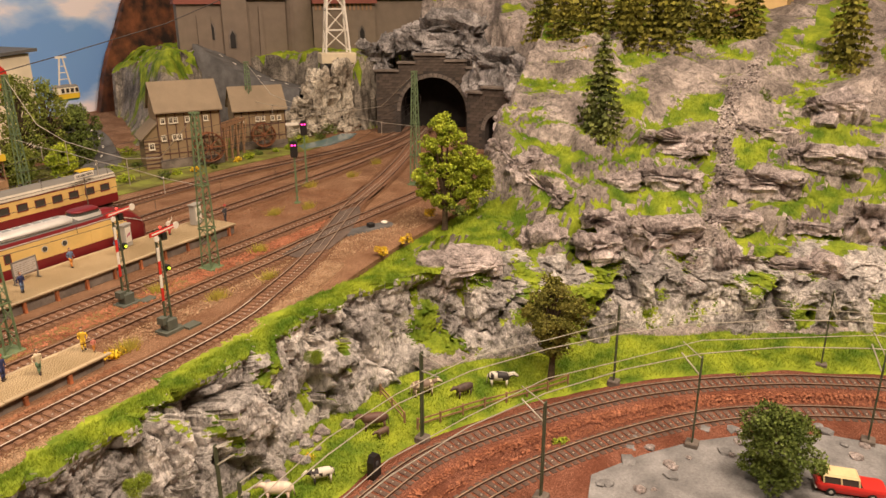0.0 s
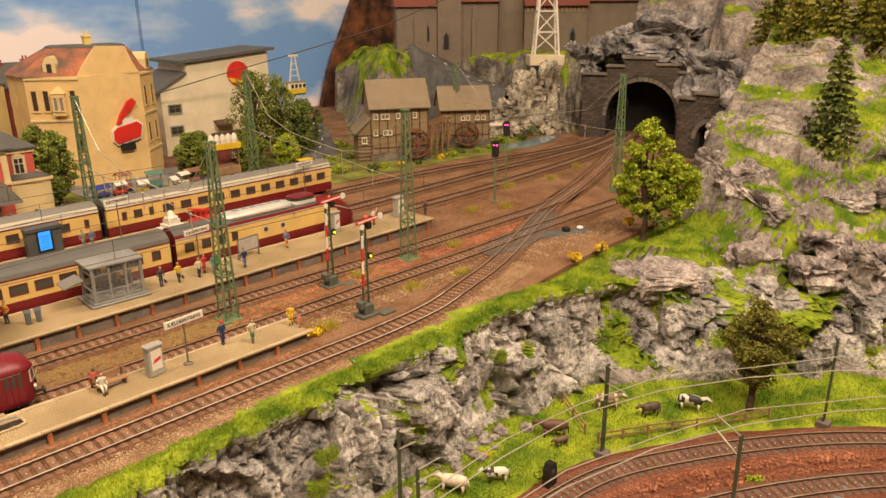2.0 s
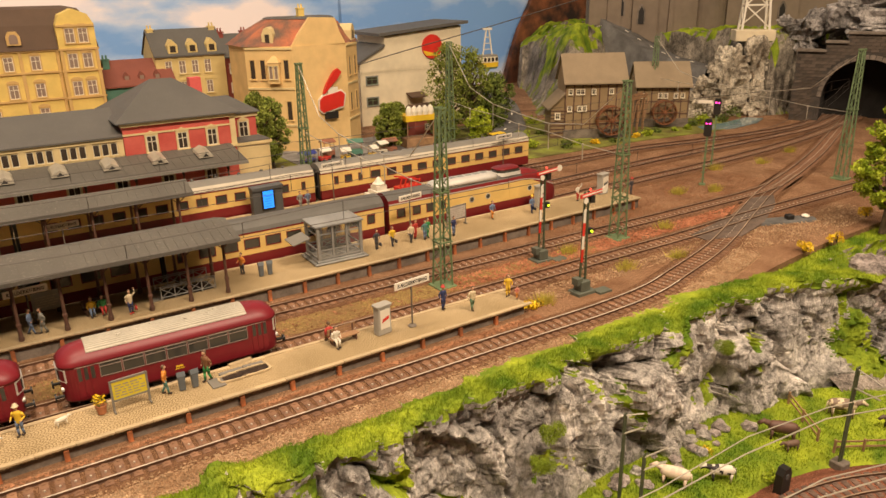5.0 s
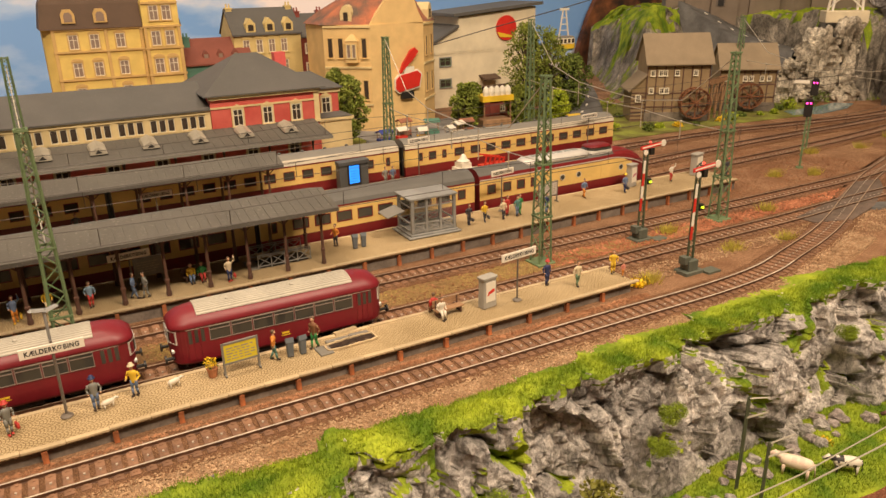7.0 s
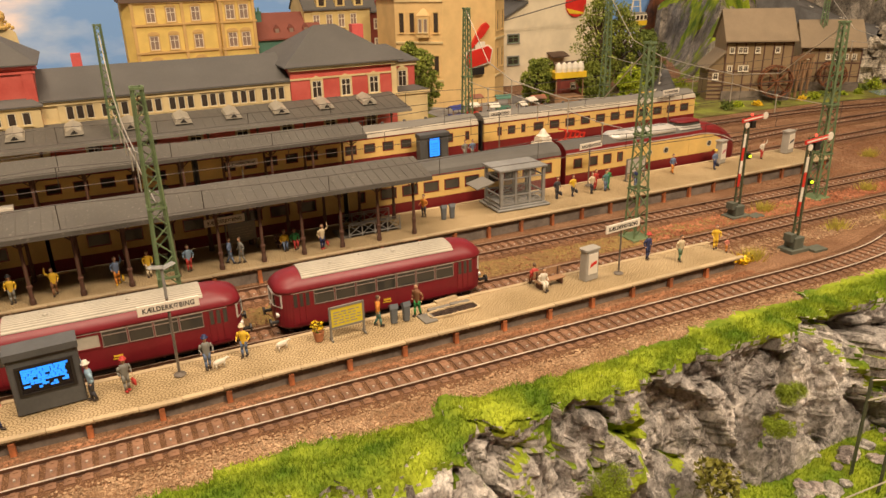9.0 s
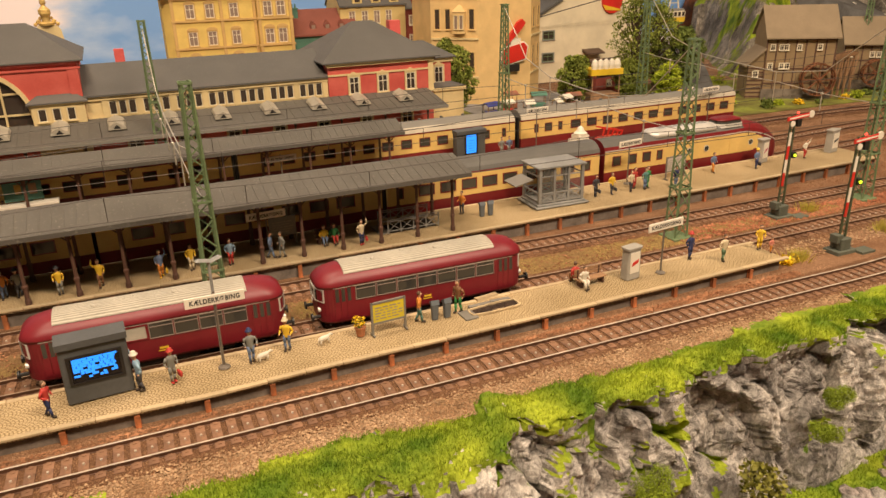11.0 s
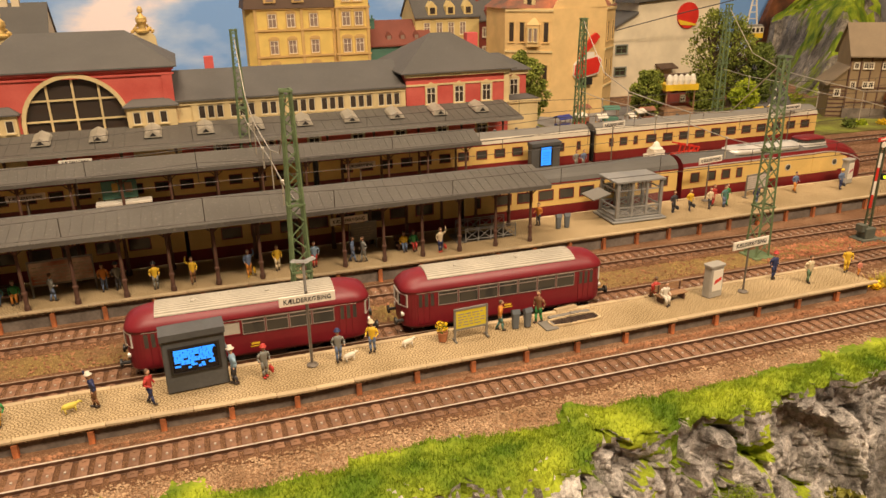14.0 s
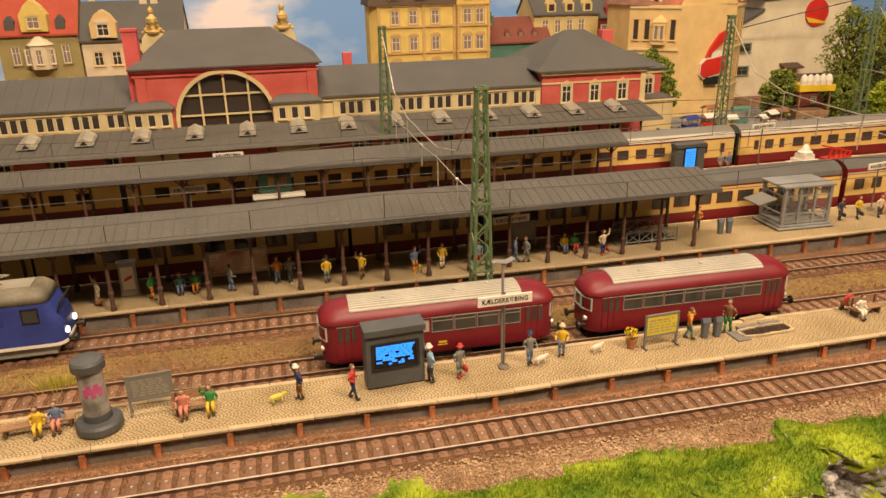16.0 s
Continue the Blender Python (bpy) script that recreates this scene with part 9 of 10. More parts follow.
SKIN = (0.55, 0.32, 0.2)


def figurine(x, y, z, top, legs, rz=0.0, sit=False, arm=0, hat=None, bag=None, scale=1.0, label="painted model figurine standing on the platform"):
    """A small painted casting: two legs in a stride, coat, bent arms, head with hair or hat, all one mesh."""
    bm = B()
    own = random.Random(int(x * 37 + y * 11))
    step, bow = own.uniform(0.04, 0.26), own.uniform(-0.02, 0.1)
    if sit:
        for s in (-0.11, 0.11):
            rod(bm, (s, 0.08, 0.55), (s * 1.2, -0.36, 0.57), 0.12, 0.095, 8, 1)
            rod(bm, (s * 1.2, -0.36, 0.6), (s * 1.1, -0.4 + s * 0.6, 0.08), 0.095, 0.06, 8, 1)
            box(bm, s - 0.06, s + 0.08, -0.58 + s * 0.6, -0.34 + s * 0.6, 0.0, 0.09, 4, bevel=0.02)
        b = 0.46
    else:
        for s in (-1, 1):
            f = s * step
            knee = Vector((s * 0.11, f * 0.35 - 0.05, 0.5))
            rod(bm, (s * 0.1, f + 0.02, 0.07), knee, 0.06, 0.085, 8, 1)
            rod(bm, knee, (s * 0.1, 0, 0.98), 0.085, 0.125, 8, 1)
            box(bm, s * 0.1 - 0.065, s * 0.1 + 0.065, f - 0.18, f + 0.08, 0.0, 0.09, 4, bevel=0.02)
        b = 0.88
    body = len(bm.verts)
    lathe(bm, [(0.17, b - 0.06), (0.215, b + 0.02), (0.19, b + 0.22), (0.235, b + 0.46), (0.25, b + 0.6), (0.2, b + 0.7), (0.09, b + 0.76)], 0, 0, 12, 0, 0.66)
    rod(bm, (0, 0, b + 0.7), (0, -0.02, b + 0.86), 0.07, 0.065, 8, 2)
    ball(bm, (0, -0.03, b + 0.97), 0.125, 2, 1.2, 2)
    ball(bm, (0, -0.16, b + 0.96), 0.03, 1, 1.0, 2)
    if hat:
        lathe(bm, [(0.2, b + 1.03), (0.2, b + 1.06), (0.13, b + 1.08), (0.12, b + 1.2), (0.06, b + 1.23)], 0, -0.02, 12, 3)
    else:
        ball(bm, (0, 0.005, b + 1.01), 0.132, 2, 1.12, 3)
    for s in (-1, 1):
        if arm and s == (1 if arm > 0 else -1):
            elbow = Vector((s * 0.42, -0.1, b + 0.84))
            rod(bm, (s * 0.25, 0, b + 0.62), elbow, 0.075, 0.062, 8, 0)
            rod(bm, elbow, (s * 0.37, -0.14, b + 1.16), 0.06, 0.045, 8, 0)
            ball(bm, (s * 0.36, -0.15, b + 1.22), 0.055, 1, 1.2, 2)
        else:
            bend = own.uniform(0.05, 0.34)
            elbow = Vector((s * own.uniform(0.31, 0.38), 0.06, b + 0.34))
            wrist = elbow + Vector((-s * 0.05, -bend, -0.28 + bend * 0.6))
            rod(bm, (s * 0.245, 0, b + 0.62), elbow, 0.078, 0.062, 8, 0)
            rod(bm, elbow, wrist, 0.06, 0.045, 8, 0)
            ball(bm, wrist + Vector((0, -0.03, -0.03)), 0.055, 1, 1.0, 2)
    bm.verts.ensure_lookup_table()
    for v in bm.verts[body:]:
        v.co.y -= bow * max(0, v.co.z - b)
    if bag:
        box(bm, 0.3, 0.44, -0.28, 0.14, 0.26, 0.58, 4, bevel=0.03)
        rod(bm, (0.37, -0.07, 0.58), (0.36, -0.07, 0.7), 0.02, n=5, mi=4)
    for v in bm.verts:
        v.co *= scale
    mats = [paint(top), paint(legs), paint(SKIN), paint(hat or (0.12, 0.07, 0.04)), paint(bag or (0.05, 0.035, 0.025))]
    return solo("figurine", bm, mats, label, "figurine", at(x, y, z, rz), group="platform figurines", smooth=True)


GREY, DGREY, WHITE, BLUE, DBLUE, YEL, ORG, GRN, RED, PINK, TEAL, BRN, CRM = (0.2, 0.2, 0.18), (0.05, 0.05, 0.06), (0.65, 0.6, 0.5), (0.12, 0.17, 0.28), (0.02, 0.03, 0.1), (0.7, 0.45, 0.03), (0.6, 0.22, 0.03), (0.03, 0.22, 0.06), (0.45, 0.04, 0.03), (0.6, 0.22, 0.16), (0.08, 0.2, 0.18), (0.2, 0.09, 0.04), (0.6, 0.5, 0.33)
for x, y, top, legs, kw in (
    (-31.2, 48.75, YEL, YEL, dict(sit=True, label="yellow model figurine sitting on a bench")), (-30.4, 48.9, BLUE, PINK, dict(sit=True, label="blue and pink model figurine sitting on a bench")),
    (-24.4, 48.5, PINK, PINK, dict(sit=True, label="pink model figurine sitting on a bench")), (-23.1, 48.5, GRN, YEL, dict(sit=True, arm=-1, label="green model figurine sitting on a bench")),
    (-18.6, 48.5, DBLUE, BRN, dict(arm=-1, rz=-70, hat=WHITE, label="dark blue model figurine pointing along the platform")), (-15.9, 47.8, RED, DBLUE, dict(rz=60, label="red jacketed model figurine on the platform")),
    (-11.6, 48.3, (0.25, 0.38, 0.48), DGREY, dict(rz=-80, hat=WHITE, arm=-1, scale=1.12, label="light blue model figurine before the display")), (-10.0, 48.4, GREY, GREY, dict(bag=RED, hat=RED, rz=20, label="grey model figurine with red hat and bag")),
    (-5.8, 48.7, GREY, BLUE, dict(hat=DBLUE, label="grey and blue model figurine with a dog")), (-3.7, 49.1, YEL, BLUE, dict(rz=-30, hat=CRM, label="yellow and blue model figurine on the platform")),
    (4.4, 49.0, ORG, TEAL, dict(rz=70, label="orange and teal model figurine beside bins")), (7.1, 49.1, BRN, GRN, dict(rz=-60, scale=1.1, label="brown and green model figurine beside bins")),
    (16.1, 48.6, WHITE, WHITE, dict(sit=True, label="white model figurine sitting on a bench")), (16.0, 49.5, RED, BRN, dict(sit=True, rz=180, label="red model figurine sitting behind a bench")),
    (25.8, 49.4, DBLUE, DBLUE, dict(hat=RED, label="dark blue uniformed model figurine")), (27.6, 48.0, CRM, (0.1, 0.18, 0.1), dict(label="cream and green model figurine")),
    (31.6, 48.5, YEL, YEL, dict(scale=0.95, rz=-40, label="yellow model figurine at the platform end")), (31.8, 47.6, PINK, ORG, dict(scale=0.6, label="small orange model figurine at the platform end"))):
    figurine(x, y, P1T, top, legs, **{"rz": 0, **kw})
for x, y, top, legs, kw in (
    (-31.0, 63.4, CRM, CRM, dict(arm=-1, bag=BRN, rz=-60)), (-27.6, 63.4, GRN, ORG, dict(rz=70)), (-25.8, 64.0, TEAL, BLUE, dict(sit=True)), (-24.8, 64.0, GRN, ORG, dict(sit=True)), (-22.4, 63.3, GREY, BLUE, dict(rz=120)),
    (-19.2, 64.0, ORG, BLUE, {}), (-18.3, 63.9, GREY, DGREY, dict(hat=DGREY)), (-15.8, 63.0, YEL, GREY, dict(hat=DGREY)), (-13.3, 63.1, YEL, BRN, dict(arm=-1)), (-9.4, 63.0, BLUE, ORG, dict(arm=1, bag=YEL)),
    (-7.3, 63.3, YEL, CRM, {}), (-4.6, 63.0, (0.2, 0.3, 0.4), RED, {}), (-1.7, 63.0, BLUE, BLUE, dict(rz=70)), (-0.9, 62.7, GREY, GREY, dict(rz=-70)), (2.6, 63.9, YEL, BLUE, dict(sit=True)), (3.4, 63.8, GRN, RED, dict(sit=True)),
    (5.2, 62.5, CRM, DBLUE, dict(arm=1, bag=RED)), (15.2, 65.5, ORG, DGREY, dict(rz=-60)), (28.0, 64.2, DGREY, DGREY, dict(bag=DGREY)), (29.7, 64.1, YEL, DGREY, dict(bag=DGREY)), (31.7, 63.9, CRM, DGREY, {}), (32.6, 64.6, RED, RED, {}),
    (33.3, 63.9, TEAL, BLUE, {}), (33.9, 64.3, GRN, GRN, {}), (36.3, 63.2, DBLUE, BLUE, {}), (42.8, 65.3, BLUE, ORG, {}), (47.6, 64.4, BLUE, DBLUE, dict(hat=YEL, bag=DGREY)), (55.0, 65.0, WHITE, RED, dict(arm=1)), (62.0, 63.3, DGREY, DGREY, dict(hat=RED))):
    figurine(x, y, P2T, top, legs, **{"rz": 0, "label": "painted model figurine waiting on the long platform", **kw})
for x, c in ((27.4, GREY), (28.3, BLUE), (-4, DGREY), (-20.5, GREY)):
    figurine(x, 80.9, P3T, c, GREY, label="grey model figurine on the rear platform")


def animal(x, y, z, length, rz, body, spots, label, legs=0.7, kind="cow_figurine"):
    """A four-legged casting: barrel, neck, head, legs and tail in one mesh."""
    bm = B()
    L = length
    zs = np.linspace(-0.44, 0.4, 15)
    lathe(bm, [(L * float(r), L * float(q)) for q, r in zip(zs, np.interp(zs, [-0.44, -0.4, -0.3, -0.1, 0.1, 0.28, 0.36, 0.4], [0.02, 0.12, 0.17, 0.19, 0.185, 0.165, 0.12, 0.02]))], 0, 0, 16)
    hgt = L * 0.42 * legs
    for v in bm.verts:
        v.co = Vector((v.co.z, v.co.y * 0.85, v.co.x + hgt + L * 0.1))
    rod(bm, (L * 0.3, 0, hgt + L * 0.15), (L * 0.5, 0, hgt + L * 0.22), L * 0.1, L * 0.075, 7)
    rod(bm, (L * 0.46, 0, hgt + L * 0.25), (L * 0.66, 0, hgt + L * 0.12), L * 0.075, L * 0.05, 7)
    for sx in (-0.3, 0.26):
        for sy in (-0.1, 0.1):
            rod(bm, (L * sx, L * sy, hgt + 0.02 * L), (L * (sx + random.uniform(-0.04, 0.04)), L * sy, 0), L * 0.05, L * 0.03, 6)
    rod(bm, (-L * 0.43, 0, hgt + L * 0.18), (-L * 0.47, 0, hgt - L * 0.2), L * 0.02, L * 0.015, 5)
    for f in bm.faces:
        c = f.calc_center_median()
        f.material_index = 1 if noise.noise(Vector((c.x * 2.1 / L * 2.6, c.y * 3, c.z * 2)) + Vector((rz, 0, 0))) > 0.1 else 0
    return solo(kind, bm, [paint(body), paint(spots)], label, "animal figurine", at(x, y, z, rz), group="pasture animals", smooth=True)


BLK = (0.03, 0.025, 0.025)
for x, y, L, rz, b, s, lab in ((58.8, 25.5, 2.7, -65, WHITE, BLK, "black and white cow casting on the pasture"), (55.6, 27.8, 2.3, 150, (0.1, 0.065, 0.05), (0.07, 0.045, 0.035), "dark brown donkey casting on the pasture"),
                               (53.5, 31.1, 2.8, -45, (0.2, 0.14, 0.1), CRM, "brown horse casting with pale mane"), (46.7, 32.2, 2.8, 130, (0.12, 0.06, 0.04), (0.1, 0.05, 0.035), "dark brown cow casting with white head"),
                               (46.0, 30.9, 1.6, 160, (0.14, 0.085, 0.06), (0.1, 0.06, 0.045), "brown calf casting on the pasture"), (38.4, 31.7, 2.3, 138, WHITE, BLK, "black and white cow casting near the rocks"), (35.0, 33.2, 2.7, 120, (0.7, 0.58, 0.45), (0.66, 0.5, 0.4), "cream white cow casting near the rocks")):
    animal(x, y, pasture_z(x, y) + 0.05, L, rz, b, s, lab)
for x, y, c in ((-5.2, 48.5, WHITE), (-19.8, 48.4, (0.6, 0.5, 0.08)), (-1.6, 48.9, WHITE)):
    animal(x, y, P1T, 0.9, 20, c, c, "small pale dog casting on the platform", kind="dog_figurine")


# ---- shelter, stairs and other platform pieces ----
def shelter():
    root = thing("waiting_shelter", "grey framed glass waiting shelter with flat roof", "shelter", at(23.9, 64.9, P2T, -2))
    w, d, h = 4.2, 2.8, 3.5
    for k, (o, z0, z1) in enumerate(((0.55, 0, 0.16), (0.28, 0.16, 0.34))):
        bm = B()
        box(bm, -w / 2 - o, w / 2 + o, -d / 2 - o * 0.8, d / 2 + o * 0.8, z0, z1, bevel=0.04)
        part("base", bm, M["steel"], root)
    bm = B()
    loft(bm, [(outline(w / 2 + 0.3, d / 2 + 0.25, 0.05, 0, 2), h), (outline(w / 2 + 0.3, d / 2 + 0.25, 0.05, 0, 2), h + 0.14), (outline(w / 2 - 0.6, d / 2 - 0.6, 0.05, 0, 2), h + 0.36)])
    part("roof", bm, M["steel"], root)
    bm = B()
    box(bm, -1.7, 0, -1.1, 1.1, h - 0.9, h - 0.8)
    ob = part("awning", bm, M["palegrey"], root)
    ob.matrix_basis = at(-w / 2 - 0.1, -0.4, 0.1, 0, 0, -14)
    for x in (-w / 2, -w / 6, w / 6, w / 2):
        for y in (-d / 2, d / 2):
            bm = B()
            beam(bm, (x, y, 0.3), (x, y, h), 0.26 if abs(x) > 1 else 0.2)
            part("post", bm, M["steel"], root)
    for z, t in ((0.5, 0.14), (1.25, 0.12), (2.75, 0.1)):
        for y in (-d / 2, d / 2):
            bm = B()
            beam(bm, (-w / 2, y, z), (w / 2, y, z), t)
            part("rail", bm, M["steel"], root)
        for x in (-w / 2, w / 2):
            bm = B()
            beam(bm, (x, -d / 2, z), (x, d / 2, z), t)
            part("rail", bm, M["steel"], root)
    for x0, x1 in ((-w / 2, -w / 6), (-w / 6, w / 6), (w / 6, w / 2)):
        for y in (-d / 2, d / 2):
            bm = B()
            beam(bm, (x0, y, 0.5), (x1, y, 1.25), 0.07)
            part("brace", bm, M["steel"], root)
            bm = B()
            beam(bm, (x0, y, 1.25), (x1, y, 0.5), 0.07)
            part("brace", bm, M["steel"], root)
            bm = B()
            box(bm, x0 + 0.08, x1 - 0.08, y - 0.02, y + 0.02, 0.34, h - 0.05)
            ob = part("pane", bm, M["clear"], root)
            ob.visible_shadow = False


shelter()


def stair_rail():
    root = thing("stairwell_railing", "grey iron railing round the subway stairs", "railing", at(10.0, 64.9, P2T))
    for y in (-1.2, 1.2):
        bm = B()
        for k in range(5):
            x = -2.2 + k * 1.1
            beam(bm, (x, y, 0), (x, y, 1.15), 0.08)
            if k < 4:
                beam(bm, (x, y, 0.2), (x + 1.1, y, 1.0), 0.05)
                beam(bm, (x, y, 1.0), (x + 1.1, y, 0.2), 0.05)
        for z in (0.2, 1.0, 1.15):
            beam(bm, (-2.2, y, z), (2.2, y, z), 0.06)
        part("railing_side", bm, M["steel"], root)
    # thin black sheet laid on the deck, painting the stairwell's shade without an opening
    bm = B()
    box(bm, -2.0, 2.1, -1.0, 1.0, -0.045, -0.03)
    part("stair_shaft", bm, M["black"], root)
    bm = B()
    box(bm, -2.9, -2.0, -1.1, 1.1, -0.05, 0.04)
    part("landing_slab", bm, M["palegrey"], root)


stair_rail()


def stair_hole():
    root = thing("stair_hole", "ragged brown hole in the platform beside a grey slab", "pit", at(9.4, 48.6, P1T, 2))
    rg = np.random.default_rng(8)
    rim = []
    for k in range(28):
        a = k * math.tau / 28
        c, sn = math.cos(a), math.sin(a)
        e = 1 / max(abs(c) / 1.75, abs(sn) / 0.52)
        rim.append((c * e * rg.uniform(0.86, 1.05), sn * e * rg.uniform(0.8, 1.1)))
    bm = B()
    slab(bm, rim, -0.055, 0.012)
    part("pit_floor", bm, M["pitearth"], root, "dark brown torn earth")
    bm = B()
    for k in range(26):
        ball(bm, (rg.uniform(-1.45, 1.5), rg.uniform(-0.36, 0.36), 0.0), rg.uniform(0.05, 0.16), 1, 0.5, 0, 0.3)
    part("rubble", bm, M["pitearth"], root)
    for k in range(28):
        (x, y), (x2, y2) = rim[k], rim[(k + 1) % 28]
        bm = B()
        beam(bm, (x * 1.03, y * 1.06, 0.02), (x2 * 1.03, y2 * 1.06, 0.02 + rg.uniform(0, 0.05)), 0.13, 0.1 + rg.uniform(0, 0.06))
        part("torn_cobble", bm, M["kerb"], root)
    bm = B()
    box(bm, -2.4, -1.5, -0.72, 0.5, -0.06, 0.05, bevel=0.02)
    part("slab", bm, M["palegrey"], root)
    for x0, x1, y, r in ((-1.5, 0.1, 0.72, 2), (0.1, 1.5, 0.82, -3)):
        bm = B()
        box(bm, x0, x1, y - 0.14, y + 0.14, -0.05, 0.13, bevel=0.03)
        ob = part("broken_slab", bm, M["palegrey"], root)
        ob.matrix_basis = at(0, 0, 0, r, 0, 1.5)
    bm = B()
    prism(bm, [(0, -0.06), (0.5, -0.06), (0.46, 0.1), (0.06, 0.16)], -0.7, 0.9)
    ob = part("lifted_paving", bm, M["kerb"], root)
    ob.matrix_basis = at(0.2, 1.35, 0, 4)


M["pitearth"] = material("torn_brown_earth", (0.035, 0.019, 0.011), 0.95, var=0.4, scale=160, fine=900, bump=0.8, depth=0.001)
stair_hole()


def crane():
    root = thing("track_crane", "red hand crane on the rear platform", "crane", at(41.2, 80.3, P3T, 6))
    bm = B()
    box(bm, -1.7, 1.7, -0.6, 0.6, 0.2, 0.7, bevel=0.05)
    part("bed", bm, M["redp"], root)
    bm = B()
    for k in range(5):
        beam(bm, (-1.5 + k * 0.7, -0.5, 0.7), (-1.2 + k * 0.7, -0.5, 1.9 - 0.15 * k), 0.14)
    beam(bm, (-1.6, -0.5, 1.9), (1.6, -0.5, 1.2), 0.16)
    beam(bm, (-1.6, 0.5, 1.9), (1.6, 0.5, 1.2), 0.16)
    part("jib", bm, M["redp"], root)
    for x in (-1.1, 1.1):
        bm = B()
        rod(bm, (x, -0.7, 0.25), (x, 0.7, 0.25), 0.25, n=12)
        part("wheel", bm, M["black"], root)


crane()
bm = B()
box(bm, -1.3, 1.3, -1.3, 1.3, 0, 0.3)
box(bm, -0.95, 0.95, -0.95, 0.95, 0.3, 0.75)
box(bm, -0.7, 0.7, -0.7, 0.7, 0.75, 1.3)
lathe(bm, [(0.75, 1.3), (0.8, 1.5), (0.5, 1.7), (0.3, 2.1), (0.1, 2.3)], n=10)
solo("stone_fountain", bm, M["white"], "white stepped stone monument on the rear platform", "monument", at(37.2, 80.3, P3T, 5))


def kiosk_counter():
    root = thing("platform_kiosk", "white kiosk counter with a teal picture board under the rear canopy", "kiosk", at(-18.4, 79.4, P3T, 2))
    bm = B()
    box(bm, -2.1, 2.1, -0.5, 0.5, 0, 1.7, bevel=0.05)
    part("counter", bm, M["palegrey"], root)
    bm = B()
    box(bm, -2.3, 2.3, -0.65, 0.6, 1.7, 1.95, bevel=0.04)
    part("counter_top", bm, M["white"], root, "white counter top")
    bm = B()
    box(bm, -1.7, 1.2, 0.3, 0.45, 2.1, 3.7)
    board = part("picture_board", bm, M["tealwall"], root, "teal picture board")
    for x, z, w, h, c in ((-0.6, 2.7, 0.5, 0.8, "ochre"), (0.5, 2.6, 0.6, 0.9, "bench")):
        bm = B()
        box(bm, x - w / 2, x + w / 2, 0.26, 0.3, z, z + h, bevel=0.02)
        part("picture_patch", bm, M[c], board)
    for x in (-1.6, 1.1):
        bm = B()
        rod(bm, (x, 0.4, 0), (x, 0.4, 2.2), 0.06, n=6)
        part("post", bm, M["signpole"], root)


kiosk_counter()


# ---- point machine and rubber mats at the crossing ----
root = thing("point_machine", "grey slab with black motor and white counterweight beside the crossing", "point machine", at(70.6, 48.6, 0, -22))
bm = B()
loft(bm, [(outline(3.6, 1.0, 0.7, 0.2, 5), 0.0), (outline(3.4, 0.9, 0.7, 0.2, 5), 0.22)])
part("slab", bm, M["asphalt"], root)
bm = B()
box(bm, 0.1, 0.9, -0.4, 0.4, 0.22, 0.75, bevel=0.08)
part("motor", bm, M["black"], root)
bm = B()
ball(bm, (2.6, 0.1, 0.4), 0.45, 2, 0.5)
part("counterweight", bm, M["white"], root)
bm = B()
pts = [(58, 49.2), (62, 47.9), (68, 49.4), (75, 52.6), (78.5, 55.2), (75, 56.0), (68, 53.2), (62, 52.0), (58, 51.2)]
slab(bm, pts, -0.02, 0.24)
solo("crossing_mat", bm, M["crossbed"], "dark grey moulded bed under the track crossing", "track bed", kind="structure")


# ---- overhead wires ----
def catenary(pts, zc, zm, label, step=8.5, r=0.028, mat="dkwire", span=0.5):
    path = curve_points(pts, step / 2)
    root = thing("overhead_wire", label, "overhead wire", group="overhead wires")
    bm = B()
    wire(bm, [(p[0], p[1], zc) for p in path], r, 4)
    part("contact_wire", bm, M[mat], root)
    bm = B()
    sag = lambda i: zm - span * math.sin(math.pi * ((i % 8) / 8.0))
    wire(bm, [(p[0], p[1], sag(i)) for i, p in enumerate(path)], r, 4)
    part("carrier_wire", bm, M[mat], root)
    for i, p in enumerate(path):
        if i % 2 == 0:
            bm = B()
            rod(bm, (p[0], p[1], zc), (p[0], p[1], sag(i)), r, n=4)
            part("dropper", bm, M[mat], root)


catenary([(-80, 59.7), (-20, 59.5), (19, 58.5), (48, 57.6), (80, 57.6), (106, 65.6), (132, 76)], 6.9, 8.5, "dark overhead wire above the middle track")
catenary([(-80, 69.5), (20, 69.5), (86, 70.3), (105, 71.6), (132, 76.5)], 6.9, 8.5, "dark overhead wire above the express train")
catenary([(-80, 75), (30, 75), (92, 76.8), (132, 79)], 6.9, 8.5, "dark overhead wire above the empty track")
catenary([(-80, 84.3), (40, 84.3), (85, 84), (116, 79.6), (132, 80.5)], 7.2, 8.7, "dark overhead wire above the rear train")


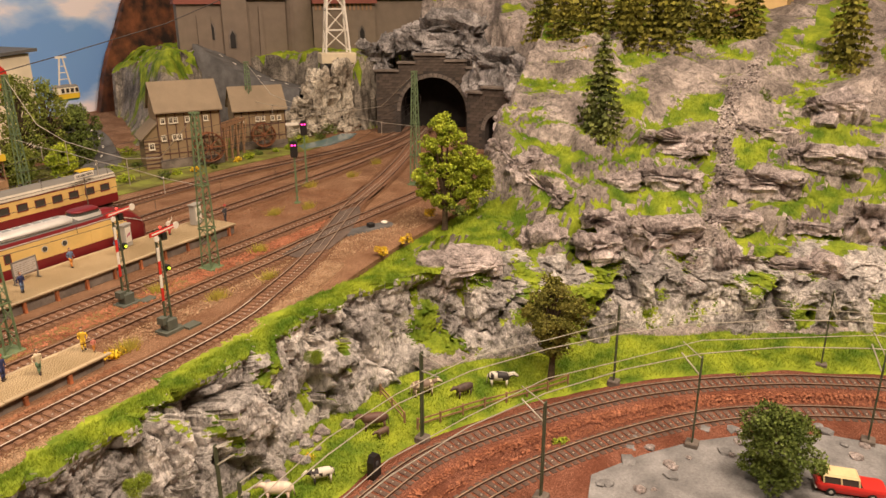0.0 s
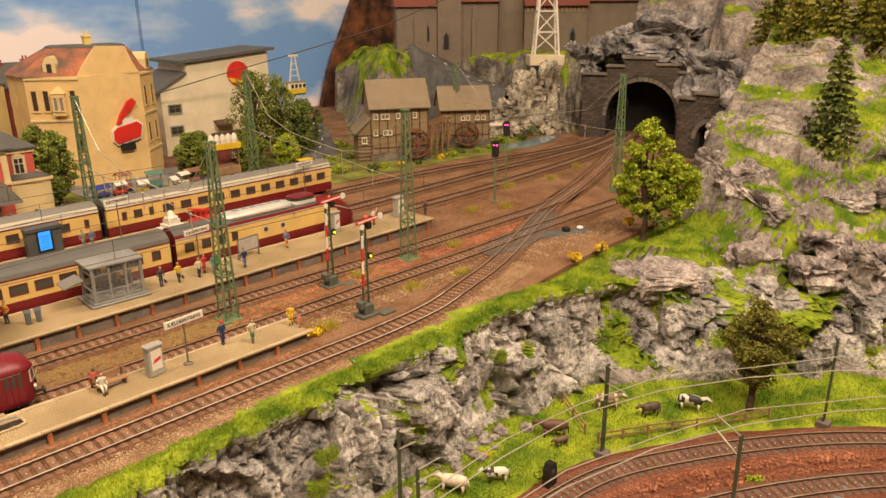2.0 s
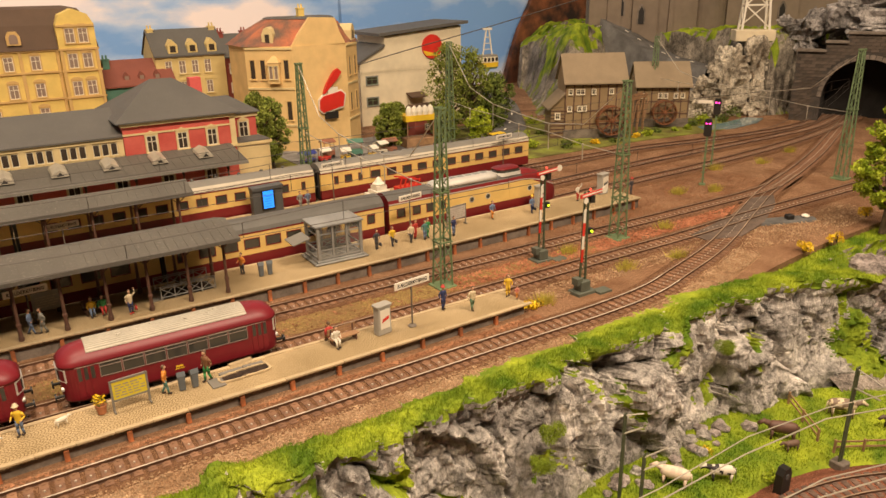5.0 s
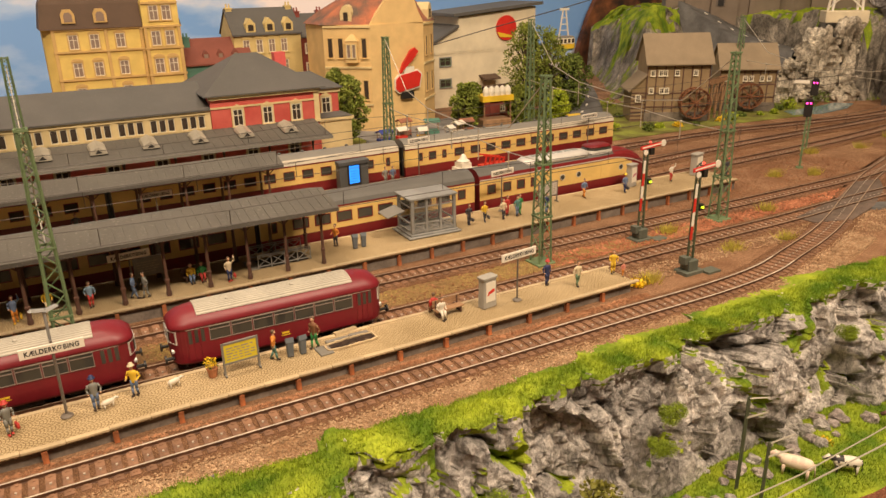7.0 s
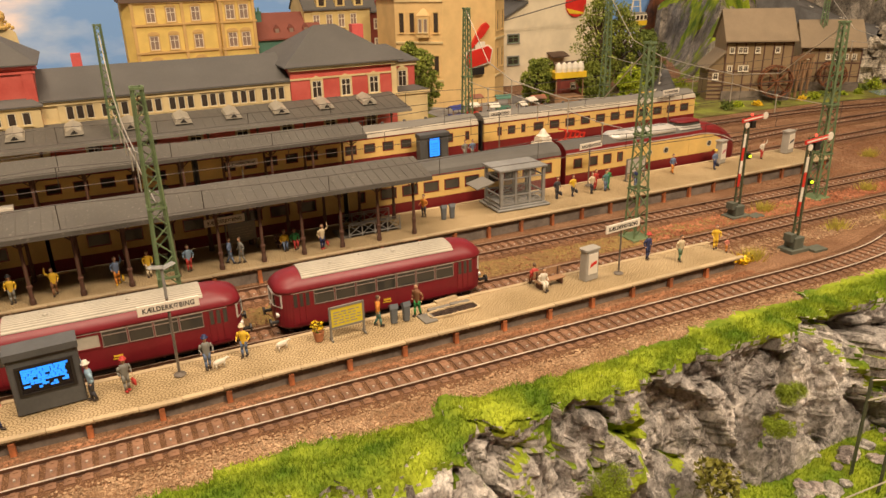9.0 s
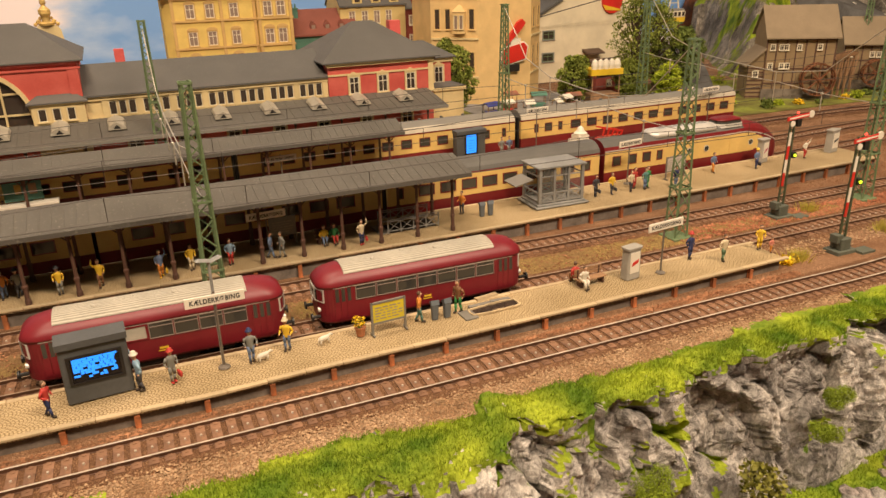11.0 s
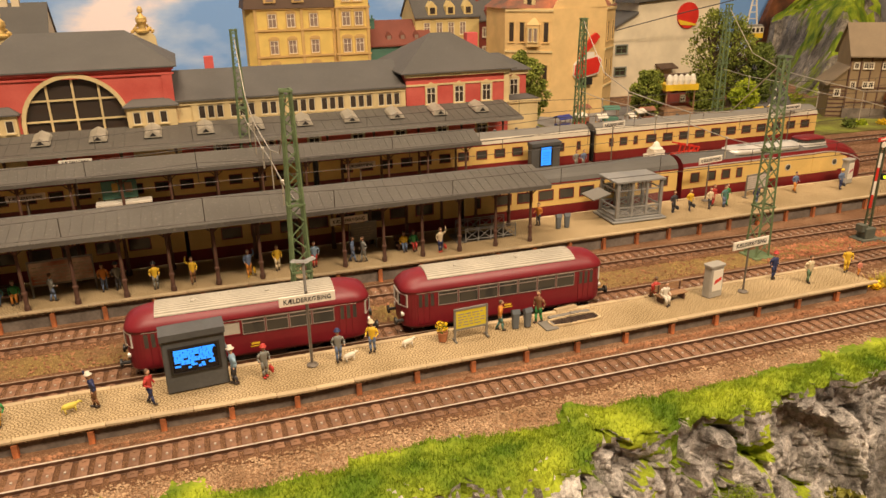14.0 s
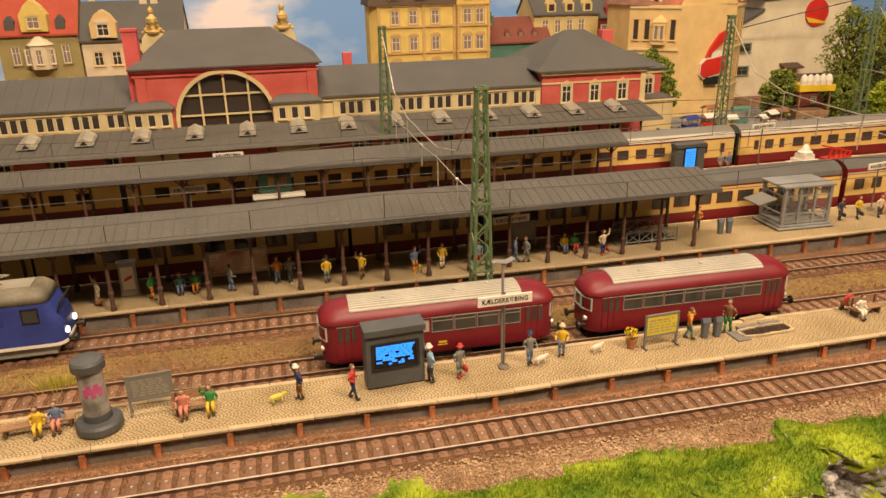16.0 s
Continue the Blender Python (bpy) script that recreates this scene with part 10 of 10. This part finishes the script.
def headspan(a, b, za, zb, drop, label):
    """Cross wires slung between two masts, with white insulated hangers."""
    root = thing("cross_wire", label, "overhead wire", group="overhead wires")
    a, b = Vector(a), Vector(b)
    bm = B()
    n = 6
    pts = [a.lerp(b, k / n) + Vector((0, 0, za + (zb - za) * k / n - drop * (1 - (2 * k / n - 1) ** 4))) for k in range(n + 1)]
    wire(bm, pts, 0.05, 5)
    part("span_wire", bm, M["wirem"], root)
    for k in (2, 4):
        bm = B()
        rod(bm, pts[k], pts[k] - Vector((0, 0, 3.0)), 0.05, n=5)
        part("hanger", bm, M["wirem"], root)
    bm = B()
    low = [a.lerp(b, k / n) + Vector((0, 0, 8.8 - 0.2 * (k % 2))) for k in range(n + 1)]
    wire(bm, low, 0.04, 5)
    for k in (1, 3, 5):
        rod(bm, low[k], low[k] - Vector((0, 0, 1.7)), 0.06, n=5)
        ball(bm, low[k], 0.16, 1)
    part("steady_wire", bm, M["wirem"], root)


headspan((-6.6, 55.6, 0), (-6.9, 88.6, 0), 15.2, 16.2, 6.0, "pale cross wires between masts over the platforms")
headspan((29.7, 55.3, 0), (31.2, 87.4, 0), 15.4, 16.5, 6.0, "pale cross wires between masts over the trains")
headspan((51.6, 55.4, 0), (58.9, 97, 0), 15.8, 17.0, 6.5, "pale cross wires between masts over the throat")
headspan((93.2, 55.0, 0), (104.5, 97.5, 0), 16.4, 15.6, 6.5, "pale cross wires between masts near the tunnel")


def wire_pole(x, y, h, ax, ay, label="dark green catenary pole with a pale stay", slim=1.0):
    root = thing("wire_pole", label, "catenary pole", at(x, y, LOW - 0.3), group="lower catenary poles")
    bm = B()
    for s in (-0.12 * slim, 0.12 * slim):
        beam(bm, (s, 0, 0), (s, 0, h), 0.1 * slim, 0.3 * slim)
    beam(bm, (0, 0, 0), (0, 0, h), 0.16 * slim, 0.06)
    part("pole", bm, M["greenpole"], root)
    bm = B()
    box(bm, -0.55, 0.55, -0.55, 0.55, -0.1, 0.6, bevel=0.08)
    part("foot", bm, M["pwall"], root)
    d = Vector((ax - x, ay - y, 0))
    tip = Vector((d.x, d.y, min(7.6, h * 0.87)))
    bm = B()
    rod(bm, (0, 0, h * 0.8), tip, 0.07, n=5)
    rod(bm, (0, 0, h * 0.98), tip + Vector((0, 0, 1.1)), 0.05, n=5)
    part("arm", bm, M["wirem"], root)


for x, y, ax, ay in ((47.9, 28.0, 46.6, 25.6), (65.6, 16.0, 63.6, 14.0), (45.2, 15.9, 46.6, 18.3), (58.1, 7.0, 60.4, 9.0), (65.7, -6.4, 70.0, -5.6), (79.4, -2.2, 75.2, -2.6)):
    wire_pole(x, y, 8.7, ax, ay)
wire_pole(30.4, 34.2, 8.0, 31.3, 33.4, "slim brown green catenary pole before the rock face", 0.6)
wire_pole(30.5, 32.4, 5.6, 32.1, 31.8, "slim dark green catenary pole with a pale arm", 0.6)
for pts, zz, lab in ((UP, LOW + 6.9, "pale overhead wires above the outer curve"), (LO, LOW + 6.9, "pale overhead wires above the inner curve")):
    r_ = thing("overhead_wire", lab, "overhead wire", group="overhead wires")
    path = curve_points(pts, 4.0)
    bm = B()
    wire(bm, [(p[0], p[1], zz) for p in path[::2]], 0.05, 5)
    part("contact_wire", bm, M["wirem"], r_)
    bm = B()
    wire(bm, [(p[0], p[1], zz + 1.3 - 0.4 * (i % 2)) for i, p in enumerate(path[::2])], 0.04, 5)
    part("carrier_wire", bm, M["wirem"], r_)


def fence(pts, label):
    root = thing("wooden_fence", label, "fence", group="pasture fences")
    path = curve_points(pts, 2.4)
    z = [pasture_z(p[0], p[1]) for p in path]
    for p, zz in zip(path, z):
        bm = B()
        beam(bm, (p[0], p[1], zz - 0.3), (p[0] + random.uniform(-0.06, 0.06), p[1], zz + 1.15), 0.16)
        part("post", bm, M["bench"], root)
    for (p, za), (q, zb) in zip(zip(path, z), list(zip(path, z))[1:]):
        for h in (0.5, 1.0):
            bm = B()
            beam(bm, (p[0], p[1], za + h), (q[0], q[1], zb + h + random.uniform(-0.06, 0.06)), 0.07, 0.14)
            part("rail", bm, M["bench"], root)


fence([(48.8, 29.0), (53.4, 26.3), (58.4, 23.0), (63.0, 19.8)], "brown wooden pasture fence along the track")
fence([(51.4, 34.6), (49.6, 31.5), (48.0, 28.8)], "brown wooden pasture fence across the meadow")

root = thing("dwarf_signal", "black dwarf signal beside the outer curve", "railway signal", at(41.2, 28.6, LOW))
bm = B()
prism_y(bm, [(-0.55, 0), (0.55, 0), (0.55, 1.7), (0.3, 2.2), (-0.3, 2.2), (-0.55, 1.7)], -0.3, 0.3)
part("case", bm, M["black"], root)
bm = B()
rod(bm, (0, -0.34, 1.5), (0, -0.28, 1.5), 0.22, n=12)
part("lens", bm, M["dkgrey"], root)

# slate yard inside the lower curve, with a parked car
bm = B()
pts = [(43, 8), (46.5, 12.6), (50, 13.4), (54.5, 10.6), (58.6, 7.2), (62.5, 2.6), (65.5, -3.5), (66.5, -12), (58, -24), (40, -14)]
slab(bm, pts, LOW - 0.5, LOW - 0.12)
solo("slate_yard", bm, M["paleasphalt"], "pale grey slate ground inside the lower curve", "ground", kind="structure")
for k in range(46):
    x, y = random.choice(((random.uniform(62, 66.5), random.uniform(-9, 1)), (random.uniform(49, 58), random.uniform(6, 13)), (random.uniform(58, 64), random.uniform(1, 7))))
    bm = B()
    s = random.uniform(0.25, 0.8)
    ball(bm, (0, 0, 0), s, 1, 0.5, 0, 0.25)
    solo("stone", bm, M["hillrock"] if k % 2 else M["paleasphalt"], "pale broken stone on the slate ground", "stone", at(x, y, LOW - 0.05, random.uniform(0, 360)), group="broken stones in the yard")


def car(x, y, z, rz, low, high, label):
    root = thing("car", label, "car", at(x, y, z, rz), group="model cars")
    o = lambda hl, hw: outline(hl, hw, 0.35, 0.1, 5)
    bm = B()
    loft(bm, [(o(2.3, 0.85), 0.28), (o(2.45, 0.95), 0.55), (o(2.45, 0.95), 0.8), (o(2.35, 0.88), 1.0)])
    part("body", bm, low, root)
    bm = B()
    loft(bm, [([(-2.1, -0.82), (0.75, -0.82), (0.75, 0.82), (-2.1, 0.82)], 1.0), ([(-1.95, -0.68), (0.35, -0.68), (0.35, 0.68), (-1.95, 0.68)], 1.55)])
    part("cabin", bm, M["dkglass"], root)
    bm = B()
    loft(bm, [([(-2.1, -0.76), (0.5, -0.76), (0.5, 0.76), (-2.1, 0.76)], 1.55), ([(-1.9, -0.6), (0.3, -0.6), (0.3, 0.6), (-1.9, 0.6)], 1.72)])
    for x0 in (-2.0, -0.75, 0.5):
        beam(bm, (x0, -0.79, 1.0), (x0 - 0.1, -0.72, 1.56), 0.12)
        beam(bm, (x0, 0.79, 1.0), (x0 - 0.1, 0.72, 1.56), 0.12)
    part("roof", bm, high, root)
    for sx in (-1.45, 1.45):
        for sy in (-0.86, 0.86):
            bm = B()
            rod(bm, (sx, sy - 0.12, 0.34), (sx, sy + 0.12, 0.34), 0.34, n=14, mi=0)
            rod(bm, (sx, sy - 0.13, 0.34), (sx, sy + 0.13, 0.34), 0.16, n=10, mi=1)
            part("wheel", bm, [M["black"], M["silver"]], root)
    for sx, mt in ((2.52, M["silver"]), (-2.52, M["silver"])):
        bm = B()
        box(bm, sx - 0.06, sx + 0.06, -0.9, 0.9, 0.42, 0.55)
        part("bumper", bm, mt, root)
    return root


car(57.4, -5.0, LOW - 0.12, -78, M["redp"], M["stcream"], "red estate car with cream roof parked in the yard")

# ---- trees and shrubs ----
M["mosscush"] = material("yellow_green_moss", (0.2, 0.27, 0.012), 0.85, var=0.3, scale=60, fine=500, island=0.35, bump=0)
lobed_tree(75.8, 40.7, 0.2, [(-0.4, 0.4, 12.6, 1.6), (0.4, -0.3, 11.2, 1.7), (-0.9, 0.9, 10.2, 1.5), (1.8, -1.6, 8.8, 1.9), (-0.8, 1.0, 8.2, 1.7), (3.0, -2.6, 7.2, 2.0), (0.4, -0.4, 7.2, 1.9), (-1.6, 1.8, 6.4, 1.6), (3.6, -3.4, 5.4, 1.8), (1.2, -1.4, 5.2, 2.0), (-1.2, 1.4, 4.4, 1.7), (2.4, -2.4, 3.6, 1.7), (0.2, 0.2, 3.2, 1.7)], M["leaf"], "bright yellow green broad tree beside the tracks", 0.3)
vase = []
for k in range(34):
    lz = 2.9 + 7.4 * ((k * 11) % 34) / 33
    rr = (0.5 + 2.7 * min(1, (lz - 2.6) / 5.0)) * (1 - max(0, (lz - 8.2) / 3.4)) * (0.55 + 0.45 * (k % 3) / 2) * 0.74
    vase.append((rr * math.cos(k * 2.4), rr * math.sin(k * 2.4), lz + 0.6, 0.75 + 0.22 * (k % 3)))
lobed_tree(62.7, 21.6, LOW, vase, M["olive"], "olive brown spreading tree on the pasture", 0.24)
broad_tree(55.6, 0.4, LOW - 0.2, 6.6, 3.2, M["dkleaf"], "round dark green tree in the slate yard", 34, 300, 0.26, 0.12, 0.5)
bush(18.4, 34.6, -6.6, 1.9, M["olive"], "olive green shrub clinging to the rock face", 420, 0.32)
conifer(94.7, 27.6, 9.6, 13.5, 3.4, M["bluefir"], "blue green fir tree on the hillside")
for x, y, z, h, s in ((116.5, 40.6, 16.8, 15.5, 4.0), (119.5, 30.2, 16.0, 16.5, 4.3), (121.5, 25.2, 16.2, 16, 4.1), (128.8, 20.2, 17.0, 15.5, 4.2), (126.4, 47.5, 19.6, 15, 4.2), (127.6, 0.6, 14.0, 18, 4.8), (126, 34, 18.5, 15, 4.0), (131, 43.5, 20.0, 15, 4.0), (122, 37.2, 17.6, 15, 4.0), (125.5, 28.4, 17.4, 15.5, 4.0), (133, 15.5, 18.0, 15, 4.2), (135, 26, 19.0, 16, 4.4)):
    conifer(x, y, z, h, s, M["fir"], "yellow green fir tree on the hilltop")
for x, y, z, r in ((113.2, 36.2, 18.2, 1.5), (118.4, 30.6, 15.6, 1.5), (130.8, 17.0, 18.0, 1.7)):
    bush(x, y, z, r, M["ochre"], "ochre dry bush on the hill")
for x, y, z, r, k in ((119.8, 23.6, 15.8, 1.8, "dkleaf"), (107.6, 20.5, 10.8, 1.9, "olive"), (109.3, 15.5, 10.2, 1.2, "dkleaf"), (114.1, 10.2, 12.2, 2.0, "dkleaf"), (129.1, 6.2, 15.5, 2.0, "dkleaf"), (75.6, 39.0, 2.0, 1.3, "dkleaf"), (108.4, 10.1, 8.6, 1.0, "leaf"), (95.9, 11.4, 0.2, 1.0, "leaf"), (99, 9, 2.5, 0.9, "leaf"), (103.0, 25.0, 9.5, 1.2, "olive")):
    bush(x, y, z, r, M[k], "green bush on the hill")
for x, y, z, r in ((120.5, 20.3, 14.8, 1.0), (131.2, 8.1, 16.5, 1.2), (67.4, 41.0, 0.5, 0.8), (63.1, 41.6, 0.3, 0.8), (76.5, 43.0, 0.9, 1.1), (33.2, 47.2, 0.0, 0.8), (40.2, 34.5, LOW + 0.2, 0.7)):
    bush(x, y, z, r, M["flower"], "yellow flowering bush in the grass", 200, 0.24)
for x, y in ((12.6, 56.4), (45.9, 48.7), (44.4, 55.0), (34.5, 47.3), (58.0, 54.5), (70.5, 63.0), (84.5, 68.2), (93.0, 66.5), (-31.9, 54.8), (75, 61), (103, 68.5), (52, 47.8)):
    r_ = thing("grass_tuft", "yellow green wild grass tuft between the tracks", "grass tuft", at(x, y, 0.0), group="grass tufts between tracks")
    n = 160
    q = np.stack([rng.normal(size=n) * 0.45, rng.normal(size=n) * 0.3, np.zeros(n)], 1)
    tip = q * 1.5 + np.stack([rng.normal(size=n) * 0.12, rng.normal(size=n) * 0.12, 0.5 + 0.6 * rng.random(n)], 1)
    dv = np.stack([np.full(n, 0.04), np.zeros(n), np.zeros(n)], 1)
    me = bpy.data.meshes.new("tuft")
    me.from_pydata((np.stack([q - dv, q + dv, tip], 1).reshape(-1, 3) * CM).tolist(), [], np.arange(3 * n).reshape(-1, 3).tolist())
    me.materials.append(M["tuft"] if "tuft" in M else M.setdefault("tuft", material("straw_tuft", (0.5, 0.42, 0.06), 0.8, var=0.3, island=0.3, bump=0)))
    ob = tagged(new("foliage", me), "yellow green thin blades")
    ob.parent = r_
for x, y, z, r in ((72.9, 4.6, LOW - 0.1, 0.8), (53.0, 17.2, LOW - 0.1, 0.8), (78.6, 4.2, LOW, 0.9), (42.2, 29.8, LOW, 0.9)):
    bush(x, y, z, r, M["leaf"], "small green bush beside the lower track", 160, 0.25, 0.5)
for x, y, z, r in ((25.0, 35.6, -3.0, 1.0), (24.0, 35.3, -4.8, 0.9), (11.5, 35.2, -4.2, 1.2), (44.5, 36.6, -3.0, 0.8), (37.0, 36.2, -5.0, 0.8)):
    bush(x, y, z, r, M["mosscush"], "bright yellow green moss cushion on the rock face", 4200, 0.075, 0.9, "moss cushions on the rocks")
# town green behind the trains
for x, y, h, s, k in ((31.0, 104, 11.8, 2.6, "townleaf"), (34.2, 107, 10.5, 2.6, "townleaf"), (29.5, 110, 9.5, 2.6, "dkleaf"), (54.5, 108, 7.6, 2.3, "townleaf"), (57.5, 110.5, 7.0, 2.2, "townleaf"), (68.5, 111, 16.0, 4.0, "townleaf"), (73.5, 112, 14.5, 3.8, "townleaf"), (77.5, 110, 10.5, 3.2, "dkleaf"), (64.5, 107, 6.5, 2.4, "townleaf"), (70.0, 104.5, 5.6, 2.2, "leaf"), (26, 116, 8, 2.6, "dkleaf")):
    broad_tree(x, y, 0, h, s, M[k], "green feathery broad tree in the town behind the station", 64, 100, 0.34, 0.16, 0.55)
for x, y, r, k in ((79, 104.5, 1.6, "leaf"), (82, 103, 1.3, "dkleaf"), (76, 103, 1.8, "dkleaf"), (73, 105, 1.6, "leaf"), (81, 92, 0.9, "leaf"), (87, 90, 0.7, "dkleaf"), (93, 90.5, 0.8, "flower"), (99, 91.5, 0.9, "dkleaf"), (103, 90.5, 0.7, "leaf"), (109.5, 92, 1.1, "dkleaf"), (114, 93.5, 1.2, "leaf"), (70, 97, 1.6, "dkleaf"), (73.5, 95, 1.5, "leaf"), (66, 99, 1.8, "dkleaf"), (60, 101, 1.6, "leaf"), (77.5, 91.5, 1.4, "dkleaf"), (84, 91, 1.0, "flower"), (96, 90.6, 1.2, "leaf"), (112, 92, 2.2, "leaf"), (117, 91, 1.6, "dkleaf"), (106, 90, 1.0, "leaf"), (56, 101, 1.4, "dkleaf"), (44, 101, 1.5, "dkleaf"), (124, 94, 2.6, "dkleaf"), (99, 104, 2.0, "dkleaf"), (116, 112, 2.0, "leaf"), (88, 112, 2.2, "leaf"), (84, 113.5, 2.4, "dkleaf")):
    bush(x, y, 0 if y < 103 else mound_height(x, y), r, M[k], "green bush beside the rear tracks", 240, 0.36)
flat_sheet("ground_town", [(28, 95), (50, 92), (70, 89), (92, 88.2), (108, 86), (119, 86.5), (119, 106), (78, 118), (40, 118), (28, 118)], 0.12, 0.1, M["scrub"], "scrubby green and brown ground behind the rear tracks", "lawn")
flat_sheet("ground_square", [(38, 104), (60, 103), (62, 119), (38, 119)], 0.2, 0.1, M["paleasphalt"], "pale paved town square", "pavement")
bm = B()
slab(bm, [(107, 87.2), (113, 85.6), (121, 86.4), (126, 88.5), (124, 91), (116, 90), (109, 90.5)], -0.05, 0.17)
solo("pond", bm, glass("pond_water", (0.16, 0.24, 0.26), 1.0, 0.08), "pale blue mill stream water beside the tracks", "water", kind="structure")


def stall(x, y, label, top, base, w=5.0):
    root = thing("market_stall", label, "market stall", at(x, y, 0.2, -8), group="market stalls")
    bm = B()
    box(bm, -w / 2, w / 2, -1.5, 1.5, 0, 1.5, bevel=0.05)
    part("counter", bm, base, root)
    for sx in (-1, 1):
        bm = B()
        beam(bm, (sx * (w / 2 - 0.2), -1.4, 1.5), (sx * (w / 2 - 0.2), -1.4, 4.4), 0.15)
        part("post", bm, M["bench"], root)
    bm = B()
    box(bm, -w / 2 - 0.2, w / 2 + 0.2, -1.8, 1.6, 4.4, 5.3)
    part("fascia", bm, top, root)
    for k in range(5):
        bm = B()
        lathe(bm, [(0.5, 5.3), (0.55, 5.9), (0.4, 6.5), (0.1, 6.8)], -w / 2 + 0.6 + k * (w - 1.2) / 4, -1.2, 10)
        part("cone", bm, M["white"], root)
    return root


stall(59.5, 107.5, "yellow fairground stall with white cones on its roof", M["yellowp"], M["bench"])
for x, y, c, w, h in ((42, 106, M["redp"], 1.6, 1.2), (45, 105, M["yellowp"], 1.4, 1.0), (47.5, 106.5, M["tealwall"], 2.2, 1.8), (51, 104.5, M["white"], 1.6, 1.4), (53, 105.5, M["orangeroof"], 2.2, 1.4), (39.5, 106.5, M["locoblue"], 2.2, 1.0), (49.2, 104, M["yellowp"], 1.0, 1.0), (43.5, 108, M["orangeroof"], 2.0, 2.0)):
    cart = thing("market_cart", "small coloured market cart on the town square", "cart", at(x, y, 0.2, random.uniform(-20, 20)), group="market carts")
    bm = B()
    box(bm, -w / 2, w / 2, -0.6, 0.6, 0.35, 0.35 + h * 0.45, bevel=0.05)
    part("body", bm, c, cart)
    for sx in (-1, 1):
        for sy in (-0.62, 0.62):
            bm = B()
            rod(bm, (sx * w * 0.3, sy - 0.06, 0.3), (sx * w * 0.3, sy + 0.06, 0.3), 0.3, n=10)
            part("wheel", bm, M["black"], cart)
            bm = B()
            beam(bm, (sx * w * 0.44, sy * 0.85, 0.35), (sx * w * 0.44, sy * 0.85, 0.6 + h), 0.08)
            part("post", bm, M["bench"], cart)
    bm = B()
    prism(bm, [(-0.85, 0.5 + h), (0, 0.95 + h), (0.85, 0.5 + h), (0.85, 0.6 + h), (0, 1.05 + h), (-0.85, 0.6 + h)], -w / 2 - 0.1, w / 2 + 0.1)
    part("awning", bm, M["white"] if w < 1.7 else c, cart)
gable_house("wooden_hut", "dark red wooden hut beside the fairground stall", 62.5, 67.5, 113, 117, 3.6, 5.4, M["redbrickwall"], M["brownroof"], [(65, 1.5)], True, tall_window(0.9, 1.0, "", "timber", "dkglass"))
car(70.5, 101.5, 0.2, 175, M["yellowp"], M["yellowp"], "yellow car parked behind the rear train")
# hilltop yard
g = gable_house("hilltop_house", "yellow house on the hilltop with grey base", 160, 176, 12, 24, 31.0, 36.0, M["orangewall"], M["redbrownroof"], [], True, None, zb=20.0)
put("window", tall_window(2.0, 2.6, "", "timber", "dkglass"), g, at(160, 18, 25.2, -90))
car(139.5, 44.0, 23.2, 40, M["orangeroof"], M["orangeroof"], "rust orange old truck parked among the firs")
for k in range(7):
    bm = B()
    rod(bm, (-1.8, 0, 0), (1.8, 0, 0), 0.42, n=10)
    solo("log", bm, M["wheelwood"], "cut orange brown log stacked on the hill", "log", at(146 + 0.4 * (k % 3), 18.4 + 0.85 * (k % 3) * 0.9, 23.0 + 0.75 * (k // 3), 80), group="stacked logs")

foot = np.random.default_rng(5)
for k in range(44):
    x = foot.uniform(14, 46)
    y = float(np.interp(x, [p[0] for p in BASE], [p[1] for p in BASE])) - foot.uniform(-0.4, 1.9)
    bm = B()
    ball(bm, (0, 0, 0), foot.uniform(0.25, 0.75), 2, 0.6, 0, 0.28)
    solo("stone", bm, M["hillrock"] if k % 3 else M["rock"], "pale broken stone at the foot of the rocks", "stone", at(x, y, pasture_z(x, y) + 0.1, foot.uniform(0, 360)), group="stones at the foot of the rocks")

# ---- room shell ----
def room():
    bm = B()
    for a in ((-170, -168, -160, 240, -90, 230), (268, 270, -160, 240, -90, 230), (-168, 268, -160, -158, -90, 230), (-168, 268, 238, 240, -90, 230)):
        w = B()
        box(w, *a)
        solo("wall_north" if a[2] > 200 else "wall_room", w, M["roomwall"], "plain warm grey wall of the show room", "wall", kind="structure")
    bm.free()
    bm = B()
    box(bm, -170, 270, -160, 240, -92, -90)
    solo("floor", bm, M["roomwall"], "plain floor of the show room", "floor", kind="structure")
    bm = B()
    box(bm, -170, 270, -160, 240, 230, 232)
    solo("ceiling", bm, M["roomceil"], "plain pale ceiling of the show room", "ceiling", kind="structure")


M["roomwall"] = material("warm_grey_room_paint", (0.3, 0.27, 0.22), 0.9, var=0.05, scale=4, fine=60, bump=0.1)
M["roomceil"] = material("pale_ceiling_paint", (0.7, 0.67, 0.6), 0.9, var=0.04, scale=4, fine=60, bump=0.1)
room()
